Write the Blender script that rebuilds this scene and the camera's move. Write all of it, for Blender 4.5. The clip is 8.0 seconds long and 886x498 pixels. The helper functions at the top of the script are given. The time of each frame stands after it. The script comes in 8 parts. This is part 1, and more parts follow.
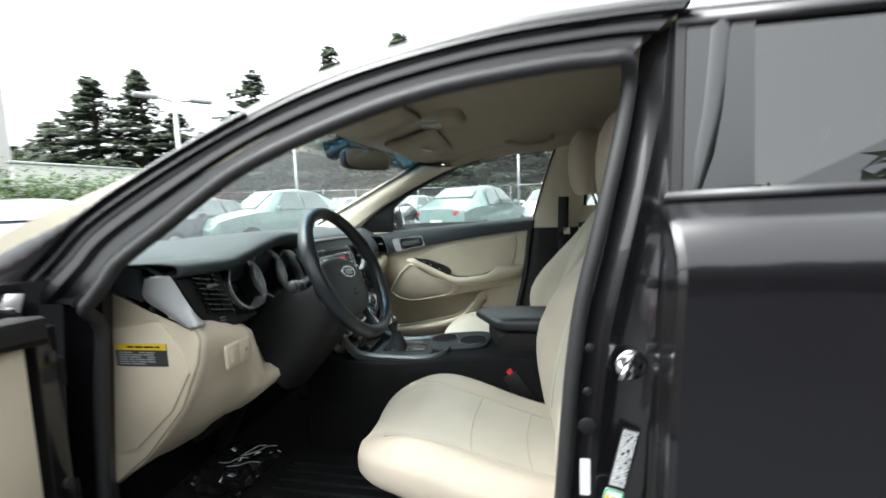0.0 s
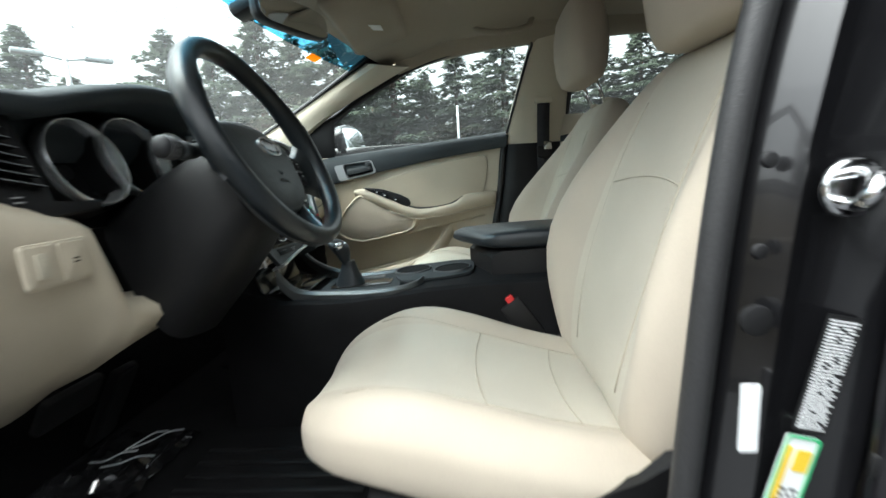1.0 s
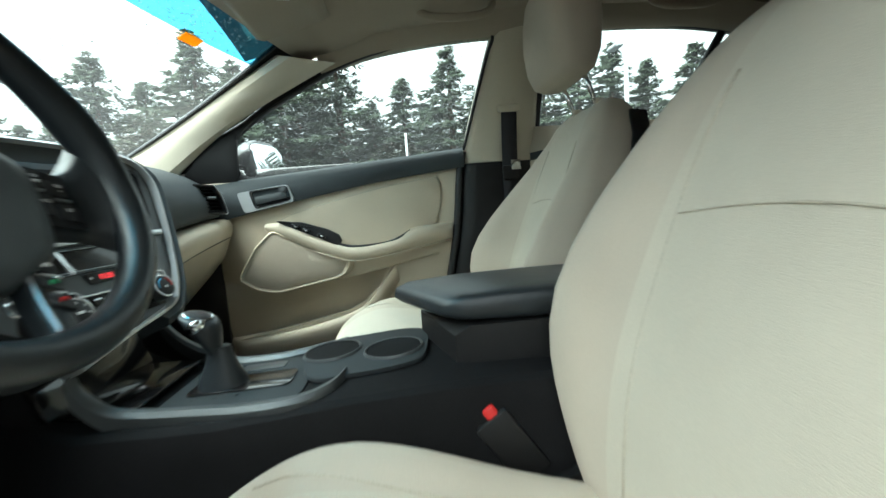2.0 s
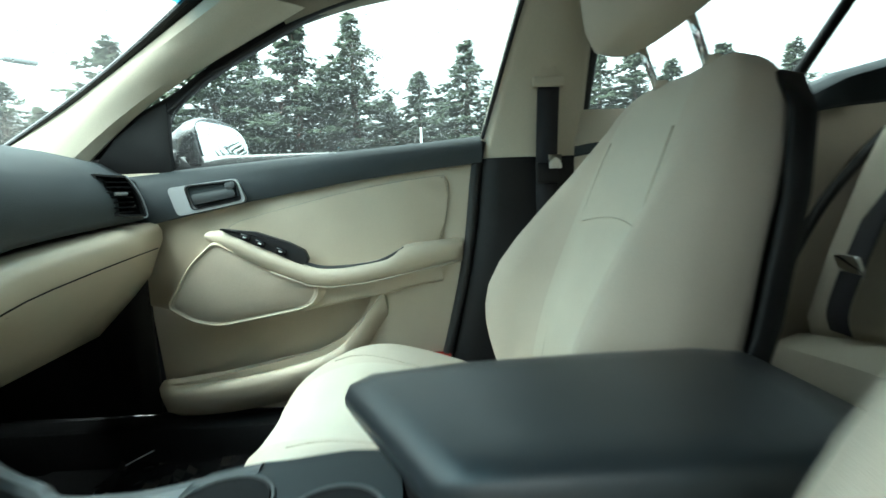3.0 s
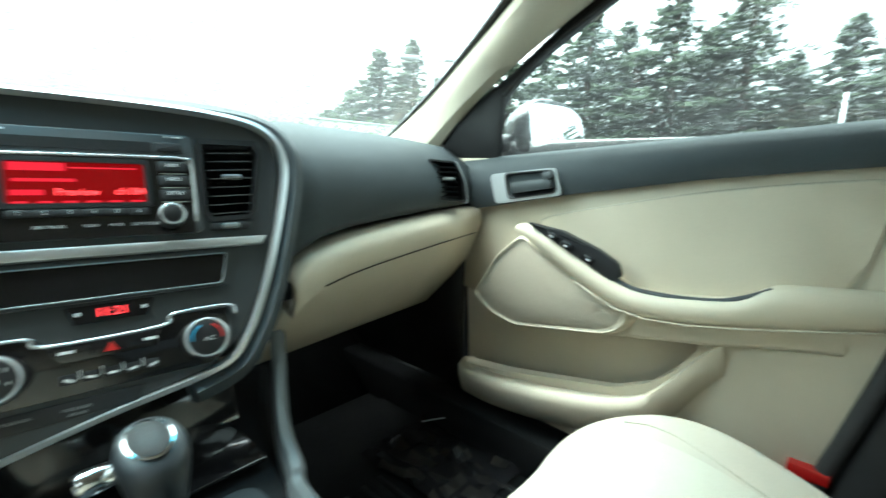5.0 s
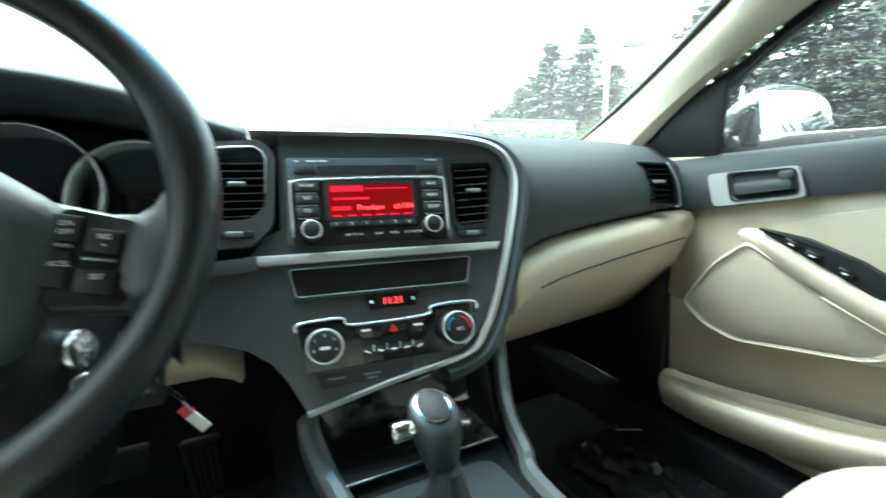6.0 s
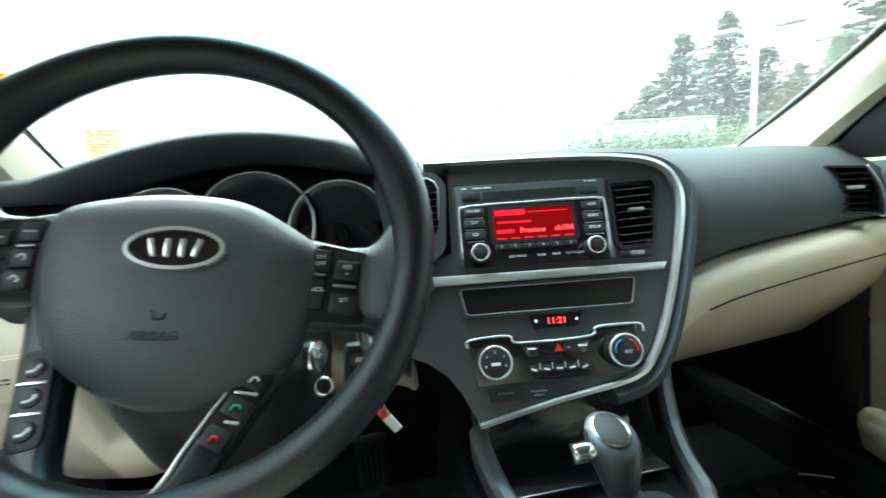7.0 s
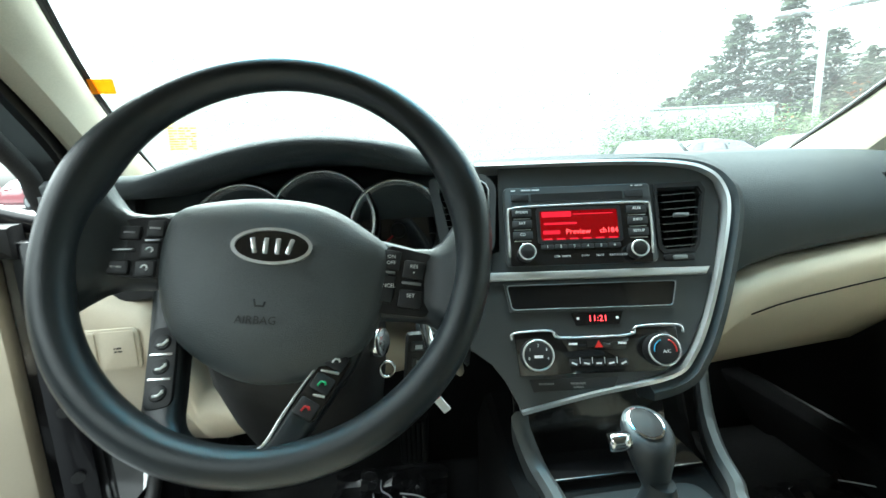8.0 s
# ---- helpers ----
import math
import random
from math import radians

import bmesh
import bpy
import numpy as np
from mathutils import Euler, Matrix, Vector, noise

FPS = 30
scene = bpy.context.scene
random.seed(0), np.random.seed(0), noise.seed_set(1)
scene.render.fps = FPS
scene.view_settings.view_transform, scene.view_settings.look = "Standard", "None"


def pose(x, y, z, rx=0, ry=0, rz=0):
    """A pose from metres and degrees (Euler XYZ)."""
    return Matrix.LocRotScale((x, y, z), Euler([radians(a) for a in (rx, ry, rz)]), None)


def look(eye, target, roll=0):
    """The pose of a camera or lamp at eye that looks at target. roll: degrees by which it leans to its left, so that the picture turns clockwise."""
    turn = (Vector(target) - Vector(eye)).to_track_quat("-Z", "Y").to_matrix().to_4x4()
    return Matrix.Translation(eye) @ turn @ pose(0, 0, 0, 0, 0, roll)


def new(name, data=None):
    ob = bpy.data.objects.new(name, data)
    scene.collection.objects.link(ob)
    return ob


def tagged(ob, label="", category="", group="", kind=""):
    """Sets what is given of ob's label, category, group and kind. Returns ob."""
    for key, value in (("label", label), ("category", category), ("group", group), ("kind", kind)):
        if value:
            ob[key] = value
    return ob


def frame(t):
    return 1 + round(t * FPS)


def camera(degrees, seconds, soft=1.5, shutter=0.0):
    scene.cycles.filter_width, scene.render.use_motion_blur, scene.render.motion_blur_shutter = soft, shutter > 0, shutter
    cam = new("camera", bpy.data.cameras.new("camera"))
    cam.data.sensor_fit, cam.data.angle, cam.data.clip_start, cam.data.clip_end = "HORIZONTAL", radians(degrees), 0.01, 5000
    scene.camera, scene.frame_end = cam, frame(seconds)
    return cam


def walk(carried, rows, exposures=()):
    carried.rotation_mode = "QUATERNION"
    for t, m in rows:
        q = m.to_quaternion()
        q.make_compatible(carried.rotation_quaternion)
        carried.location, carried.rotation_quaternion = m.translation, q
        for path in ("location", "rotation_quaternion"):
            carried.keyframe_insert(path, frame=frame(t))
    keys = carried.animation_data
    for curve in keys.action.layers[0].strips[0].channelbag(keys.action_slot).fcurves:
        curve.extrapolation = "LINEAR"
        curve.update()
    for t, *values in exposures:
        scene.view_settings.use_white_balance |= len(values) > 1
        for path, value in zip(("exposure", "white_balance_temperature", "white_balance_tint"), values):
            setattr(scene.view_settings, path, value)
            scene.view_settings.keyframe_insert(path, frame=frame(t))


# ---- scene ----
cam = camera(91.0, 8.0, shutter=0.5)
EXPOSURES = [(0.0, 2.22, 6300, 6), (1.0, 2.22, 6200, 4), (1.7, 2.34, 6150, -1), (3.0, 2.65, 5850, -11), (4.0, 2.78, 5850, -11), (4.5, 2.95, 5850, -11), (6.0, 3.22, 5850, -8), (8.0, 3.2, 5950, -7)]
PATH = [
    (0, (-1.381, 1.634, 1.087), (0.572, 2.011, 0.881), -1.9),
    (0.2, (-1.322, 1.696, 1.021), (0.647, 1.975, 0.809), -3.0),
    (0.3, (-1.294, 1.722, 0.982), (0.68, 1.952, 0.759), -3.3),
    (0.5, (-1.236, 1.75, 0.923), (0.729, 1.906, 0.584), -3.2),
    (1, (-1.048, 1.769, 0.864), (0.92, 1.89, 0.526), -3.5),
    (1.5, (-0.867, 1.761, 0.868), (1.116, 1.729, 0.608), -3.8),
    (1.7, (-0.779, 1.761, 0.864), (1.204, 1.666, 0.617), -4.6),
    (2.8, (-0.354, 1.741, 0.862), (1.634, 1.631, 0.675), -2.8),
    (3, (-0.283, 1.725, 0.886), (1.701, 1.671, 0.639), -2.0),
    (3.5, (-0.145, 1.739, 0.898), (1.85, 1.817, 0.77), -0.7),
    (4, (-0.049, 1.741, 0.924), (1.879, 2.228, 0.706), 2.1),
    (4.5, (-0.044, 1.736, 0.924), (1.697, 2.682, 0.652), 2.5),
    (4.7, (-0.057, 1.734, 0.921), (1.583, 2.838, 0.616), 2.4),
    (5.8, (-0.148, 1.746, 0.93), (0.836, 3.446, 0.556), -0.3),
    (6, (-0.165, 1.75, 0.938), (0.711, 3.51, 0.572), -0.6),
    (6.5, (-0.209, 1.758, 0.951), (0.449, 3.619, 0.629), -1.9),
    (7, (-0.224, 1.748, 0.957), (0.155, 3.689, 0.658), -3.6),
    (7.5, (-0.25, 1.739, 0.971), (0.031, 3.694, 0.654), -2.8),
    (8, (-0.249, 1.714, 0.979), (-0.031, 3.671, 0.624), -2.5),
]
walk(cam, [(t, look(eye, target, roll)) for t, eye, target, roll in PATH], EXPOSURES)
# ------- body
# ---------------------------------------------------------------- light
world = bpy.data.worlds.new("overcast_sky")
scene.world = world
world.use_nodes = True
wn, wl = world.node_tree.nodes, world.node_tree.links
sky = wn.new("ShaderNodeTexSky")
sky.sky_type = "NISHITA"
sky.sun_disc = False
sky.sun_elevation, sky.sun_rotation = radians(66), radians(345)
sky.air_density, sky.dust_density, sky.ozone_density = 1.0, 6.0, 1.0
grey = wn.new("ShaderNodeHueSaturation")
grey.inputs["Saturation"].default_value = 0.12
wl.new(sky.outputs[0], grey.inputs["Color"])
wl.new(grey.outputs[0], wn["Background"].inputs["Color"])
wn["Background"].inputs["Strength"].default_value = 0.15
sun_data = bpy.data.lights.new("sun", "SUN")
sun_data.energy, sun_data.angle, sun_data.color = 0.5, radians(115), (1.0, 0.98, 0.95)
sun = new("sun", sun_data)
sun.matrix_world = look((-4, 3, 25), (0, 1, 0))


# ---------------------------------------------------------------- materials
def mat(name, color, rough=0.6, metal=0.0, grain=0.0, scale=200.0, bump=0.0, bump_scale=None, coat=0.0, stain=0.0,
        stain_scale=3.0, emit=None, emit_strength=0.0, spec=0.5, sheen=0.0, obj_random=0.0):
    """Procedural paint, plastic, cloth or metal: fine grain, broad stains and a fine relief."""
    m = bpy.data.materials.new(name)
    m.use_nodes = True
    n, l = m.node_tree.nodes, m.node_tree.links
    b = n["Principled BSDF"]
    b.inputs["Roughness"].default_value = rough
    b.inputs["Metallic"].default_value = metal
    b.inputs["Coat Weight"].default_value = coat
    b.inputs["Coat Roughness"].default_value = 0.04
    b.inputs["Specular IOR Level"].default_value = spec
    b.inputs["Sheen Weight"].default_value = sheen
    b.inputs["Base Color"].default_value = (*color, 1)
    co = n.new("ShaderNodeTexCoord")
    out = None
    for amount, sc in ((grain, scale), (stain, stain_scale)):
        if amount:
            t = n.new("ShaderNodeTexNoise")
            t.inputs["Scale"].default_value = sc
            t.inputs["Detail"].default_value = 4
            l.new(co.outputs["Object"], t.inputs["Vector"])
            r = n.new("ShaderNodeMapRange")
            r.inputs["From Min"].default_value, r.inputs["From Max"].default_value = 0.3, 0.7
            r.inputs["To Min"].default_value, r.inputs["To Max"].default_value = 1 - amount, 1 + amount
            l.new(t.outputs["Fac"], r.inputs["Value"])
            mx = n.new("ShaderNodeVectorMath")
            mx.operation = "SCALE"
            if out is None:
                mx.inputs[0].default_value = color
            else:
                l.new(out, mx.inputs[0])
            l.new(r.outputs[0], mx.inputs["Scale"])
            out = mx.outputs[0]
    if obj_random:
        oi = n.new("ShaderNodeObjectInfo")
        r = n.new("ShaderNodeMapRange")
        r.inputs["To Min"].default_value, r.inputs["To Max"].default_value = 1 - obj_random, 1 + obj_random
        l.new(oi.outputs["Random"], r.inputs["Value"])
        mx = n.new("ShaderNodeVectorMath")
        mx.operation = "SCALE"
        if out is None:
            mx.inputs[0].default_value = color
        else:
            l.new(out, mx.inputs[0])
        l.new(r.outputs[0], mx.inputs["Scale"])
        out = mx.outputs[0]
    if out is not None:
        l.new(out, b.inputs["Base Color"])
    if bump:
        t = n.new("ShaderNodeTexNoise")
        t.inputs["Scale"].default_value = bump_scale or scale
        t.inputs["Detail"].default_value = 3
        l.new(co.outputs["Object"], t.inputs["Vector"])
        bp = n.new("ShaderNodeBump")
        bp.inputs["Strength"].default_value = bump
        bp.inputs["Distance"].default_value = 0.002
        l.new(t.outputs["Fac"], bp.inputs["Height"])
        l.new(bp.outputs[0], b.inputs["Normal"])
    if emit:
        b.inputs["Emission Color"].default_value = (*emit, 1)
        b.inputs["Emission Strength"].default_value = emit_strength
    return m


def pane_mat(name, tint, gloss=0.12, rough=0.0, mist=0.0):
    """A thin pane: mostly clear, mirror-like at a grazing angle, with a film of fine rain that scatters light."""
    m = bpy.data.materials.new(name)
    m.use_nodes = True
    n, l = m.node_tree.nodes, m.node_tree.links
    n.remove(n["Principled BSDF"])
    tr, gl, mx = n.new("ShaderNodeBsdfTransparent"), n.new("ShaderNodeBsdfGlossy"), n.new("ShaderNodeMixShader")
    tr.inputs["Color"].default_value = (*tint, 1)
    gl.inputs["Roughness"].default_value = rough
    fr = n.new("ShaderNodeLayerWeight")
    fr.inputs["Blend"].default_value = 0.5
    pw = n.new("ShaderNodeMath")
    pw.operation = "POWER"
    pw.inputs[1].default_value = 5.0
    l.new(fr.outputs["Facing"], pw.inputs[0])
    ml = n.new("ShaderNodeMath")
    ml.operation = "MULTIPLY_ADD"
    ml.inputs[1].default_value, ml.inputs[2].default_value = 0.6, gloss * 0.33
    ml.use_clamp = True
    l.new(pw.outputs[0], ml.inputs[0])
    l.new(ml.outputs[0], mx.inputs[0])
    l.new(tr.outputs[0], mx.inputs[1])
    l.new(gl.outputs[0], mx.inputs[2])
    top = mx
    if mist:
        tl, top = n.new("ShaderNodeBsdfTranslucent"), n.new("ShaderNodeMixShader")
        tl.inputs["Color"].default_value = (0.9, 0.92, 0.92, 1)
        co, no, rg = n.new("ShaderNodeTexCoord"), n.new("ShaderNodeTexNoise"), n.new("ShaderNodeMapRange")
        no.inputs["Scale"].default_value = 7.0
        no.inputs["Detail"].default_value = 6
        l.new(co.outputs["Object"], no.inputs["Vector"])
        rg.inputs["To Min"].default_value, rg.inputs["To Max"].default_value = mist * 0.5, mist * 1.5
        l.new(no.outputs["Fac"], rg.inputs["Value"])
        l.new(rg.outputs[0], top.inputs[0])
        l.new(mx.outputs[0], top.inputs[1])
        l.new(tl.outputs[0], top.inputs[2])
    l.new(top.outputs[0], n["Material Output"].inputs["Surface"])
    return m


def paper_mat(name, color, scale=60, low=0.85, high=1.1):
    """Thin paper, film or leaf that lets light through."""
    m = bpy.data.materials.new(name)
    m.use_nodes = True
    n, l = m.node_tree.nodes, m.node_tree.links
    n.remove(n["Principled BSDF"])
    a, b, mx = n.new("ShaderNodeBsdfDiffuse"), n.new("ShaderNodeBsdfTranslucent"), n.new("ShaderNodeMixShader")
    t, r = n.new("ShaderNodeTexNoise"), n.new("ShaderNodeMapRange")
    t.inputs["Scale"].default_value = scale
    r.inputs["To Min"].default_value, r.inputs["To Max"].default_value = low, high
    v = n.new("ShaderNodeVectorMath")
    v.operation = "SCALE"
    v.inputs[0].default_value = color
    l.new(t.outputs["Fac"], r.inputs["Value"])
    l.new(r.outputs[0], v.inputs["Scale"])
    l.new(v.outputs[0], a.inputs["Color"])
    l.new(v.outputs[0], b.inputs["Color"])
    mx.inputs[0].default_value = 0.55
    l.new(a.outputs[0], mx.inputs[1])
    l.new(b.outputs[0], mx.inputs[2])
    l.new(mx.outputs[0], n["Material Output"].inputs["Surface"])
    return m


BEIGE = mat("beige_vinyl", (0.56, 0.495, 0.385), 0.55, grain=0.05, scale=900, bump=0.25, bump_scale=1400, stain=0.06, stain_scale=6)
CLOTH = mat("beige_seat_cloth", (0.53, 0.485, 0.395), 0.85, grain=0.10, scale=1100, bump=0.5, bump_scale=900, stain=0.05, stain_scale=7, sheen=0.15)
BOLSTER = mat("beige_bolster_cloth", (0.50, 0.44, 0.355), 0.8, grain=0.07, scale=1100, bump=0.35, bump_scale=1000, stain=0.06, stain_scale=6, sheen=0.1)
SEAM = mat("seam_thread", (0.47, 0.425, 0.34), 0.9, grain=0.2, scale=600)
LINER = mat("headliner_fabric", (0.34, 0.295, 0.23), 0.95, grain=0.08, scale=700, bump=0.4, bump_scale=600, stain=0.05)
PILLAR = mat("pillar_trim", (0.58, 0.53, 0.42), 0.7, grain=0.06, scale=600, bump=0.25, bump_scale=900, stain=0.04)
DASH = mat("dark_dash_plastic", (0.038, 0.047, 0.052), 0.58, spec=0.35, grain=0.15, scale=800, bump=0.45, bump_scale=700, stain=0.12, stain_scale=9)
DARK = mat("black_plastic", (0.011, 0.011, 0.0118), 0.5, spec=0.3, grain=0.2, scale=500, bump=0.3, bump_scale=900, stain=0.2, stain_scale=8)
VINYL = mat("black_leather", (0.020, 0.025, 0.029), 0.31, grain=0.12, scale=900, bump=0.18, bump_scale=1600, stain=0.1, stain_scale=12)
MATTE = mat("black_carpet", (0.009, 0.009, 0.0095), 0.95, spec=0.15, grain=0.4, scale=400, bump=0.8, bump_scale=500, stain=0.3, stain_scale=10)
PAINT = mat("black_metallic_paint", (0.005, 0.0046, 0.006), 0.35, spec=0.2, grain=0.15, scale=2500, coat=0.9, stain=0.1, stain_scale=5, bump=0.02, bump_scale=60)
RUBBER = mat("rubber_seal", (0.022, 0.022, 0.023), 0.55, spec=0.45, grain=0.2, scale=300, bump=0.3, bump_scale=500, stain=0.2)
SILVER = mat("silver_trim", (0.30, 0.32, 0.33), 0.38, metal=0.7, grain=0.05, scale=1200, stain=0.06, stain_scale=8)
STACKTRIM = mat("satin_silver_stack_trim", (0.55, 0.57, 0.58), 0.30, metal=0.6, grain=0.05, scale=1200, stain=0.06, stain_scale=8)
BEZEL = mat("silver_bezel_paint", (0.40, 0.42, 0.43), 0.35, metal=0.3, grain=0.05, scale=1200, stain=0.05, stain_scale=9)
FRAMEPAINT = mat("black_frame_paint", (0.005, 0.005, 0.006), 0.32, spec=0.35, grain=0.15, scale=2500, coat=0.25, stain=0.15, stain_scale=6, bump=0.02, bump_scale=50)
JAMB = mat("black_jamb_paint", (0.007, 0.007, 0.008), 0.25, spec=0.5, grain=0.15, scale=2500, coat=0.6, stain=0.2, stain_scale=6, bump=0.03, bump_scale=50)
GREYTRIM = mat("dark_silver_fascia", (0.056, 0.062, 0.066), 0.32, metal=0.2, spec=0.6, grain=0.08, scale=1500, bump=0.1, bump_scale=1500, stain=0.06, stain_scale=8)
RAIL = mat("satin_silver_rail", (0.07, 0.078, 0.082), 0.42, metal=0.3, grain=0.06, scale=1500, stain=0.08, stain_scale=8)
SATIN = mat("satin_grey_plastic", (0.030, 0.035, 0.038), 0.62, spec=0.15, grain=0.08, scale=1500, stain=0.06, stain_scale=8)
CHROME = mat("chrome", (0.75, 0.76, 0.77), 0.12, metal=1.0, stain=0.04, stain_scale=20)
BRIGHT = mat("satin_chrome", (0.82, 0.84, 0.85), 0.22, metal=0.7, stain=0.04, stain_scale=20)
RINGS = mat("bright_chrome_plating", (0.85, 0.87, 0.88), 0.26, metal=0.75, stain=0.04, stain_scale=20)
RIMHIDE = mat("wheel_leather", (0.014, 0.018, 0.021), 0.28, grain=0.12, scale=900, bump=0.18, bump_scale=1600, stain=0.12, stain_scale=14)
PAD = mat("grained_airbag_cover", (0.046, 0.055, 0.060), 0.38, spec=0.6, grain=0.1, scale=900, bump=0.3, bump_scale=1200, stain=0.08, stain_scale=9)
CONSOLE = mat("matt_black_console", (0.010, 0.010, 0.0108), 0.8, spec=0.1, grain=0.2, scale=600, bump=0.3, bump_scale=900, stain=0.2, stain_scale=8)
SLAT = mat("vent_slat_plastic", (0.008, 0.008, 0.0085), 0.8, spec=0.05, stain=0.1, stain_scale=30)
SLATLIT = mat("vent_slat_lit_face", (0.30, 0.32, 0.33), 0.4, spec=0.4, stain=0.1, stain_scale=30)
PIANO = mat("gloss_black_panel", (0.010, 0.010, 0.011), 0.15, coat=0.6, stain=0.2, stain_scale=20)
BUTTON = mat("soft_black_button", (0.012, 0.013, 0.015), 0.5, grain=0.1, scale=900)
WHITE = mat("white_print", (0.85, 0.87, 0.88), 0.6, stain=0.04)
GREYPRINT = mat("grey_print", (0.34, 0.35, 0.36), 0.6, stain=0.1, stain_scale=80)
PAPER = mat("white_label", (0.75, 0.77, 0.78), 0.55, stain=0.05, stain_scale=40)
YELLOW = mat("yellow_label", (0.75, 0.52, 0.04), 0.5, stain=0.08, stain_scale=50)
GREEN = mat("green_print", (0.05, 0.45, 0.18), 0.5)
ORANGE = paper_mat("orange_sticker", (0.95, 0.42, 0.03))
RED = mat("red_button", (0.55, 0.02, 0.02), 0.4, stain=0.1, stain_scale=60)
LCD = mat("red_backlit_display", (0.05, 0.0, 0.0), 0.2, emit=(1.0, 0.02, 0.05), emit_strength=0.12)
LCDDIM = mat("dark_red_display", (0.02, 0.0, 0.0), 0.2, emit=(0.6, 0.0, 0.005), emit_strength=0.05)
LCDHOT = mat("bright_red_digits", (0.1, 0.0, 0.0), 0.2, emit=(1.0, 0.05, 0.06), emit_strength=0.5)
BELT = mat("seat_belt_webbing", (0.02, 0.02, 0.024), 0.8, grain=0.3, scale=1500, bump=0.4, bump_scale=1200)
BLUEMARK = mat("blue_dial_print", (0.05, 0.3, 0.5), 0.3)
GLASS = pane_mat("clear_window_glass", (0.82, 0.895, 0.87), mist=0.03)
TINT = pane_mat("blue_tinted_glass", (0.10, 0.42, 0.62))
SMOKE = pane_mat("privacy_glass", (0.05, 0.055, 0.06), gloss=0.36)
MIRROR = mat("mirror_glass", (0.86, 0.90, 0.92), 0.02, metal=1.0)
LENS = mat("clear_lamp_lens", (0.5, 0.52, 0.54), 0.1, coat=1.0)
REDLENS = mat("red_lamp_lens", (0.35, 0.01, 0.01), 0.15, coat=1.0)
ASPHALT = mat("wet_asphalt", (0.035, 0.036, 0.039), 0.5, grain=0.35, scale=120, bump=0.6, bump_scale=90, stain=0.35, stain_scale=0.4)
RENDERWALL = mat("white_painted_wall", (0.60, 0.60, 0.57), 0.85, grain=0.04, scale=60, stain=0.06, stain_scale=0.7, bump=0.2, bump_scale=80)
STEEL = mat("galvanised_steel", (0.50, 0.52, 0.53), 0.45, metal=0.6, grain=0.1, scale=80, stain=0.15, stain_scale=5)
LEAF = mat("hedge_leaves", (0.075, 0.14, 0.035), 0.7, grain=0.5, scale=3, stain=0.4, stain_scale=1.2)
NEEDLE = paper_mat("conifer_needles", (0.118, 0.142, 0.105), 1.6, 0.5, 1.4)
RUST = mat("autumn_leaves", (0.30, 0.10, 0.03), 0.8, grain=0.5, scale=2.5, stain=0.3, stain_scale=0.8)
BARK = mat("bark", (0.10, 0.075, 0.055), 0.9, grain=0.4, scale=15, bump=0.8, bump_scale=20)
FILM = mat("crumpled_clear_film", (0.012, 0.012, 0.013), 0.10, coat=0.7, stain=0.4, stain_scale=30, bump=0.3, bump_scale=30)


def water_mat():
    m = bpy.data.materials.new("rain_water")
    m.use_nodes = True
    b = m.node_tree.nodes["Principled BSDF"]
    b.inputs["Transmission Weight"].default_value = 1.0
    b.inputs["Roughness"].default_value = 0.02
    b.inputs["IOR"].default_value = 1.33
    return m


WATER = water_mat()


# ---------------------------------------------------------------- mesh helpers
def thing(name, label, category, group="", at=(0, 0, 0), kind=""):
    return tagged(new(name), label, category, group, kind) if at == (0, 0, 0) else tagged(placed(new(name), at), label, category, group, kind)


def placed(ob, at):
    ob.location = at
    return ob


def part(name, bm, material, parent=None, label="", smooth=True):
    """Links a bmesh as one mesh object under a thing or a part."""
    me = bpy.data.meshes.new(name)
    bmesh.ops.recalc_face_normals(bm, faces=bm.faces)
    bm.to_mesh(me)
    bm.free()
    me.materials.append(material)
    if smooth:
        for p in me.polygons:
            p.use_smooth = True
    ob = new(name, me)
    if parent is not None:
        ob.parent = parent
        ob.matrix_parent_inverse = Matrix.Translation(-world_of(parent))
    if label:
        ob["label"] = label
    return ob


def world_of(ob):
    v = Vector(ob.location)
    return v


def sharp(ob, angle=35):
    """Keeps the corners crisp while the rounded parts stay smooth."""
    bm = bmesh.new()
    bm.from_mesh(ob.data)
    for e in bm.edges:
        if len(e.link_faces) == 2 and e.calc_face_angle(0) > radians(angle):
            e.smooth = False
    bm.to_mesh(ob.data)
    bm.free()
    return ob


def box_bm(size, m=None, bevel=0.0, seg=2):
    bm = bmesh.new()
    bmesh.ops.create_cube(bm, size=1, matrix=Matrix.Diagonal((*size, 1)))
    if bevel:
        bmesh.ops.bevel(bm, geom=bm.edges[:], offset=bevel, segments=seg, affect="EDGES", profile=0.5)
    if m is not None:
        bm.transform(m)
    return bm


def box(name, size, m, material, parent=None, bevel=0.003, label="", seg=2):
    return sharp(part(name, box_bm(size, m, bevel, seg), material, parent, label))


def cyl_bm(r1, r2, h, m=None, seg=24, bevel=0.0):
    bm = bmesh.new()
    bmesh.ops.create_cone(bm, cap_ends=True, segments=seg, radius1=r1, radius2=r2, depth=h)
    if bevel:
        edges = [e for e in bm.edges if any(len(f.verts) > 4 for f in e.link_faces)]
        bmesh.ops.bevel(bm, geom=edges, offset=bevel, segments=2, affect="EDGES", profile=0.5)
    if m is not None:
        bm.transform(m)
    return bm


def cyl(name, r1, r2, h, m, material, parent=None, label="", seg=24, bevel=0.0):
    return sharp(part(name, cyl_bm(r1, r2, h, m, seg, bevel), material, parent, label))


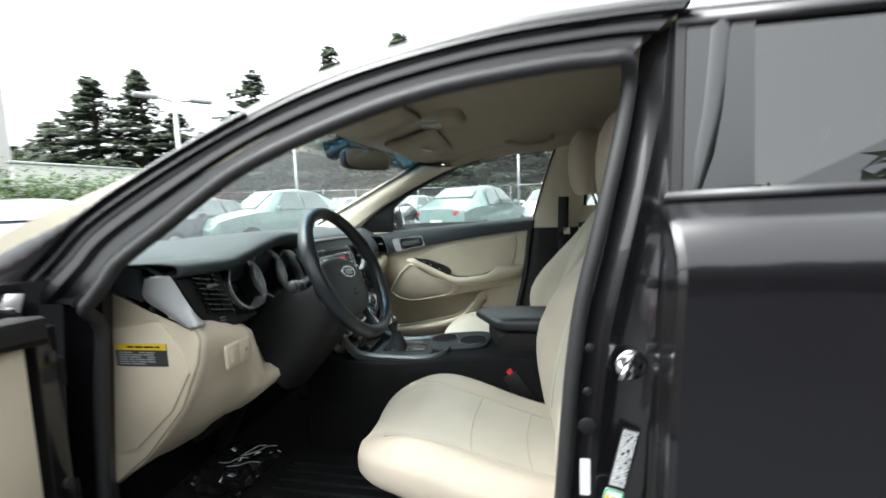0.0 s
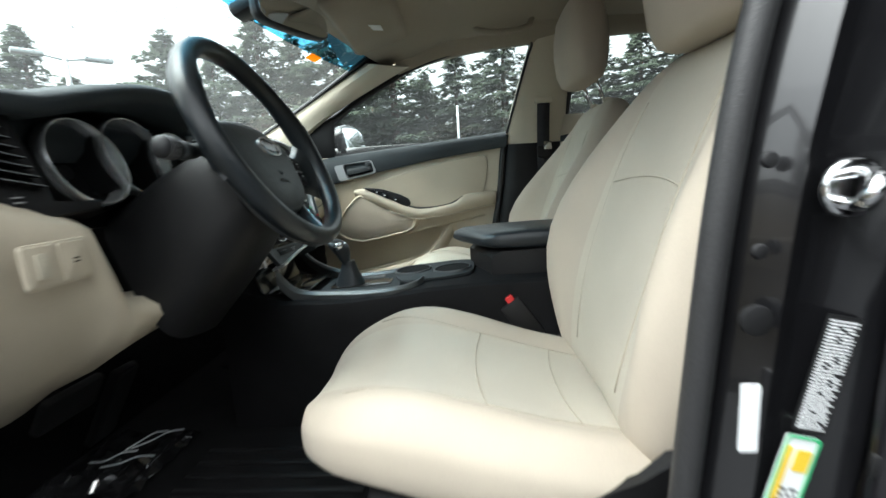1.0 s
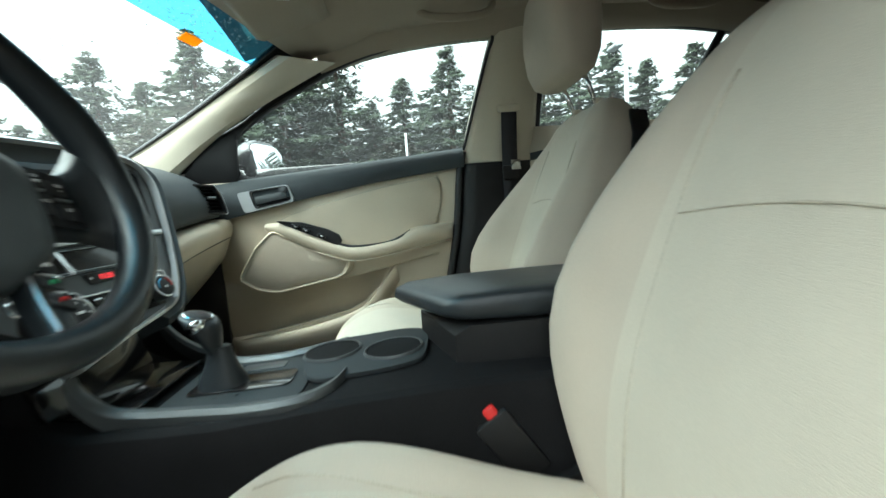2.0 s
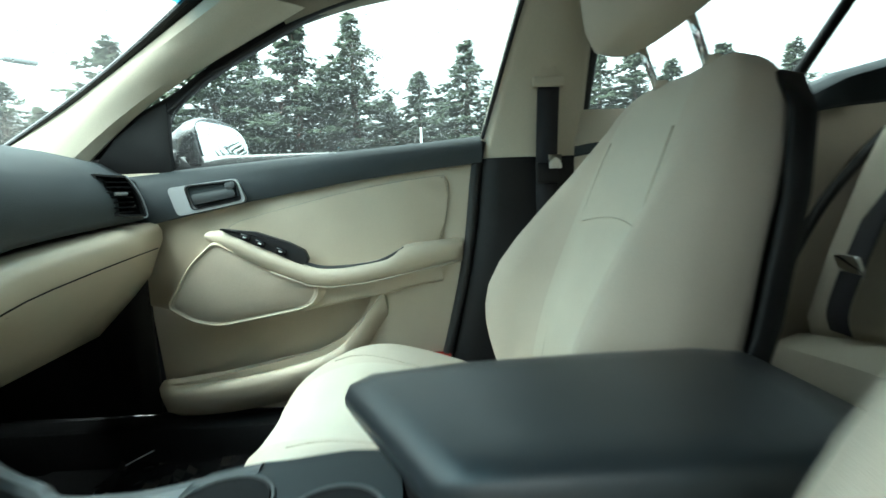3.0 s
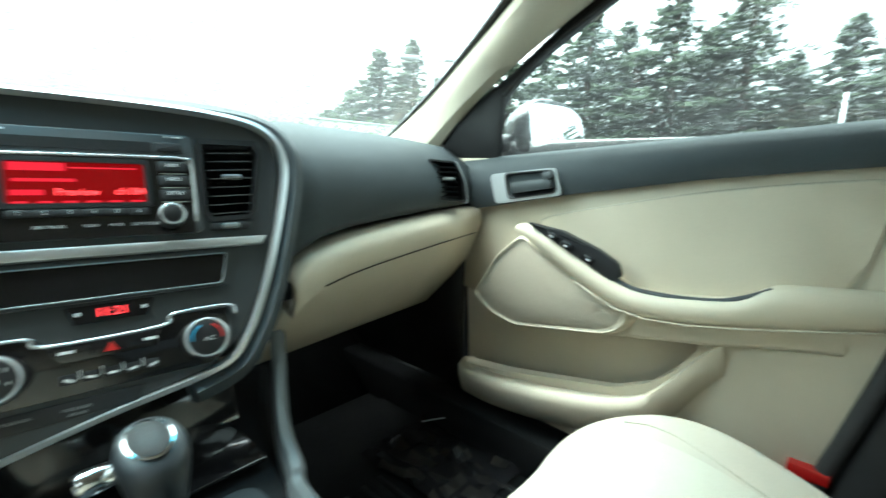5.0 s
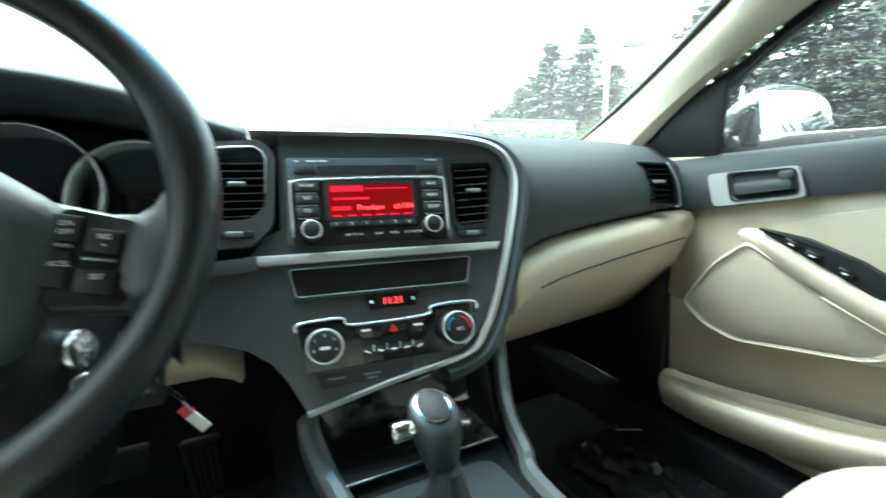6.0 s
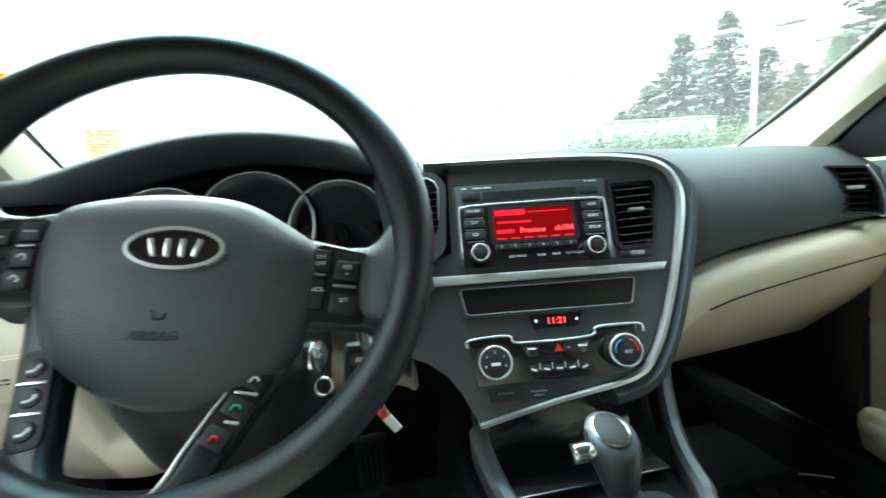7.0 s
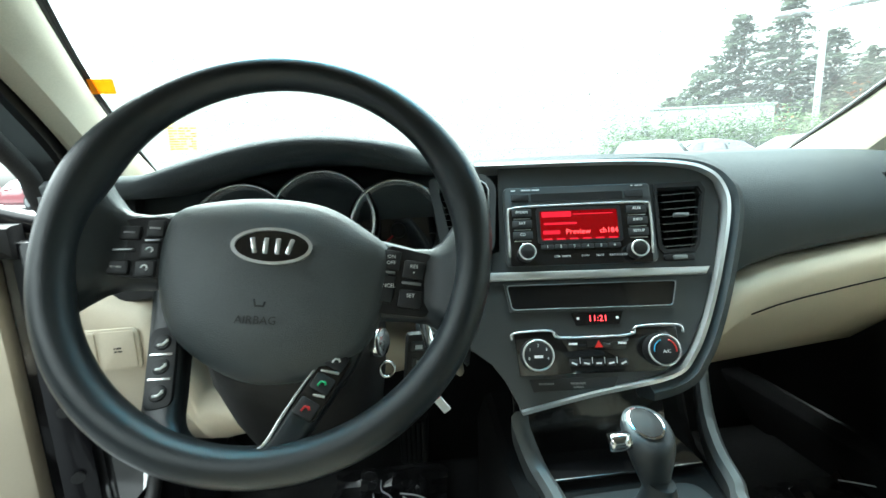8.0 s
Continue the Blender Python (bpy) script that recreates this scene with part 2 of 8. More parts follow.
def rr(cx, cy, w, h, r=0.01, n=4):
    """A rounded rectangle, counter-clockwise."""
    pts = []
    for k, (sx, sy) in enumerate(((1, -1), (1, 1), (-1, 1), (-1, -1))):
        for i in range(n + 1):
            a = radians(-90 + 90 * k + 90 * i / n)
            pts.append((cx + sx * (w / 2 - r) + r * math.cos(a), cy + sy * (h / 2 - r) + r * math.sin(a)))
    return pts


def oval(cx, cy, a, b, n=28, tilt=0.0):
    c, s = math.cos(tilt), math.sin(tilt)
    return [(cx + a * math.cos(t) * c - b * math.sin(t) * s, cy + a * math.cos(t) * s + b * math.sin(t) * c) for t in [2 * math.pi * i / n for i in range(n)]]


def spline(pts, n=8, closed=False):
    """A smooth line through the points (Catmull-Rom)."""
    P = [Vector(p) for p in pts]
    out, k = [], len(P)
    for i in range(k if closed else k - 1):
        if closed:
            a, b, c, d = P[i - 1], P[i], P[(i + 1) % k], P[(i + 2) % k]
        else:
            a, b, c, d = P[max(i - 1, 0)], P[i], P[i + 1], P[min(i + 2, k - 1)]
        for j in range(n):
            t = j / n
            out.append(0.5 * ((2 * b) + (c - a) * t + (2 * a - 5 * b + 4 * c - d) * t * t + (3 * b - a - 3 * c + d) * t ** 3))
    if not closed:
        out.append(P[-1])
    return out


def slab_bm(pts, m, thick, bevel=0.0, base=0.0, seg=2):
    """A flat polygon (x, y) of the plane m, raised by thick from base, its upper rim rounded."""
    bm = bmesh.new()
    lo = [bm.verts.new((p[0], p[1], base)) for p in pts]
    hi = [bm.verts.new((p[0], p[1], base + thick)) for p in pts]
    bm.faces.new(lo[::-1])
    top = bm.faces.new(hi)
    k = len(pts)
    for i in range(k):
        bm.faces.new((lo[i], lo[(i + 1) % k], hi[(i + 1) % k], hi[i]))
    if bevel:
        bmesh.ops.bevel(bm, geom=list(top.edges), offset=bevel, segments=seg, affect="EDGES", profile=0.5)
    bm.transform(m)
    return bm


def holed_bm(outer, holes, m, thick):
    """A plate with openings right through it; its face is at the plane's height 0."""
    bm = bmesh.new()
    edges = []
    for loop in (outer, *holes):
        vs = [bm.verts.new((x, y, 0)) for x, y in loop]
        edges += [bm.edges.new((vs[k], vs[(k + 1) % len(vs)])) for k in range(len(vs))]
    bmesh.ops.triangle_fill(bm, edges=edges, use_beauty=True, use_dissolve=False)
    got = bmesh.ops.extrude_face_region(bm, geom=bm.faces[:])
    for v in got["geom"]:
        if isinstance(v, bmesh.types.BMVert):
            v.co.z -= thick
    bm.transform(m)
    return bm


def slab(name, pts, m, thick, material, parent=None, bevel=0.002, base=0.0, label="", seg=2):
    return sharp(part(name, slab_bm(pts, m, thick, bevel, base, seg), material, parent, label))


def ring_bm(outer, inner, m, thick, base=0.0):
    """A frame between two outlines of the same count."""
    bm = bmesh.new()
    k = len(outer)
    rows = [[bm.verts.new((p[0], p[1], z)) for p in ps] for ps, z in ((outer, base), (outer, base + thick), (inner, base + thick), (inner, base))]
    for a in range(4):
        A, B = rows[a], rows[(a + 1) % 4]
        for i in range(k):
            bm.faces.new((A[i], A[(i + 1) % k], B[(i + 1) % k], B[i]))
    bm.transform(m)
    return bm


def frame_part(name, outer, inner, m, thick, material, parent=None, base=0.0, label=""):
    return sharp(part(name, ring_bm(outer, inner, m, thick, base), material, parent, label))


def tube_bm(path, radius, seg=8, closed=False, flat=1.0):
    """A round (or flattened) rod along a line; radius may vary along it."""
    P = [Vector(p) for p in path]
    k = len(P)
    bm = bmesh.new()
    rings, side = [], None
    for i, p in enumerate(P):
        a, b = (P[i - 1], P[(i + 1) % k]) if closed else (P[max(i - 1, 0)], P[min(i + 1, k - 1)])
        t = (b - a).normalized()
        if side is None:
            side = t.orthogonal().normalized()
        side = (side - t * side.dot(t)).normalized()
        up = t.cross(side)
        r = radius[i] if isinstance(radius, (list, tuple)) else radius
        rings.append([bm.verts.new(p + side * r * math.cos(2 * math.pi * j / seg) + up * r * flat * math.sin(2 * math.pi * j / seg)) for j in range(seg)])
    for i in range(k if closed else k - 1):
        A, B = rings[i], rings[(i + 1) % k]
        off = 0
        if closed and i == k - 1:
            off = min(range(seg), key=lambda o: (A[0].co - B[o].co).length)
        for j in range(seg):
            bm.faces.new((A[j], A[(j + 1) % seg], B[(j + 1 + off) % seg], B[(j + off) % seg]))
    if not closed:
        bm.faces.new(rings[0][::-1])
        bm.faces.new(rings[-1])
    return bm


def tube(name, path, radius, material, parent=None, label="", seg=8, closed=False, flat=1.0):
    return part(name, tube_bm(path, radius, seg, closed, flat), material, parent, label)


def loft_bm(rings, closed=True, caps=True):
    bm = bmesh.new()
    R = [[bm.verts.new(p) for p in ring] for ring in rings]
    k = len(R[0])
    for A, B in zip(R, R[1:]):
        for j in range(k if closed else k - 1):
            bm.faces.new((A[j], A[(j + 1) % k], B[(j + 1) % k], B[j]))
    if caps and closed:
        bm.faces.new(R[0][::-1])
        bm.faces.new(R[-1])
    return bm


def loft(name, rings, material, parent=None, label="", closed=True, caps=True, crisp=40, thick=0.0):
    ob = part(name, loft_bm(rings, closed, caps), material, parent, label)
    if thick:
        s = ob.modifiers.new("thickness", "SOLIDIFY")
        s.thickness, s.offset = thick, 0
    return sharp(ob, crisp)


def lerp(a, b, t):
    return a + (b - a) * t


def line_at(rows, t):
    """The row at t of a dense table, by its first column."""
    for a, b in zip(rows, rows[1:]):
        if t <= b[0]:
            u = max(0.0, min(1.0, (t - a[0]) / max(1e-6, b[0] - a[0])))
            return [lerp(p, q, u) for p, q in zip(a, b)]
    return list(rows[-1])


def curve_at(pts, t):
    """The value at t of a line through (t, value) pairs, eased."""
    for (t0, a), (t1, b) in zip(pts, pts[1:]):
        if t <= t1:
            u = max(0.0, min(1.0, (t - t0) / (t1 - t0)))
            u = u * u * (3 - 2 * u)
            return a + (b - a) * u
    return pts[-1][1]


def plane(origin, xdir, ydir):
    """The pose whose x and y run along the two directions."""
    x = Vector(xdir).normalized()
    z = x.cross(Vector(ydir)).normalized()
    y = z.cross(x)
    m = Matrix((x, y, z)).transposed().to_4x4()
    m.translation = Vector(origin)
    return m


def words(name, text, size, m, material, parent=None, align="CENTER"):
    """Raised lettering in the built-in font, as a mesh."""
    c = bpy.data.curves.new(name, "FONT")
    c.body, c.size, c.align_x, c.align_y, c.extrude = text, size, align, "CENTER", 0.0002
    c.resolution_u = 2
    tmp = new(name + "_curve", c)
    me = bpy.data.meshes.new_from_object(tmp)
    bpy.data.objects.remove(tmp)
    bpy.data.curves.remove(c)
    me.transform(m)
    me.materials.clear()
    me.materials.append(material)
    ob = new(name, me)
    if parent is not None:
        ob.parent = parent
        ob.matrix_parent_inverse = Matrix.Translation(-world_of(parent))
    return ob


def bars(name, m, w, h, rows, material, parent=None, fill=0.75, seed=1):
    """Lines of print too small to read, as plain bars."""
    rnd = random.Random(seed)
    bm = bmesh.new()
    for r in range(rows):
        y = h / 2 - (r + 0.5) * h / rows
        x = -w / 2
        while x < w / 2 - 0.1 * w:
            ln = min(rnd.uniform(0.12, 0.4) * w, w / 2 - x)
            q = box_bm((ln, h / rows * 0.5, 0.0003), m @ pose(x + ln / 2, y, 0.0002))
            tmp = bpy.data.meshes.new("t")
            q.to_mesh(tmp)
            q.free()
            bm.from_mesh(tmp)
            bpy.data.meshes.remove(tmp)
            x += ln + 0.04 * w + (0 if rnd.random() < fill else 0.15 * w)
    return part(name, bm, material, parent, smooth=False)


def soften(pts, r=0.008, n=4):
    """An outline with its corners rounded."""
    out = []
    for i, p in enumerate(pts):
        p, a, b = Vector(p), Vector(pts[i - 1]), Vector(pts[(i + 1) % len(pts)])
        q0, q1 = p + (a - p).normalized() * r, p + (b - p).normalized() * r
        for k in range(n + 1):
            t = k / n
            out.append(tuple(q0.lerp(p, t).lerp(p.lerp(q1, t), t)))
    return out


# ---------------------------------------------------------------- the car's shell
def glass_at(u, v):
    """A point of the windscreen: u across (-1 to 1), v up (0 to 1)."""
    y = lerp(2.92, 2.185, v) - lerp(0.21, 0.112, v) * u * u
    z = lerp(0.975, 1.305, v) + 0.03 * math.sin(math.pi * v) + (lerp(0.023, -0.022, v) - 0.03 * math.sin(math.pi * v)) * u * u
    return Vector(((lerp(0.736, 0.525, v) + 0.025 * math.sin(math.pi * v)) * u, y, z))


def roof_z(x, y):
    z = curve_at(((0.0, 1.34), (0.9, 1.395), (1.5, 1.400), (1.87, 1.368), (2.19, 1.300)), y)
    return z - 0.035 * (abs(x) / 0.6) ** 2.4


def roof_skin_z(x, y):
    z = curve_at(((0.0, 1.40), (0.9, 1.455), (1.5, 1.458), (1.87, 1.425), (2.19, 1.345)), y)
    return z - 0.078 * (abs(x) / 0.6) ** 2.4


# door aperture: station (y, z) along the outer edge and along the seal
ARCH_OUT = [(2.60, 0.935), (2.516, 1.012), (2.451, 1.079), (2.337, 1.151), (2.168, 1.236), (2.006, 1.303), (1.851, 1.344), (1.658, 1.374), (1.482, 1.383), (1.384, 1.384)]
ARCH_IN = [(2.425, 0.915), (2.381, 0.966), (2.356, 1.001), (2.264, 1.067), (2.158, 1.143), (2.052, 1.194), (1.900, 1.247), (1.752, 1.281), (1.570, 1.300), (1.480, 1.299)]


def side_x(z):
    return -0.735 + 0.27 * max(0.0, z - 0.95)


def arch(points, out=0.0, n=6):
    return [Vector((side_x(p.z) - out, p.y, p.z)) for p in spline([(0, y, z) for y, z in points], n)]


def car_shell():
    car = thing("car", "black sedan with wet paint, driver door open, parked on the lot", "car")
    # roof skin
    rows = []
    for i in range(15):
        y = lerp(2.19, 0.05, i / 14)
        rows.append([(x, y, roof_skin_z(x, y)) for x in [lerp(-0.60, 0.60, j / 16) for j in range(17)]])
    loft("roof", rows, PAINT, car, "wet black painted roof panel", closed=False, thick=0.004)
    # side frame above the driver opening: stepped section from outer skin to seal
    O, I = arch(ARCH_OUT), arch(ARCH_IN)
    prof = [(0.02, 0.002, 0.004), (0.03, 0.006, 0.0), (0.12, 0.010, -0.002), (0.22, -0.006, 0.0), (0.34, 0.004, 0.0), (0.48, 0.004, 0.0),
            (0.56, -0.008, 0.0), (0.70, -0.012, 0.0), (0.80, 0.0, 0.0), (0.95, -0.002, 0.0), (1.0, -0.007, 0.006), (0.6, -0.014, 0.02)]
    rings = []
    for o, i in zip(O, I):
        ring = []
        for f, out, lift in prof:
            p = o.lerp(i, f)
            ring.append((p.x - out, p.y, p.z + lift))
        rings.append(ring)
    loft("side_frame", rings, FRAMEPAINT, car, "black painted door frame over the opening", crisp=28)
    loft("roof_edge", [[(p.x + 0.016, p.y + 0.004, p.z + 0.020), (p.x + 0.006, p.y + 0.002, p.z + 0.017), (p.x - 0.004, p.y, p.z + 0.008), (p.x - 0.009, p.y, p.z - 0.002), (p.x - 0.004, p.y, p.z - 0.006), (p.x + 0.016, p.y, p.z - 0.004)] for p in O], PAINT, car, "wet rounded roof edge", crisp=70)
    # pillar behind the driver opening
    def bpillar(z):
        front = line_at(((0.34, 1.612), (0.514, 1.594), (0.63, 1.585), (0.78, 1.574), (0.90, 1.562), (0.967, 1.546), (1.031, 1.530), (1.121, 1.508), (1.224, 1.483), (1.287, 1.473), (1.40, 1.455)), z)[1]
        return front
    def pillar_x(z):
        return line_at(((0.30, -0.70), (0.90, -0.70), (1.00, -0.695), (1.12, -0.675), (1.40, -0.600)), z)[1]
    rings = []
    for i in range(16):
        z = lerp(0.34, 1.350, i / 15)
        f, x = bpillar(z) - 0.008, pillar_x(z)
        r = f - 0.30
        rings.append([(x + 0.040, f - 0.05, z), (x + 0.032, f - 0.012, z), (x + 0.026, f - 0.016, z), (x + 0.012, f - 0.034, z), (x - 0.002, f - 0.045, z), (x + 0.004, f - 0.058, z), (x + 0.008, f - 0.07, z), (x - 0.004, f - 0.10, z),
                      (x - 0.012, f - 0.115, z), (x - 0.006, f - 0.130, z), (x + 0.006, f - 0.145, z), (x + 0.022, f - 0.158, z), (x + 0.040, f - 0.166, z), (x + 0.055, f - 0.172, z), (x + 0.06, r, z), (x + 0.075, r, z)])
    loft("centre_pillar", rings, JAMB, car, "gloss black door pillar with latch striker", crisp=50)
    return car, bpillar, pillar_x


car, bpillar, pillar_x = car_shell()


def opening_details():
    # rubber seal all round the driver opening
    path = [Vector(p) for p in arch(ARCH_IN, 0.004)]
    down = [Vector((pillar_x(z) + 0.018, bpillar(z) - 0.006, z)) for z in (1.27, 1.2, 1.12, 1.03, 0.93, 0.82, 0.72, 0.6, 0.5, 0.43)]
    low = [Vector((-0.702, y, 0.405)) for y in (1.68, 1.85, 2.05, 2.25, 2.40)]
    front = [Vector((-0.702, 2.475, 0.47)), Vector((-0.702, 2.472, 0.6)), Vector((-0.702, 2.457, 0.75)), Vector((-0.702, 2.438, 0.87))]
    loop = spline([*path[::3], *down, *low, *front], 3, closed=True)
    tube("door_seal", loop, 0.0125, RUBBER, car, "black rubber door seal", seg=10, closed=True)
    # sill and lower front jamb
    rings = []
    for y in (1.30, 1.6, 1.9, 2.2, 2.5, 2.70):
        rings.append([(-0.80, y, 0.20), (-0.805, y, 0.34), (-0.78, y, 0.375), (-0.74, y, 0.385), (-0.72, y, 0.40), (-0.695, y, 0.405), (-0.67, y, 0.39), (-0.64, y, 0.36), (-0.64, y, 0.2)])
    loft("sill", rings, PAINT, car, "black painted door sill", crisp=30)
    loft("sill", [[(-x, y, z) for x, y, z in r] for r in rings], PAINT, car, "black painted door sill", crisp=30)
    box("floor_edge", (0.12, 1.5, 0.12), pose(0.69, 2.05, 0.34), MATTE, car, 0.01, "carpeted sill edge")
    rings = []
    for z in (0.38, 0.55, 0.72, 0.86, 0.97):
        y = lerp(2.475, 2.425, max(0, (z - 0.5) / 0.46))
        rings.append([(-0.66, y + 0.02, z), (-0.702, y, z), (-0.71, y + 0.03, z), (-0.712, y + 0.08, z), (-0.76, y + 0.11, z), (-0.80, y + 0.13, z), (-0.805, y + 0.2, z), (-0.66, y + 0.2, z)])
    loft("front_jamb", rings, PAINT, car, "black painted hinge pillar", crisp=30)
    for z in (0.56, 0.80):
        h = box("door_hinge", (0.05, 0.05, 0.06), pose(-0.765, 2.505, z), DARK, car, 0.006)
        cyl("hinge_pin", 0.009, 0.009, 0.08, pose(-0.80, 2.505, z), STEEL, h)
    # striker and its plate
    st = cyl("striker_plate", 0.024, 0.022, 0.006, pose(-0.7065, 1.482, 0.836, 0, -90, 0), CHROME, car, "round chrome striker plate", bevel=0.002, seg=28)
    cyl("screw", 0.006, 0.006, 0.003, pose(-0.7105, 1.474, 0.843, 0, -90, 0), DARK, st, seg=12)
    cyl("screw", 0.006, 0.006, 0.003, pose(-0.7105, 1.474, 0.828, 0, -90, 0), DARK, st, seg=12)
    tube("striker_loop", spline([(-0.706, 1.478, 0.848), (-0.735, 1.492, 0.846), (-0.744, 1.500, 0.836), (-0.735, 1.500, 0.827), (-0.706, 1.485, 0.824)], 5), 0.0055, CHROME, st)
    cyl("cap", 0.013, 0.012, 0.008, pose(-0.704, 1.545, 0.735, 0, 90, 0), DARK, car, "black round plug", bevel=0.002)
    for y, z in ((1.553, 0.86), (1.556, 0.79)):
        cyl("bolt", 0.007, 0.006, 0.005, pose(-0.703, y - 0.012, z, 0, -90, 0), DARK, car, "black bolt head", bevel=0.002, seg=12)
    # stickers on the pillar
    pm = plane((-0.7090, 1.5485, 0.653), (0, -1, 0), (0, -0.13, 1))
    slab("white_tag", rr(0, 0, 0.0155, 0.060, 0.002, 2), pm, 0.0012, PAPER, car, 0, label="blank white sticker")
    pm = plane((-0.7090, 1.4915, 0.688), (0, -1, -0.22), (0, -0.17, 1))
    tag = slab("data_label", rr(0, 0, 0.026, 0.100, 0.002, 2), pm, 0.0012, DARK, car, 0, label="black data label with white bars of print")
    bars("print", pm @ pose(0, 0, 0.0014), 0.022, 0.094, 34, WHITE, tag, seed=4)
    pm = plane((-0.7090, 1.5145, 0.593), (0, -1, -0.25), (0, -0.22, 1))
    tag = slab("tyre_label", rr(0, 0, 0.028, 0.088, 0.003, 2), pm, 0.0012, PAPER, car, 0, label="white tyre label with green rim and yellow field")
    frame_part("rim_print", rr(0, 0, 0.028, 0.088, 0.003, 2), rr(0, 0, 0.024, 0.083, 0.003, 2), pm, 0.0006, GREEN, tag, 0.0013)
    slab("yellow_field", rr(0.004, 0.022, 0.013, 0.020, 0.002, 2), pm, 0.0005, YELLOW, tag, 0, 0.0013)
    slab("yellow_strip", rr(-0.0085, 0.008, 0.005, 0.052, 0.002, 2), pm, 0.0005, YELLOW, tag, 0, 0.0013)
    bars("print", pm @ pose(0.002, -0.016, 0.0016), 0.015, 0.028, 5, GREYTRIM, tag, seed=6)


opening_details()


def windscreen():
    nu, nv = 24, 16
    def patch(v0, v1, u0=-1.0, u1=1.0, lift=0.0):
        rows = []
        for i in range(nv + 1):
            v = lerp(v0, v1, i / nv)
            rows.append([glass_at(lerp(u0, u1, j / nu), v) + Vector((0, 0.5, 0.86)) * lift for j in range(nu + 1)])
        return rows
    pane = loft("windscreen", patch(0.0, 0.86), GLASS, car, "rain-speckled clear windscreen", closed=False)
    pane.visible_shadow = False
    band = loft("sun_band", patch(0.86, 1.0), TINT, car, "blue tinted band along the top of the windscreen", closed=False)
    band.visible_shadow = False
    # black painted border of the pane
    for s in (-1, 1):
        rows = [[glass_at(s * f, v) - Vector((0, 0.004, 0.002)) for f in (0.994, 0.997, 1.0)] for v in [i / 20 for i in range(21)]]
        loft("glass_border", rows, DARK, car, closed=False, thick=0.002)
        tube("pillar_moulding", [glass_at(s * 1.01, v) + Vector((0, 0, 0.006)) for v in [i / 16 for i in range(17)]], 0.006, PAINT, car)
        # outer skin of the front pillar, between pane and door frame
        rows = []
        rim = arch(ARCH_OUT, 0.012, 4)
        for i in range(17):
            v = i / 16
            a = glass_at(s, v)
            if s < 0:
                b = rim[round(lerp(0, 17, v))]
                rows.append([a + Vector((0, 0, 0.004)), a.lerp(b, 0.4) + Vector((-0.004, 0, 0.012)), b + Vector((0, 0, 0.004))])
                continue
            b = Vector((s * (0.775 - 0.19 * v), a.y - 0.13 + 0.02 * v, a.z + 0.004 + 0.02 * v))
            rows.append([a + Vector((0, 0, 0.004)), a.lerp(b, 0.4) + Vector((0, 0, 0.012)), b])
        loft("pillar_skin", rows, PAINT, car, closed=False, thick=0.003)


windscreen()


def bonnet():
    rows = []
    for i in range(13):
        y = lerp(2.92, 3.97, i / 12)
        zc = curve_at(((2.92, 0.975), (3.3, 0.94), (3.72, 0.88), (3.97, 0.75)), y)
        rows.append([(x, y - 0.20 * (x / 0.8) ** 2, zc - 0.055 * (abs(x) / 0.8) ** 2.5 + 0.012 * math.exp(-((abs(x) - 0.45) / 0.06) ** 2)) for x in [lerp(-0.80, 0.80, j / 20) for j in range(21)]])
    loft("bonnet", rows, PAINT, car, "wet black bonnet", closed=False, thick=0.004)
    for s in (-1, 1):
        rows = []
        for i in range(14):
            y = lerp(2.50, 3.9, i / 13)
            top = curve_at(((2.5, 0.955), (3.2, 0.88), (3.9, 0.72)), y)
            bot = 0.16
            dy = (y - 3.15) / 0.36
            if abs(dy) < 1:
                bot = 0.34 + 0.36 * math.sqrt(1 - dy * dy)
            rows.append([(s * lerp(0.78, 0.90, min(1, k * 2.2)) * (1 - 0.45 * max(0, y - 3.3) ** 2), y, lerp(top, bot, k)) for k in (0, 0.06, 0.15, 0.3, 0.6, 1)])
        loft("front_wing", rows, PAINT, car, closed=False, thick=0.004)
        w = cyl("wheel", 0.33, 0.33, 0.21, pose(s * 0.79, 3.15, 0.33, 0, 90, 0), RUBBER, car, "black tyre", bevel=0.03, seg=36)
        cyl("rim", 0.215, 0.20, 0.02, pose(s * 0.895, 3.15, 0.33, 0, 90 * s, 0), SILVER, w, "silver alloy rim", bevel=0.006)
        w = cyl("wheel", 0.33, 0.33, 0.21, pose(s * 0.79, 0.35, 0.33, 0, 90, 0), RUBBER, car, "black tyre", bevel=0.03, seg=36)
        cyl("rim", 0.215, 0.20, 0.02, pose(s * 0.895, 0.35, 0.33, 0, 90 * s, 0), SILVER, w, "silver alloy rim", bevel=0.006)
    rows = []
    for i in range(7):
        z = lerp(0.25, 0.76, i / 6)
        rows.append([(x, 3.92 - 0.22 * (abs(x) / 0.86) ** 3 - 0.10 * (abs(z - 0.5) / 0.3) ** 2, z) for x in [lerp(-0.86, 0.86, j / 16) for j in range(17)]])
    loft("front_bumper", rows, PAINT, car, closed=False, thick=0.006)


bonnet()


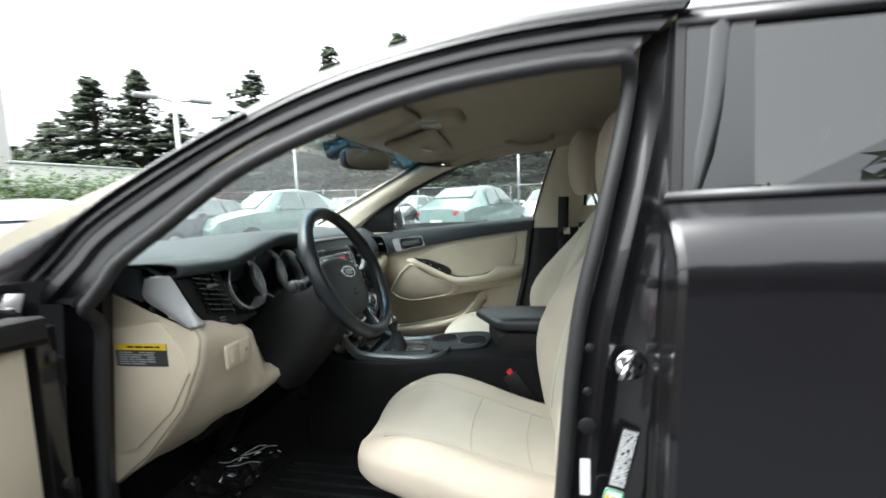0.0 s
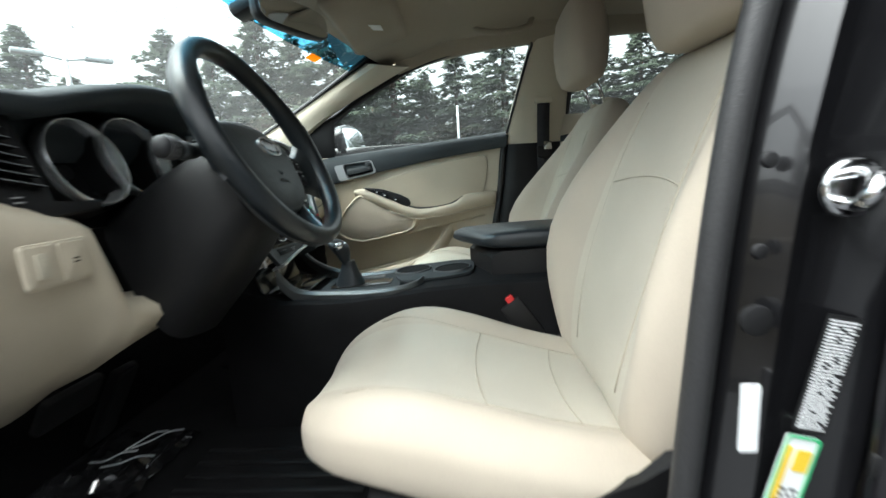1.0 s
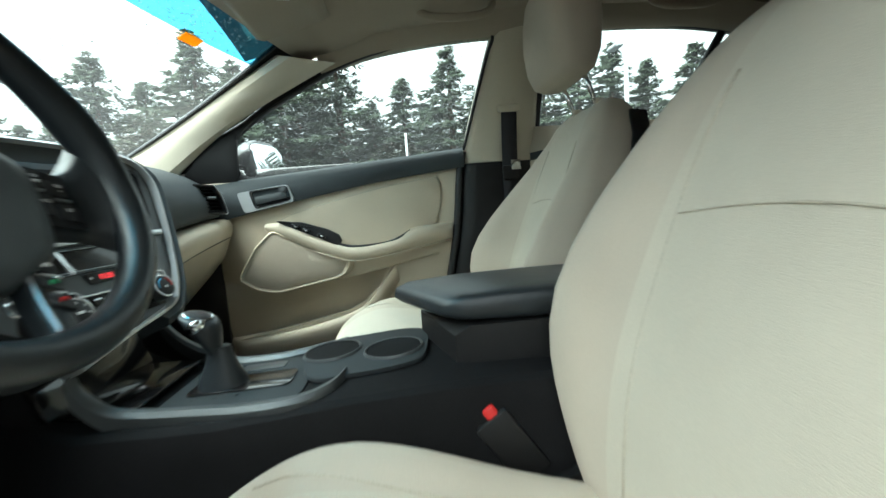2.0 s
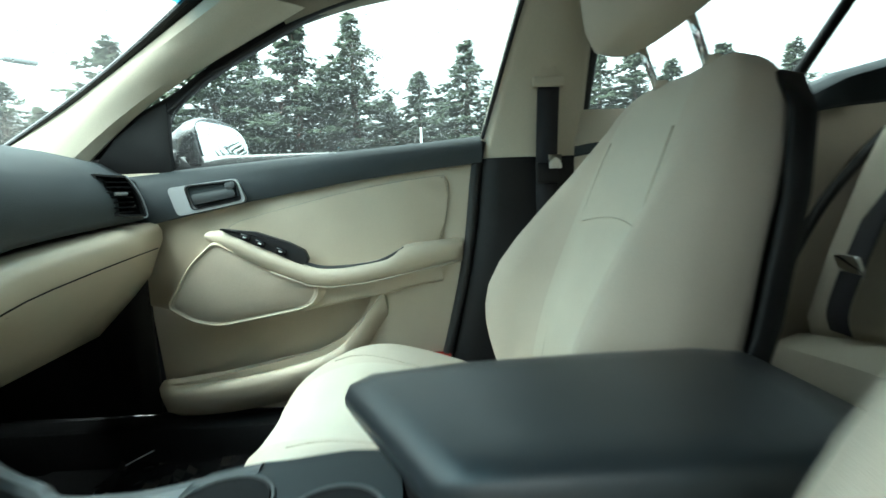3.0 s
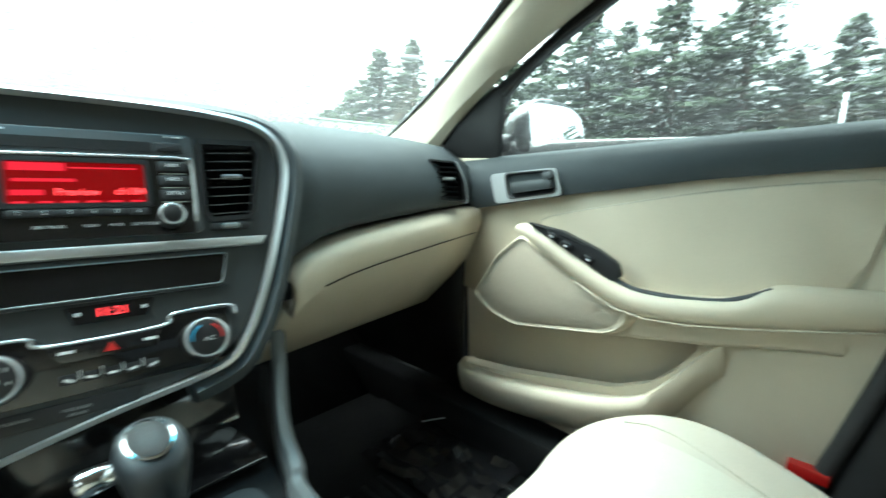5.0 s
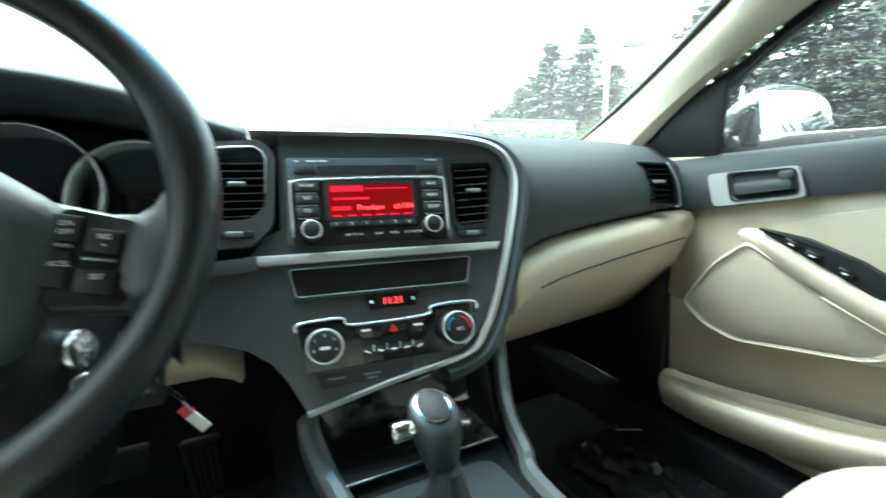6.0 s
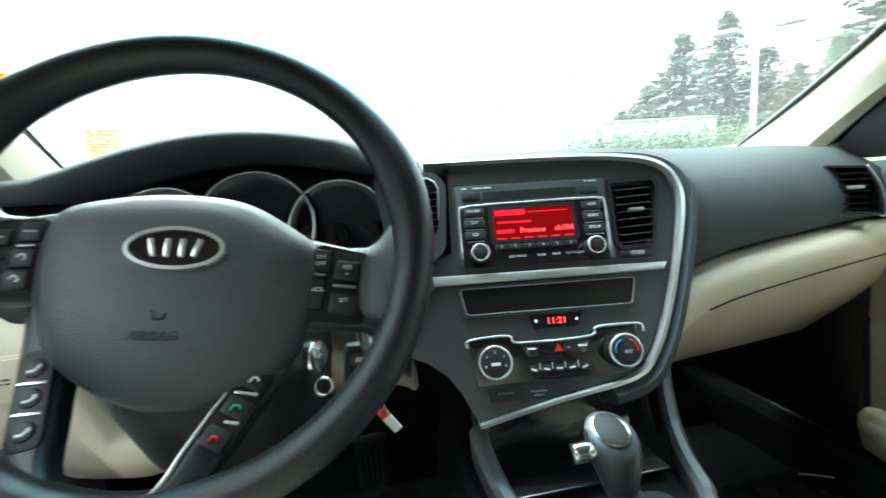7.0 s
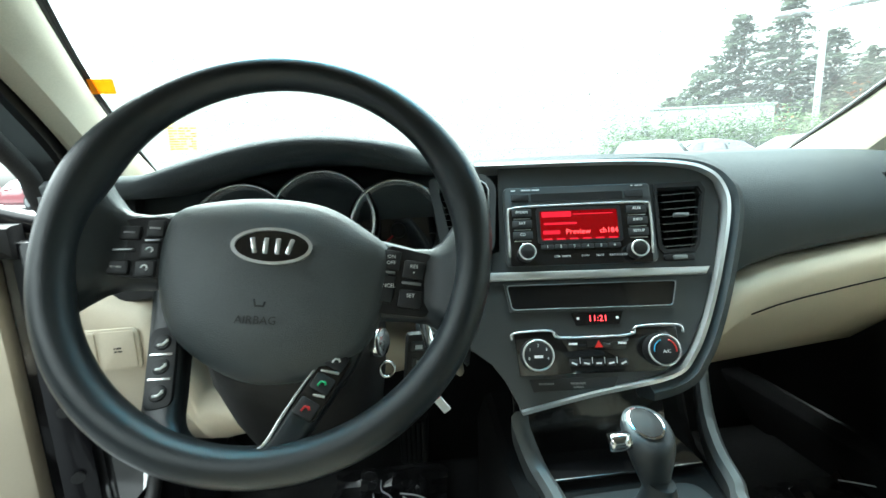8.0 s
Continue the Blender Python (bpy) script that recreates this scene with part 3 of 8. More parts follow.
def tail():
    # boot lid, rear wings and rear pane close the shell behind the cabin
    rows = []
    for i in range(8):
        v = i / 7
        rows.append([(x * lerp(1, 0.86, 1 - v), lerp(-0.55, 0.05, v), lerp(0.99, 1.375, v) - 0.05 * (x / 0.6) ** 2) for x in [lerp(-0.60, 0.60, j / 10) for j in range(11)]])
    p = loft("rear_window", rows, SMOKE, car, "dark rear window", closed=False)
    p.visible_shadow = False
    rows = []
    for i in range(8):
        y = lerp(-0.55, -1.05, i / 7)
        rows.append([(x, y, 0.985 - 0.03 * (x / 0.8) ** 2 - 0.25 * max(0, (-0.92 - y) / 0.13) ** 2) for x in [lerp(-0.84, 0.84, j / 12) for j in range(13)]])
    loft("boot_lid", rows, PAINT, car, closed=False, thick=0.004)
    loft("rear_bumper", [[(x, -1.05 - 0.03 * math.sin(math.pi * k / 5) + 0.1 * (abs(x) / 0.86) ** 3, lerp(0.28, 0.74, k / 5)) for x in [lerp(-0.86, 0.86, j / 12) for j in range(13)]] for k in range(6)], PAINT, car, closed=False, thick=0.006)
    for s in (-1, 1):
        rows = []
        for i in range(16):
            y = lerp(0.32, -1.02, i / 15)
            dy = (y + 0.0) / 0.36
            bot = 0.30
            dy = (y - 0.35) / 0.37
            if abs(dy) < 1:
                bot = 0.34 + 0.36 * math.sqrt(1 - dy * dy)
            top = 1.0 - 0.20 * max(0.0, (-0.75 - y) / 0.27) ** 2
            rows.append([(s * lerp(0.80, 0.895, min(1, k * 2)) * (1 - 0.25 * max(0.0, -0.5 - y) ** 2), y, lerp(top, bot, k)) for k in (0, 0.08, 0.25, 0.6, 1)])
        loft("rear_wing", rows, PAINT, car, closed=False, thick=0.004)
        rows = [[(s * (0.80 - 0.5 * (z - 1.0)), lerp(0.45, 0.15, f) - 0.45 * (1 - (z - 1.0) / 0.37) * f * 1.2, z) for f in (0, 0.5, 1)] for z in (1.0, 1.12, 1.25, 1.37)]
        loft("rear_quarter", rows, PAINT, car, closed=False, thick=0.02)


tail()


def rear_left_door():
    d = thing("rear_door", "closed black rear door with rain-wet paint and grey window", "car door", "side doors")
    # outer skin with its shoulder under the window
    rows = []
    for i in range(24):
        z = lerp(0.33, 1.075, i / 23)
        x = -0.765 + curve_at(((0.33, -0.004), (0.45, -0.020), (0.62, -0.035), (0.75, -0.040), (0.86, -0.037), (0.94, -0.034), (0.985, -0.036), (1.010, -0.028), (1.045, -0.004), (1.08, 0.035)), z)
        front = curve_at(((0.33, 1.472), (0.7, 1.455), (1.08, 1.444)), z)
        row = [(x + 0.045, front + 0.002, z), (x + 0.006, front, z), (x, front - 0.008, z)]
        for k in range(1, 9):
            y = lerp(front - 0.008, 0.32, k / 8)
            row.append((x - 0.010 * math.sin(math.pi * k / 8), y, z + 0.02 * k / 8))
        rows.append(row)
    loft("outer_skin", rows, PAINT, d, "gloss black door skin", closed=False, thick=0.003, crisp=25)
    # inner shell with the jamb towards the pillar
    loft("door_jamb", [[(-0.745, lerp(1.468, 1.440, (z - 0.33) / 0.70), z), (-0.722, lerp(1.472, 1.446, (z - 0.33) / 0.70), z), (-0.715, 1.41, z), (-0.70, 1.38, z)] for z in [lerp(0.33, 1.05, k / 8) for k in range(9)]], PAINT, d, closed=False, thick=0.004)
    for z, sz in ((0.965, 0.016), (0.87, 0.014), (0.62, 0.02)):
        box("jamb_fitting", (0.006, 0.016, sz), pose(-0.7265, 1.458, z), DARK, d, 0.002)
    # belt moulding, gloss window post and pane
    tube("belt_moulding", [(-0.700, y, 1.079 + 0.02 * (1.44 - y)) for y in (1.44, 1.1, 0.75, 0.32)], 0.012, PAINT, d, "black belt moulding", flat=1.5)
    def col(a, b, name, material, off, thick):
        rings = []
        for z in [lerp(1.075, 1.362, k / 8) for k in range(9)]:
            x, back = side_x(z) + 0.030 - off, -0.09 * (z - 1.07)
            rings.append([(x, a + back, z), (x, b + back, z), (x + thick, b + back, z), (x + thick, a + back, z)])
        return loft(name, rings, material, d, crisp=25)
    col(1.428, 1.414, "frame_edge", RUBBER, 0.024, 0.020)["label"] = "black rubber edge of the window frame"
    col(1.412, 1.318, "window_post", JAMB, 0.022, 0.010)["label"] = "gloss black window post"
    rows = [[(side_x(z) + 0.014, y - 0.09 * (z - 1.07), z) for y in (1.322, 1.0, 0.75, 0.42)] for z in [lerp(1.075, 1.352, k / 6) for k in range(7)]]
    loft("window_pane", rows, SMOKE, d, "dark tinted rear window, rain-wet", closed=False)
    rows = [[(side_x(z) + 0.010, y, z) for y in (1.40, 1.1, 0.75, 0.40)] for z in (1.345, 1.356, 1.368)]
    loft("upper_frame", rows, PAINT, d, closed=False, thick=0.012)
    # door handle
    tube("handle", spline([(-0.818, 0.70, 0.935), (-0.845, 0.67, 0.94), (-0.845, 0.56, 0.945), (-0.818, 0.53, 0.945)], 5), 0.012, PAINT, d, "body-coloured pull handle")
    # lining seen through the pane
    rows = [[(-0.67 + 0.10 * max(0, z - 0.95), y, z) for y in (1.30, 0.8, 0.4)] for z in (0.36, 0.6, 0.95, 1.06)]
    loft("inner_lining", rows, BEIGE, d, "beige rear door lining", closed=False, thick=0.02)


rear_left_door()


def headliner():
    rows = []
    for i in range(19):
        y = lerp(2.18, 0.10, i / 18)
        rows.append([(x, y - 0.13 * (x / 0.6) ** 2 * (1 - i / 18), roof_z(x, y)) for x in [lerp(-0.615, 0.615, j / 20) for j in range(21)]])
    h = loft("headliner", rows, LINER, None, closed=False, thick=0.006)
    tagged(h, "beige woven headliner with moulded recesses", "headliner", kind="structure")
    return h


headliner()


def floor_pan():
    f = box("floor_pan", (1.40, 2.7, 0.04), pose(0, 1.35, 0.285), MATTE, None, 0.01)
    tagged(f, "black carpeted car floor", "car floor", kind="structure")
    b = loft("bulkhead", [[(x, y, z) for x in (-0.72, -0.4, 0.0, 0.4, 0.72)] for y, z in ((2.64, 0.30), (2.80, 0.42), (2.88, 0.60), (2.905, 0.970))], MATTE, None, closed=False, thick=0.02)
    tagged(b, "black carpeted bulkhead under the dashboard", "bulkhead", kind="structure")
    s = loft("kick_panel", [[(x, y, z) for y in (2.365, 2.43, 2.65, 2.90)] for x, z in ((0.70, 0.30), (0.70, 0.6), (0.70, 0.80))], DARK, None, closed=False, thick=0.015)
    tagged(s, "black plastic kick panel beside the footwell", "trim panel", kind="structure")
    s = loft("kick_panel", [[(-x, y, z) for y in (2.49, 2.65, 2.90)] for x, z in ((0.67, 0.30), (0.67, 0.6), (0.665, 0.94))], DARK, None, closed=False, thick=0.015)
    tagged(s, "black plastic kick panel beside the footwell", "trim panel", kind="structure")


floor_pan()


# front pillar trims, one each side
def pillar_trim(s):
    W = spline([(0.732, 2.715, 0.988), (0.694, 2.505, 1.082), (0.627, 2.295, 1.172), (0.550, 2.085, 1.260)], 6)
    B = spline([(0.712, 2.480, 0.968), (0.690, 2.345, 1.070), (0.672, 2.205, 1.150), (0.640, 1.955, 1.262)], 6)
    rings = []
    for a, b in zip(W, B):
        inn = Vector((-0.030, -0.022, -0.012))
        ring = [a, a.lerp(b, 0.12) + inn * 0.6, a.lerp(b, 0.4) + inn * 1.0, a.lerp(b, 0.75) + inn * 0.9, b.lerp(a, 0.04) + inn * 0.3, b, b + Vector((0.03 if s > 0 else 0.0, 0.02, 0.01)), a + (Vector((0.05, 0.03, 0.02)) if s > 0 else Vector((0.02, 0.01, 0.014)))]
        rings.append([(s * p.x, p.y, p.z) for p in ring])
    p = loft("front_pillar_trim", rings, PILLAR, None)
    tagged(p, "beige plastic trim on the front roof pillar", "pillar trim", kind="structure")


pillar_trim(1)
pillar_trim(-1)

# ---------------------------------------------------------------- dashboard
STACK = plane((0.0056, 2.280, 0.941), (0.9874, -0.1581, 0), (0.0584, 0.3647, 0.9293)) @ Matrix.Diagonal((0.864, 0.842, 0.90, 1))


def sv(z):
    """Height on the console's face for a height above the ground."""
    return (z - 0.950) / 0.861


def stack_pts(pts):
    return [(x, sv(z)) for x, z in pts]


def vent(name, pts, m, parent, n_slats, w, h, cx, cy, tilt=0.0, lean=0.0):
    """An air outlet: dark well, rim, slats and a small tab."""
    well = slab("well", pts, m, 0.004, MATTE, parent, 0, -0.022)
    for i in range(n_slats):
        y = cy - h / 2 + h * (i + 0.5) / n_slats
        sm = m @ pose(cx + math.tan(radians(lean)) * (y - cy), y, -0.010, 18 + tilt, 0, lean)
        slat = box("slat", (w * 0.96, 0.0018, 0.016), sm, SLAT, well, 0.0006, seg=1)
        # outward faces get a paler slat colour, standing in for caught light
        slat.data.materials.append(SLATLIT)
        out = (sm.to_3x3() @ Vector((0, 0, 1))).normalized()
        for f in slat.data.polygons:
            if f.normal.dot(out) > 0.9:
                f.material_index = 1
    for k in (-0.5, 0, 0.5):
        box("fin", (0.0016, h * 0.94, 0.008), m @ pose(cx + k * w * 0.6, cy, -0.016), SLAT, well, 0, seg=1)
    box("tab", (0.022, 0.006, 0.008), m @ pose(cx, cy + 0.004, 0.001), SILVER, well, 0.002, "silver vent tab")
    return well


def glove_top(x):
    return line_at(((0.19, 0.766), (0.205, 0.780), (0.225, 0.794), (0.25, 0.806), (0.29, 0.814), (0.34, 0.820), (0.45, 0.829), (0.58, 0.838), (0.70, 0.845)), x)[1]


def dashboard():
    d = thing("dashboard", "dark grey moulded dashboard with beige lower panels", "dashboard")
    # soft top pad: cowl to rear edge, one sweep across the car
    xs = [-0.662, -0.65, -0.63, -0.6, -0.5, -0.42, -0.36, -0.28, -0.2, -0.12, 0.0, 0.12, 0.2, 0.26, 0.32, 0.42, 0.52, 0.60, 0.66, 0.72]
    rows = []
    for x in xs:
        front = 2.915 - 0.21 * (x / 0.736) ** 2
        back = 2.335 if x < 0.21 else lerp(2.325, 2.405, (x - 0.21) / 0.49)
        top = 0.984 if x < 0.22 else 0.988 - 0.010 * max(0, x - 0.5) / 0.2
        row = [(x, front, 0.978), (x, front - 0.05, 0.990), (x, lerp(back, front, 0.72), top + 0.006), (x, lerp(back, front, 0.35), top + 0.005), (x, back + 0.03, top - 0.003), (x, back, top - 0.022)]
        if x >= 0.20:
            low = line_at(((0.20, 0.792), (0.222, 0.808), (0.26, 0.826), (0.33, 0.838), (0.45, 0.846), (0.70, 0.858)), x)[1]
            row += [(x, back - 0.042, 0.935), (x, back - 0.060, 0.895), (x, back - 0.062, low + 0.012), (x, back - 0.052, low), (x, back + 0.01, low - 0.010)]
        else:
            row += [(x, back - 0.0, 0.93), (x, back + 0.03, 0.90), (x, back + 0.03, 0.87), (x, back + 0.045, 0.855), (x, back + 0.06, 0.85)]
        rows.append(row)
    loft("top_pad", rows, DASH, d, "grained dark grey top pad", closed=False, thick=0.006, crisp=60)
    # beige lower panel on the passenger side with the glovebox
    rows = []
    for x in (0.200, 0.208, 0.22, 0.24, 0.28, 0.33, 0.43, 0.56, 0.69):
        f = (x - 0.195) / 0.47
        back = lerp(2.262, 2.328, f)
        T = glove_top(x)
        rows.append([(x, back + 0.07, T + 0.002), (x, back + 0.006, T), (x, back - 0.008, T - 0.005), (x, back - 0.014, T - 0.016), (x, back - 0.013, T - 0.034), (x, back - 0.006, T - 0.050),
                     (x, back - 0.004, T - 0.053), (x, back + 0.020, 0.735), (x, back + 0.060, 0.69), (x, back + 0.100, 0.65), (x, back + 0.150, 0.60), (x, back + 0.26, 0.575)])
    loft("lower_panel", rows, BEIGE, d, "beige lower dash panel", closed=False, thick=0.008, crisp=60)
    # glovebox seam lines and latch
    tube("glovebox_gap", [(x, lerp(2.262, 2.328, (x - 0.195) / 0.47) - 0.0115, glove_top(x) - 0.051) for x in (0.255, 0.30, 0.35, 0.45, 0.55, 0.675)], 0.0012, DARK, d)
    tube("glovebox_latch", [(0.219, 2.2685, 0.741), (0.290, 2.2785, 0.748)], 0.0009, DARK, d)
    tube("glovebox_latch", [(0.290, 2.2785, 0.748), (0.303, 2.2735, 0.758), (0.313, 2.268, 0.770)], 0.0009, SEAM, d)
    # side end of the dashboard by the driver door, with its label
    E = plane((-0.655, 0, 0), (0, -1, 0), (0, 0, 1))
    pts = [(-2.446, 0.935), (-2.471, 0.882), (-2.485, 0.786), (-2.510, 0.507), (-2.402, 0.593), (-2.311, 0.697), (-2.265, 0.795), (-2.257, 0.840), (-2.267, 0.863), (-2.299, 0.864), (-2.392, 0.901)]
    e = slab("end_panel", pts, E, 0.012, BEIGE, d, 0.006, label="beige end cover of the dashboard")
    slab("end_inset", [(-2.452, 0.861), (-2.473, 0.593), (-2.423, 0.608), (-2.330, 0.694), (-2.282, 0.776), (-2.290, 0.811), (-2.338, 0.877)], E, 0.004, BEIGE, e, 0.0035, 0.012)
    slab("pad_end", [(-2.504, 0.929), (-2.440, 0.938), (-2.381, 0.915), (-2.381, 0.980), (-2.504, 0.980)], E, 0.010, DASH, d, 0.002, 0.002, "dark end of the top pad")
    L = plane((-0.6710, 2.387, 0.809), (0, -1, 0.02), (0, 0, 1))
    lab = slab("warning_label", rr(0, 0, 0.120, 0.046, 0.002, 2), L, 0.001, GREYTRIM, e, 0, label="airbag warning label, yellow over dark bars of print")
    slab("yellow_strip", rr(0, 0.0165, 0.120, 0.013, 0.002, 2), L, 0.0006, YELLOW, lab, 0, 0.0012)
    bars("print", L @ pose(-0.01, -0.0065, 0.0014), 0.085, 0.028, 6, GREYPRINT, lab, seed=2)
    bars("print", L @ pose(0.01, 0.0165, 0.002), 0.08, 0.007, 1, DARK, lab, seed=3)
    # beige knee panel under the wheel
    rows = []
    for x in (-0.660, -0.645, -0.625, -0.60, -0.555, -0.54, -0.52, -0.50, -0.46, -0.40, -0.35, -0.32, -0.29, -0.25, -0.20, -0.175, -0.165):
        f = max(0.0, (x + 0.650) / 0.49)
        dip = -0.11 * max(0.0, min(1.0, (x + 0.54) / 0.04, (-0.28 - x) / 0.05)) if x < -0.28 else -0.04 - 0.03 * max(0.0, (x + 0.19) / 0.025)
        top = lerp(0.850, 0.775, f) + dip
        back = lerp(2.245, 2.250, f) + 0.05 * max(0.0, min(1.0, (x + 0.35) / 0.08))
        low = lerp(0.56, 0.655, min(1, f * 1.2))
        inner = [(back + 0.07, top + 0.004), (back + 0.01, top), (back - 0.010, top - 0.012), (back - 0.012, lerp(top, low, 0.25)), (back + 0.004, lerp(top, low, 0.42)),
                 (back + 0.022, lerp(top, low, 0.55)), (back + 0.06, lerp(top, low, 0.75)), (back + 0.13, low), (back + 0.24, low - 0.01)]
        outer = [(2.327, 0.885), (2.270, 0.867), (2.257, 0.840), (2.265, 0.793), (2.288, 0.738), (2.317, 0.690), (2.364, 0.634), (2.431, 0.568), (2.503, 0.515)]
        g = min(1.0, f / 0.25)
        g = g * g * (3 - 2 * g)
        rows.append([(x, lerp(a[0], b[0], g), lerp(a[1], b[1], g)) for a, b in zip(outer, inner)])
    k = loft("knee_panel", rows, BEIGE, d, "beige knee panel below the wheel", closed=False, thick=0.008, crisp=70)
    sw = plane((-0.592, 2.2310, 0.792), (1, 0.02, 0), (0, 0.03, 1))
    p = slab("switch_panel", rr(0, 0, 0.085, 0.05, 0.006), sw, 0.003, BEIGE, k, 0.0015, label="beige switch blank panel")
    for i, x in enumerate((-0.022, 0.02)):
        slab("switch_button", rr(x, 0, 0.038, 0.044, 0.003), sw, 0.0015, BEIGE, p, 0.0007, 0.003)
    slab("dial_slot", rr(-0.022, 0, 0.014, 0.028, 0.002), sw, 0.002, PILLAR, p, 0.0005, 0.0045)
    bars("print", sw @ pose(0.02, 0, 0.0047), 0.008, 0.008, 2, DARK, p)
    # silver wing at the outer end and driver's outer vent
    S = plane((-0.612, 2.283, 0.925), (0.987, -0.159, 0), (0, 0.33, 0.94))
    inner = spline([(-0.676, 2.300, 0.968), (-0.670, 2.291, 0.946), (-0.663, 2.279, 0.915), (-0.654, 2.267, 0.885), (-0.640, 2.259, 0.867)], 4)
    outer = spline([(-0.672, 2.360, 0.959), (-0.672, 2.368, 0.924), (-0.672, 2.326, 0.896), (-0.672, 2.287, 0.871), (-0.672, 2.269, 0.866)], 4)
    loft("silver_wing", [[a, a.lerp(b, 0.3) + Vector((-0.006, -0.008, 0.002)), a.lerp(b, 0.7) + Vector((-0.008, -0.006, 0.002)), b, b + Vector((0.03, 0.03, 0.0)), a + Vector((0.0, 0.03, 0.0))] for a, b in zip(inner, outer)], BEZEL, d, "silver painted corner trim", crisp=60)
    vp = [(-0.046, 0.042), (-0.027, -0.023), (0.0, -0.064), (0.028, -0.066), (0.040, -0.050), (0.046, 0.012), (0.050, 0.062), (0.006, 0.062)]
    slab("vent_surround", [(-0.057, 0.050), (-0.041, 0.004), (-0.028, -0.040), (-0.009, -0.080), (0.035, -0.088), (0.115, -0.080), (0.118, -0.068), (0.055, -0.072), (0.052, 0.068), (0.0, 0.070)], S, 0.012, DARK, d, 0.004, -0.014, "black outlet surround")
    vent("vent", vp, S @ pose(0, 0, 0.014), d, 9, 0.062, 0.105, 0.010, 0.002, lean=-14)
    for y in (-0.062, -0.068):
        box("dial_mark", (0.010, 0.002, 0.002), S @ pose(0.022, y, 0.0), BRIGHT, d, 0)
    # outer vent by the passenger door
    V = plane((0.578, 2.318, 0.906), (0.824, -0.567, 0), (0.02, 0.16, 1))
    vp = [(-0.036, 0.036), (-0.031, 0.0), (-0.018, -0.036), (0.034, -0.040), (0.028, 0.0), (0.012, 0.033)]
    fr = frame_part("vent_frame", [(x * 1.12, y * 1.10) for x, y in vp], vp, V, 0.026, DARK, d, -0.018)
    tube("vent_edge", [tuple(V @ Vector((x, y, 0.008))) for x, y in [(p.x, p.y) for p in spline([(0.013, 0.037, 0), (0.031, 0.002, 0), (0.038, -0.040, 0), (0.030, -0.046, 0)], 5)]], 0.0016, SILVER, fr, "silver edge line", seg=6)
    vent("vent", vp, V @ pose(0, 0, 0.010), d, 7, 0.044, 0.068, -0.002, -0.003)
    return d


dash = dashboard()


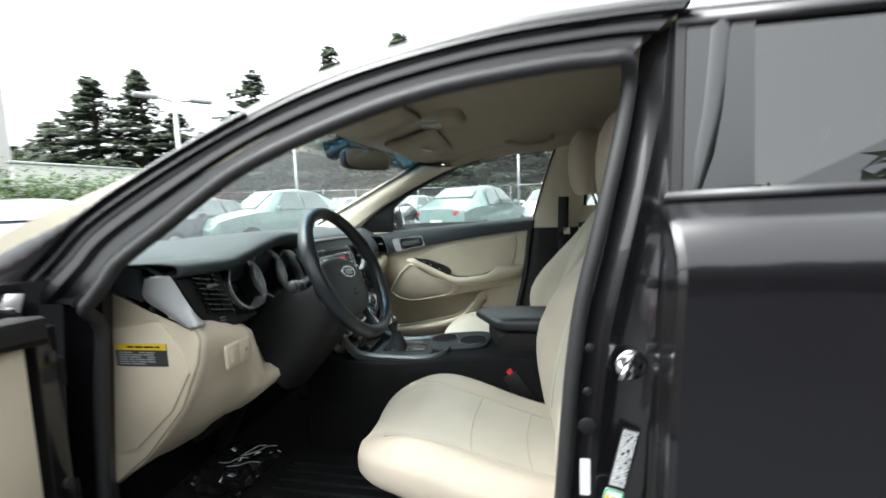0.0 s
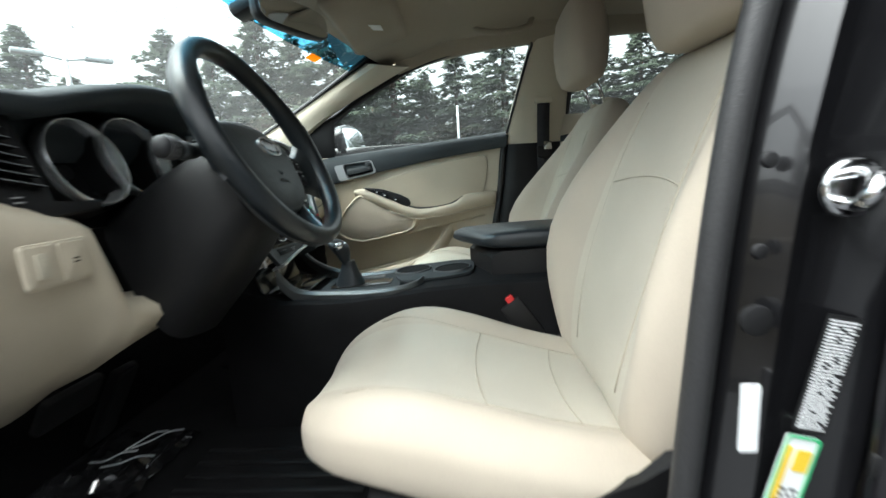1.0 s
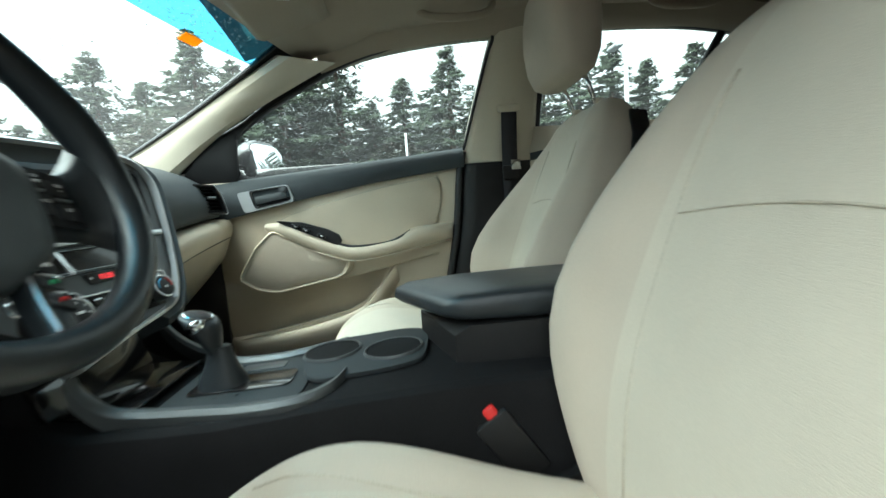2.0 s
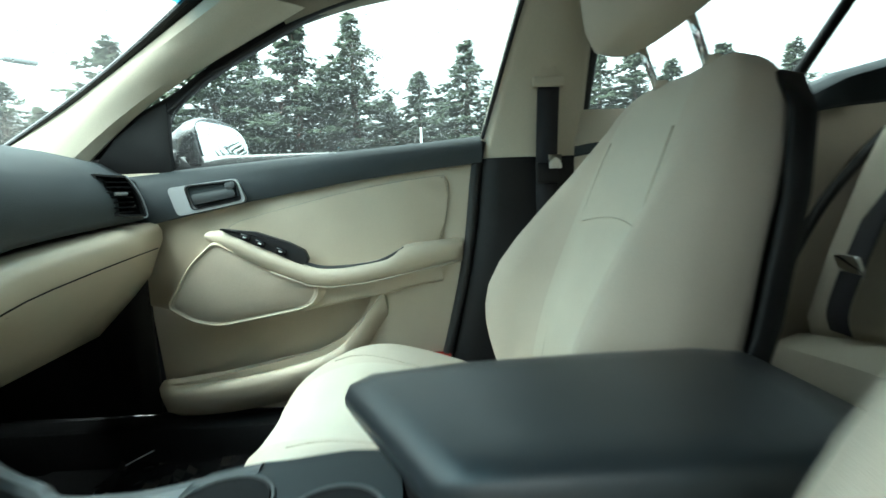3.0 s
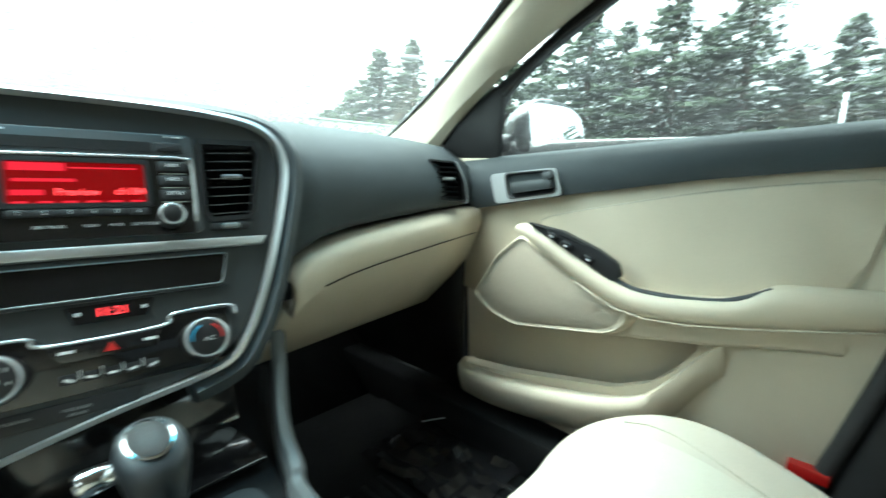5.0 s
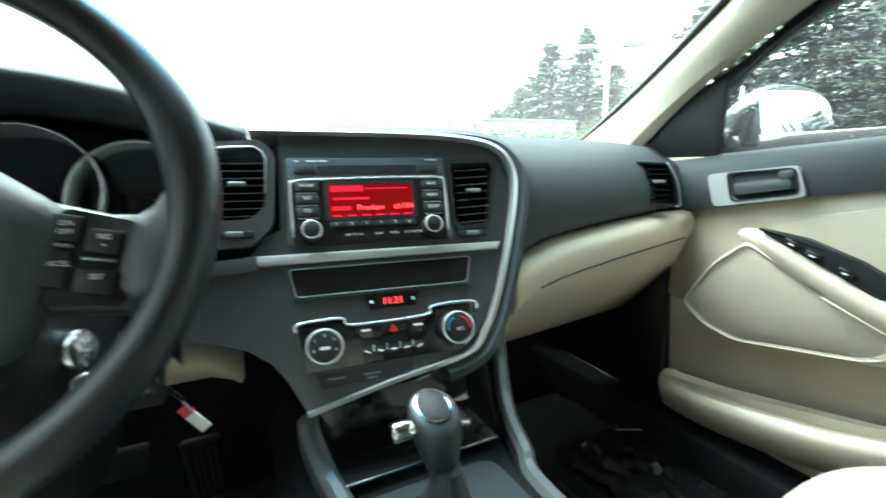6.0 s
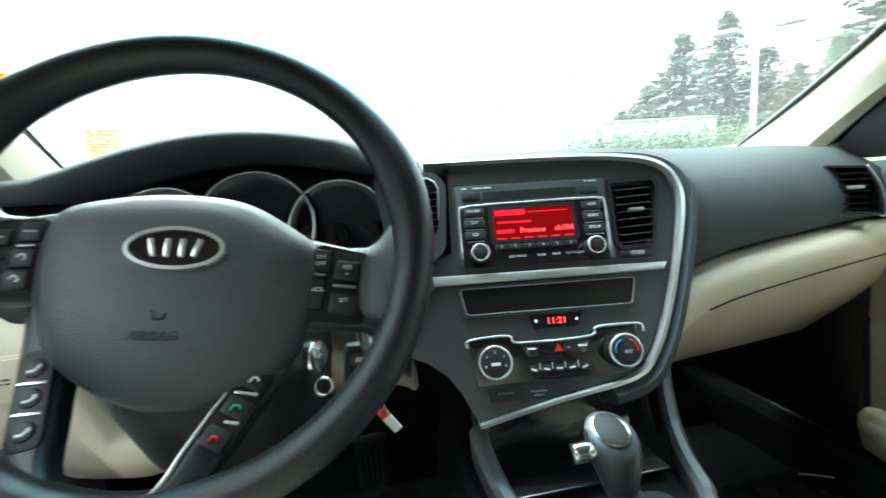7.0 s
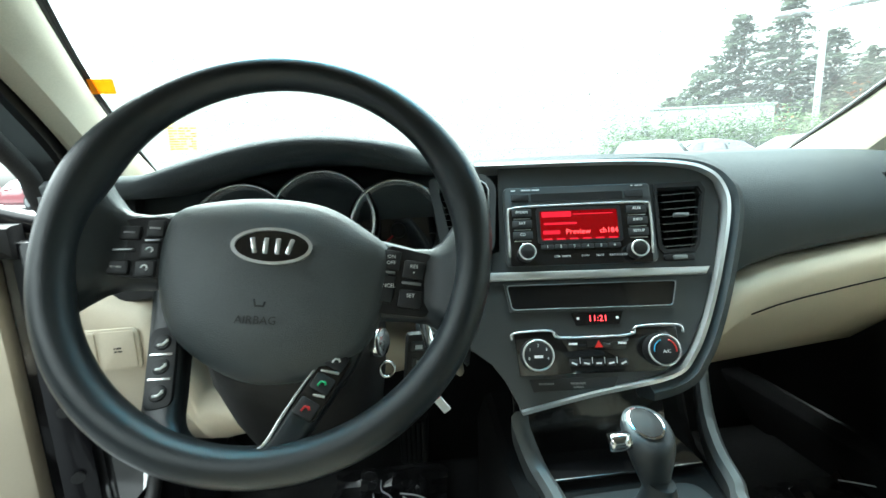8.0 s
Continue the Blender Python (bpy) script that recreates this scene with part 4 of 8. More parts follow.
def cluster():
    c = thing("instrument_cluster", "hooded black instrument cluster with three chrome-ringed dials", "instrument panel")
    C = plane((-0.345, 2.300, 0.920), (1, 0, 0), (0, 0.30, 0.95))
    # hood: an arched tunnel reaching back to the windscreen
    def hood_z(x):
        t = (x + 0.34) / 0.205
        return 0.985 + 0.040 * max(0.0, math.cos(max(-1, min(1, t)) * math.pi / 2)) ** 1.15
    xs = [lerp(-0.665, -0.135, i / 30) for i in range(31)]
    rows = [[(x, y + 0.03 * ((x + 0.36) / 0.235) ** 2 + 0.062 * max(0.0, min(1.0, (x + 0.232) / 0.045)), max(0.962, hood_z(x) + dz)) for x in xs] for y, dz in ((2.72, -0.045), (2.55, -0.014), (2.39, 0.0), (2.30, 0.003), (2.250, 0.0), (2.241, -0.006), (2.243, -0.018), (2.254, -0.026), (2.32, -0.030), (2.37, -0.032))]
    loft("hood", rows, DASH, c, "grained cowl over the dials", closed=False, crisp=70, thick=0.003)
    plate = spline([(-0.225, 0.02, 0), (-0.20, -0.075, 0), (-0.06, -0.092, 0), (0.10, -0.085, 0), (0.165, -0.05, 0), (0.18, 0.03, 0), (0.14, 0.075, 0), (0.0, 0.100, 0), (-0.12, 0.085, 0)], 5, True)
    slab("dial_plate", [(p.x, p.y) for p in plate], C, 0.006, DARK, c, 0.002, -0.06, "matt black dial surround")
    for x, y, r in ((-0.100, -0.008, 0.063), (0.003, 0.001, 0.0675), (0.102, -0.010, 0.062)):
        g = cyl("dial", r, r, 0.004, C @ pose(x, y, -0.050), PIANO, c, "dark dial face", seg=40)
        for a in range(0, 9):
            an = radians(220 - a * 32.5)
            box("tick", (0.010, 0.0016, 0.0006), C @ pose(x + 0.82 * r * math.cos(an), y + 0.82 * r * math.sin(an), -0.0475, 0, 0, math.degrees(an)), GREYTRIM, g, 0)
        tube("needle", [tuple(C @ Vector((x, y, -0.045))), tuple(C @ Vector((x - 0.55 * r, y - 0.5 * r, -0.045)))], 0.0014, RED, g, seg=5)
        cyl("hub", 0.012, 0.010, 0.008, C @ pose(x, y, -0.044), DARK, g, seg=20, bevel=0.002)
        # chrome rim, flared toward the driver
        rings = []
        for i in range(41):
            a = 2 * math.pi * i / 40
            ca, sa = math.cos(a), math.sin(a)
            rings.append([tuple(C @ Vector((x + rad * ca, y + rad * sa, w))) for rad, w in ((r - 0.0040, -0.034), (r - 0.0010, -0.004), (r + 0.0003, -0.0015), (r + 0.0016, -0.002), (r + 0.0022, -0.02))])
        loft("chrome_ring", rings, RINGS, g, "chrome bezel ring", caps=False, closed=False, crisp=50)
        tube("ring_lip", [tuple(C @ Vector((x + r * math.cos(q), y + r * math.sin(q), -0.0015))) for q in [2 * math.pi * i / 48 for i in range(48)]], 0.0019, RINGS, g, "bright chrome lip", seg=8, closed=True)
        loft("dial_well", [[tuple(C @ Vector((x + (r - q) * math.cos(2 * math.pi * i / 40), y + (r - q) * math.sin(2 * math.pi * i / 40), w))) for q, w in ((0.007, -0.05), (0.0044, -0.033))] for i in range(41)], DARK, g, closed=False)
        loft("dial_tube", [[tuple(C @ Vector((x + (r + 0.0065) * math.cos(2 * math.pi * i / 40), y + (r + 0.0065) * math.sin(2 * math.pi * i / 40), w))) for w in (-0.05, -0.011)] for i in range(41)], DARK, g, closed=False)
    # grooved strip left and right of the dials
    for i in range(2):
        tube("trim_line", [tuple(C @ Vector((x, 0.058 - 0.022 * i, -0.03))) for x in (-0.245, -0.215, -0.185)], 0.0025, DARK if i % 2 else BUTTON, c)


cluster()


def centre_stack():
    s = thing("centre_stack", "dark grey centre stack with lit red radio display", "control panel")
    face = stack_pts([(-0.128, 0.992), (0.10, 0.988), (0.168, 0.980), (0.200, 0.965), (0.206, 0.930), (0.184, 0.843), (0.157, 0.778), (0.130, 0.735), (0.092, 0.708), (-0.01, 0.688), (-0.113, 0.667), (-0.132, 0.700), (-0.150, 0.722), (-0.176, 0.739), (-0.212, 0.751), (-0.262, 0.760), (-0.268, 0.832), (-0.172, 0.842), (-0.150, 0.866), (-0.132, 0.872)])
    vr = stack_pts([(0.113, 0.951), (0.110, 0.874), (0.116, 0.866), (0.157, 0.868), (0.163, 0.876), (0.180, 0.942), (0.175, 0.952)])
    sharp(part("fascia", holed_bm(face, [vr], STACK, 0.012), GREYTRIM, s, "dark metallic grey fascia"), 30)
    # bright frame along top and right side
    edge = spline([(x, sv(z), 0.002) for x, z in ((-0.165, 0.994), (0.05, 0.992), (0.15, 0.985), (0.194, 0.971), (0.212, 0.945), (0.211, 0.910), (0.189, 0.843), (0.162, 0.778), (0.135, 0.732), (0.100, 0.705), (-0.01, 0.685), (-0.112, 0.664))], 6)
    rings = []
    for i, p in enumerate(edge):
        a, b = edge[max(i - 1, 0)], edge[min(i + 1, len(edge) - 1)]
        t = (b - a).normalized()
        nrm = Vector((t.y, -t.x, 0))
        wide = curve_at(((0, 0.0035), (0.35, 0.0048), (0.5, 0.0045), (1, 0.0035)), i / (len(edge) - 1))
        rings.append([tuple(STACK @ (p - nrm * wide * 1.1 - Vector((0, 0, 0.004)))), tuple(STACK @ (p - nrm * wide * 0.8 + Vector((0, 0, 0.007)))), tuple(STACK @ (p + nrm * wide * 0.6 + Vector((0, 0, 0.009)))), tuple(STACK @ (p + nrm * wide * 1.0 + Vector((0, 0, 0.002)))), tuple(STACK @ (p + nrm * wide - Vector((0, 0, 0.03)))), tuple(STACK @ (p - nrm * wide - Vector((0, 0, 0.03))))])
    loft("silver_frame", rings, STACKTRIM, s, "silver trim framing the stack")
    rings = []
    for i, p in enumerate(edge):
        if i >= len(edge) - 10:
            continue
        sink = 0.035 * max(0.0, 1 - i / 24)
        a, b = edge[max(i - 1, 0)], edge[min(i + 1, len(edge) - 1)]
        t = (b - a).normalized()
        nrm = Vector((t.y, -t.x, 0))
        q = p - nrm * 0.015 - Vector((0, 0, sink))
        rings.append([tuple(STACK @ (q + nrm * 0.010 + Vector((0, 0, 0.001)))), tuple(STACK @ (q + Vector((0, 0, 0.009)))), tuple(STACK @ (q - nrm * 0.012 + Vector((0, 0, 0.0)))), tuple(STACK @ (q - nrm * 0.014 - Vector((0, 0, 0.06)))), tuple(STACK @ (q + nrm * 0.01 - Vector((0, 0, 0.06))))])
    loft("side_bolster", rings, DASH, s, "soft dark border round the frame")
    # radio
    radio = slab("radio", [(p[0], p[1]) for p in rr(-0.010, sv(0.905), 0.226, 0.128, 0.008)], STACK, 0.004, GREYTRIM, s, 0.002, 0.0, "dark grey radio with red backlit display")
    slab("key_field", soften(stack_pts([(-0.116, 0.850), (-0.116, 0.924), (-0.108, 0.931), (0.090, 0.931), (0.097, 0.923), (0.095, 0.850)])[::-1], 0.004), STACK, 0.0006, PIANO, radio, 0, 0.0038, "gloss black key field")
    slab("cd_slot", rr(-0.010, sv(0.944), 0.140, 0.013, 0.002), STACK, 0.001, DARK, radio, 0, 0.004)
    for x in (-0.097, 0.077):
        slab("slot_button", rr(x, sv(0.945), 0.028, 0.012, 0.002), STACK, 0.002, BUTTON, radio, 0.0007, 0.004)
    bars("print", STACK @ pose(-0.088, sv(0.9555), 0.0045), 0.045, 0.004, 1, WHITE, radio)
    bars("print", STACK @ pose(0.083, sv(0.9565), 0.0045), 0.018, 0.003, 1, WHITE, radio)
    o = stack_pts([(-0.117, 0.862), (-0.117, 0.922), (-0.110, 0.930), (-0.075, 0.932), (0.055, 0.933), (0.090, 0.932), (0.099, 0.924), (0.096, 0.862)])
    line = spline([(x, y, 0.0045) for x, y in o], 5)
    tube("silver_line", [tuple(STACK @ p) for p in line], 0.0017, BRIGHT, radio, seg=6)
    scr = slab("display", rr(-0.010, sv(0.904), 0.117, 0.047, 0.002), STACK, 0.0012, LCDDIM, radio, 0, 0.004, "red backlit radio display")
    frame_part("display_bezel", rr(-0.010, sv(0.904), 0.128, 0.058, 0.004), rr(-0.010, sv(0.904), 0.117, 0.047, 0.003), STACK, 0.003, DARK, radio, 0.004)
    slab("display_band", rr(-0.043, sv(0.9195), 0.045, 0.009, 0.001), STACK, 0.0004, LCD, scr, 0, 0.0052)
    slab("display_band", rr(0.012, sv(0.919), 0.06, 0.0016, 0.0005), STACK, 0.0004, LCD, scr, 0, 0.0052)
    slab("display_band", rr(-0.038, sv(0.9065), 0.05, 0.0035, 0.001), STACK, 0.0004, LCD, scr, 0, 0.0052)
    slab("display_band", rr(-0.052, sv(0.8945), 0.026, 0.006, 0.001), STACK, 0.0004, LCD, scr, 0, 0.0052)
    words("display_text", "Preview", 0.0115, STACK @ pose(-0.012, sv(0.8945), 0.0058), LCDHOT, scr)
    words("display_text", "ch184", 0.0115, STACK @ pose(0.034, sv(0.8950), 0.0058), LCDHOT, scr)
    for i in range(6):
        slab("display_key", rr(-0.058 + 0.0195 * i, sv(0.8845), 0.013, 0.004, 0.001), STACK, 0.0004, LCD, scr, 0, 0.0052)
    for i in range(6):
        b = slab("preset_button", rr(-0.060 + 0.020 * i, sv(0.8745), 0.019, 0.008, 0.0015), STACK, 0.003, BUTTON, radio, 0.0008, 0.004)
        words("numeral", str(i + 1), 0.006, STACK @ pose(-0.060 + 0.020 * i, sv(0.8745), 0.0074), WHITE, b)
    for x, txts in ((-0.096, ("FM/AM", "SAT", "CD")), (0.078, ("AUX", "INFO", "SETUP"))):
        for i, tx in enumerate(txts):
            z = 0.9225 - 0.0155 * i
            b = slab("side_button", rr(x, sv(z), 0.030, 0.013, 0.0015), STACK, 0.003, BUTTON, radio, 0.0008, 0.004)
            words("caption", tx, 0.0062, STACK @ pose(x, sv(z + 0.001), 0.0074), WHITE, b)
            slab("light_line", rr(x, sv(z - 0.0075), 0.026, 0.001, 0.0003), STACK, 0.0006, WHITE, radio, 0, 0.0045)
    for x in (-0.093, 0.070):
        k = cyl("knob", 0.0135, 0.0125, 0.020, STACK @ pose(x, sv(0.866), 0.014), DARK, radio, "silver-ringed radio knob", bevel=0.002, seg=32)
        cyl("knob_cap", 0.0095, 0.0092, 0.003, STACK @ pose(x, sv(0.866), 0.0245), DARK, k, bevel=0.0008)
        tube("chrome_rim", [tuple(STACK @ Vector((x + 0.0117 * math.cos(q), sv(0.866) + 0.0117 * math.sin(q), 0.0242))) for q in [2 * math.pi * i / 28 for i in range(28)]], 0.0013, BRIGHT, k, seg=6, closed=True)
    for x, tx in ((-0.038, "SEEK TRACK"), (-0.004, "SCAN"), (0.018, "MUTE"), (0.045, "CAT FOLDER")):
        words("caption", tx, 0.0045, STACK @ pose(x, sv(0.8615), 0.0046), WHITE, radio)
    # right vent and the one beside the wheel
    frame_part("vent_frame", [(0.146 + (x - 0.146) * 1.14, sv(0.906) + (y - sv(0.906)) * 1.14) for x, y in vr], vr, STACK, 0.004, DARK, s, 0.001, "black outlet frame")
    vent("vent", vr, STACK @ pose(0, 0, 0.004), s, 8, 0.056, 0.095, 0.1435, sv(0.909), lean=3)
    wheel = slab("vent_dial", rr(0.134, sv(0.855), 0.046, 0.010, 0.004), STACK, 0.003, DARK, s, 0.001, 0.002)
    box("thumb_wheel", (0.020, 0.007, 0.006), STACK @ pose(0.134, sv(0.855), 0.006), SILVER, wheel, 0.002)
    vl = soften(stack_pts([(-0.225, 0.964), (-0.205, 0.884), (-0.168, 0.884), (-0.149, 0.898), (-0.145, 0.958), (-0.157, 0.970)]), 0.010)
    vo = soften(stack_pts([(-0.240, 0.976), (-0.216, 0.852), (-0.166, 0.853), (-0.140, 0.876), (-0.133, 0.962), (-0.150, 0.981)]), 0.010)
    frame_part("vent_frame", vo, vl, STACK @ pose(0, 0, 0.002), 0.008, GREYTRIM, s, 0.0, "dark metallic outlet frame")
    tube("vent_line", [tuple(STACK @ Vector((x, sv(z), 0.0105))) for x, z in ((-0.222, 0.9665), (-0.19, 0.971), (-0.160, 0.9715), (-0.150, 0.966), (-0.1455, 0.957), (-0.1475, 0.915))], 0.0012, STACKTRIM, s, "thin silver line round the outlet", seg=6)
    vent("vent", vl, STACK @ pose(0, 0, 0.005), s, 8, 0.074, 0.085, -0.182, sv(0.924))
    wheel = slab("vent_dial", rr(-0.186, sv(0.867), 0.046, 0.010, 0.004), STACK, 0.003, DARK, s, 0.001, 0.009)
    box("thumb_wheel", (0.020, 0.007, 0.006), STACK @ pose(-0.186, sv(0.867), 0.013), SILVER, wheel, 0.002)
    # rolled lip that carries the shelf line on towards the column
    slab("lip", stack_pts([(-0.270, 0.836), (-0.266, 0.818), (-0.160, 0.824), (-0.160, 0.843)]), STACK, 0.014, GREYTRIM, s, 0.006, -0.004, "rounded grey lip beside the column")
    # silver shelf, tray slot, clock
    slab("silver_shelf", stack_pts([(-0.165, 0.842), (-0.16, 0.830), (0.168, 0.832), (0.175, 0.842)]), STACK, 0.007, STACKTRIM, s, 0.003, 0.001, "satin silver shelf strip")
    so = stack_pts([(-0.129, 0.827), (-0.121, 0.789), (0.118, 0.790), (0.128, 0.828)])
    si = stack_pts([(-0.125, 0.824), (-0.118, 0.792), (0.115, 0.793), (0.124, 0.825)])
    slab("tray_slot", si, STACK, 0.001, PIANO, s, 0, 0.001, "gloss black tray slot")
    frame_part("slot_frame", so, si, STACK, 0.004, GREYTRIM, s, 0.0005)
    tube("slot_edge", [tuple(STACK @ Vector((x, y, 0.0045))) for x, y in soften(si, 0.006)], 0.0008, SILVER, s, "thin silver line round the tray slot", seg=5, closed=True)
    ck = slab("clock_panel", stack_pts([(-0.032, 0.786), (-0.026, 0.770), (0.036, 0.771), (0.043, 0.787)]), STACK, 0.0015, PIANO, s, 0.0, 0.001, "black clock window")
    words("clock_digits", "11:21", 0.013, STACK @ pose(0.006, sv(0.7785), 0.0028), LCDHOT, ck)
    for x in (-0.023, 0.034):
        box("clock_button", (0.004, 0.004, 0.002), STACK @ pose(x, sv(0.779), 0.003), WHITE, ck, 0.0008)
    # climate controls
    cp = slab("climate_panel", stack_pts([(-0.118, 0.765), (-0.112, 0.708), (0.095, 0.712), (0.118, 0.735), (0.116, 0.766), (0.056, 0.766), (0.046, 0.756), (-0.05, 0.755), (-0.06, 0.765)])[::-1], STACK, 0.003, PIANO, s, 0.001, 0.0, "black climate control panel")
    line = spline([(x, sv(z), 0.0035) for x, z in ((-0.121, 0.753), (-0.117, 0.762), (-0.064, 0.764), (-0.050, 0.755), (0.048, 0.757), (0.060, 0.767), (0.118, 0.768), (0.124, 0.758))], 4)
    tube("silver_line", [tuple(STACK @ p) for p in line], 0.0017, BRIGHT, cp, seg=6)
    slab("button_strip", stack_pts([(-0.050, 0.753), (-0.040, 0.738), (0.040, 0.739), (0.048, 0.754)]), STACK, 0.003, PIANO, cp, 0.001, 0.003)
    slab("hazard_button", rr(0.002, sv(0.746), 0.034, 0.011, 0.001), STACK, 0.002, PIANO, cp, 0.0006, 0.006)
    slab("hazard_mark", [(-0.004, sv(0.742)), (0.008, sv(0.742)), (0.002, sv(0.751))], STACK, 0.0004, RED, cp, 0, 0.0082)
    for x in (-0.034, 0.036):
        box("icon", (0.012, 0.003, 0.0006), STACK @ pose(x, sv(0.747), 0.0064), WHITE, cp, 0)
    for i in range(5):
        x = -0.034 + 0.0175 * i
        b = box("mode_button", (0.013, 0.010, 0.003), STACK @ pose(x, sv(0.7235), 0.004), BUTTON, cp, 0.0008)
        box("icon", (0.008, 0.0025, 0.0006), STACK @ pose(x, sv(0.7225), 0.0059, 0, 0, 12 * (i - 2)), WHITE, b, 0)
        if i < 4:
            box("tick", (0.0012, 0.009, 0.0006), STACK @ pose(x + 0.0088, sv(0.726), 0.0036), WHITE, cp, 0)
    for x, z in ((-0.087, 0.7345), (0.088, 0.7375)):
        k = cyl("climate_knob", 0.0245, 0.022, 0.018, STACK @ pose(x, sv(z), 0.012), DARK, cp, "chrome-ringed climate knob", bevel=0.002, seg=40)
        cyl("knob_face", 0.0195, 0.0190, 0.003, STACK @ pose(x, sv(z), 0.0215), BUTTON, k, bevel=0.0008, seg=32)
        tube("chrome_rim", [tuple(STACK @ Vector((x + 0.0212 * math.cos(q), sv(z) + 0.0212 * math.sin(q), 0.0215))) for q in [2 * math.pi * i / 36 for i in range(36)]], 0.0014, BRIGHT, k, seg=6, closed=True)
        if x < 0:
            for a in range(5):
                an = radians(200 - 55 * a)
                words("numeral", str(a), 0.0055, STACK @ pose(x + 0.014 * math.cos(an), sv(z) + 0.014 * math.sin(an), 0.0235), WHITE, k)
            box("icon", (0.012, 0.004, 0.0006), STACK @ pose(x, sv(z) - 0.002, 0.0234), WHITE, k, 0)
        else:
            words("caption", "A/C", 0.0065, STACK @ pose(x + 0.002, sv(z) - 0.002, 0.0235), WHITE, k)
            for a0, mt in ((150, BLUEMARK), (30, RED)):
                tube("dial_arc", [tuple(STACK @ Vector((x + 0.015 * math.cos(radians(a)), sv(z) + 0.015 * math.sin(radians(a)), 0.0234))) for a in range(a0 - 40, a0 + 41, 10)], 0.0009, mt, k, seg=5)
    low = slab("lower_buttons", stack_pts([(-0.100, 0.704), (-0.094, 0.688), (0.020, 0.692), (0.028, 0.706)]), STACK, 0.002, BUTTON, s, 0.0008, 0.0)
    for x, tx in ((-0.075, "PASSENGER"), (-0.030, "PASSENGER AIRBAG")):
        words("caption", tx.split()[0], 0.0042, STACK @ pose(x, sv(0.698), 0.0024), GREYPRINT, low)
    words("caption", "AIRBAG", 0.0042, STACK @ pose(-0.030, sv(0.6935), 0.0024), GREYPRINT, low)


centre_stack()


def steering():
    w = thing("steering_wheel", "black leather steering wheel with silver-edged button spokes", "steering wheel")
    A = radians(26.4)
    W = plane((-0.347, 2.078, 0.925), (1, 0, 0), (0, math.sin(A), math.cos(A))) @ Matrix.Scale(0.882, 4) @ Matrix.Rotation(radians(-7), 4, "Z")
    def P(x, y, z=0.0):
        return tuple(W @ Vector((x, y, z)))
    R = 0.187
    rings, n = [], 96
    for i in range(n + 1):
        a = 2 * math.pi * i / n
        # thicker grips at ten, two and along the bottom
        g = 0.0165 + 0.0035 * (math.exp(-((math.degrees(a) % 360 - 20) / 16) ** 2) + math.exp(-((math.degrees(a) % 360 - 160) / 16) ** 2))
        ca, sa = math.cos(a), math.sin(a)
        rings.append([P((R + g * math.cos(t)) * ca, (R + g * math.cos(t)) * sa, 1.15 * g * math.sin(t)) for t in [2 * math.pi * j / 14 for j in range(14)]])
    loft("rim", rings, RIMHIDE, w, "grained black leather rim", caps=False)
    # airbag pad, domed
    out = spline([(-0.104, 0.036, 0), (-0.060, 0.051, 0), (-0.010, 0.056, 0), (0.040, 0.0505, 0), (0.081, 0.029, 0), (0.1065, 0.006, 0), (0.1055, -0.036, 0), (0.090, -0.085, 0), (0.047, -0.115, 0), (0.003, -0.124, 0), (-0.037, -0.116, 0), (-0.081, -0.089, 0), (-0.1035, -0.051, 0), (-0.112, -0.003, 0)], 5, True)
    rings = []
    c = Vector((0, -0.032, 0))
    for f, z in ((0.93, -0.048), (0.985, -0.042), (1.0, -0.034), (1.0, -0.029), (0.985, -0.0225), (0.95, -0.018), (0.88, -0.0135), (0.75, -0.0095), (0.55, -0.0065), (0.3, -0.005), (0.08, -0.0045)):
        rings.append([P(c.x + (p.x - c.x) * f, c.y + (p.y - c.y) * f, z) for p in out])
    pad = loft("airbag_pad", rings, PAD, w, "domed dark grey airbag cover", crisp=60)
    words("airbag_caption", "AIRBAG", 0.0105, W @ pose(-0.008, -0.069, -0.0050), BUTTON, pad)
    tube("airbag_mark", [P(-0.012, -0.050, -0.0045), P(-0.010, -0.056, -0.0045), P(-0.003, -0.056, -0.0045), P(-0.002, -0.052, -0.0045)], 0.0009, BUTTON, pad, seg=5)
    # badge: oval with plain strokes
    BM = W @ pose(-0.002, -0.0005, -0.0085)
    bdg = frame_part("badge", oval(0, 0, 0.0370, 0.0180, 40), oval(0, 0, 0.0335, 0.0150, 40), BM, 0.008, BRIGHT, w, 0, "chrome oval badge")
    slab("badge_field", oval(0, 0, 0.0338, 0.0153, 40), BM, 0.0055, PIANO, bdg, 0)
    for x, an in ((-0.0165, 14), (-0.0055, 0), (0.0055, 0), (0.0165, -14)):
        box("badge_stroke", (0.0042, 0.0155, 0.003), BM @ pose(x, 0, 0.0068, 0, 0, an), BRIGHT, bdg, 0.0008)
    # side spokes, flaring into the rim, with a gloss panel of buttons each
    for k, oy in ((-1, 0.002), (1, -0.018)):
        rings = []
        for x, top, bot, z in ((0.080, 0.043, -0.042, -0.034), (0.105, 0.038, -0.042, -0.032), (0.130, 0.032, -0.042, -0.030), (0.147, 0.032, -0.044, -0.027), (0.157, 0.038, -0.050, -0.022), (0.166, 0.051, -0.062, -0.013), (0.174, 0.066, -0.074, -0.005), (0.184, 0.078, -0.084, 0.0)):
            rings.append([P(k * x, oy + lerp(bot, top, f), z + dz) for f, dz in ((1.0, -0.016), (0.99, -0.002), (0.93, 0.005), (0.75, 0.0065), (0.25, 0.0065), (0.07, 0.005), (0.01, -0.002), (0.0, -0.016))])
        sp = loft("spoke", rings, RIMHIDE, w, "dark grey side spoke with buttons", crisp=60)
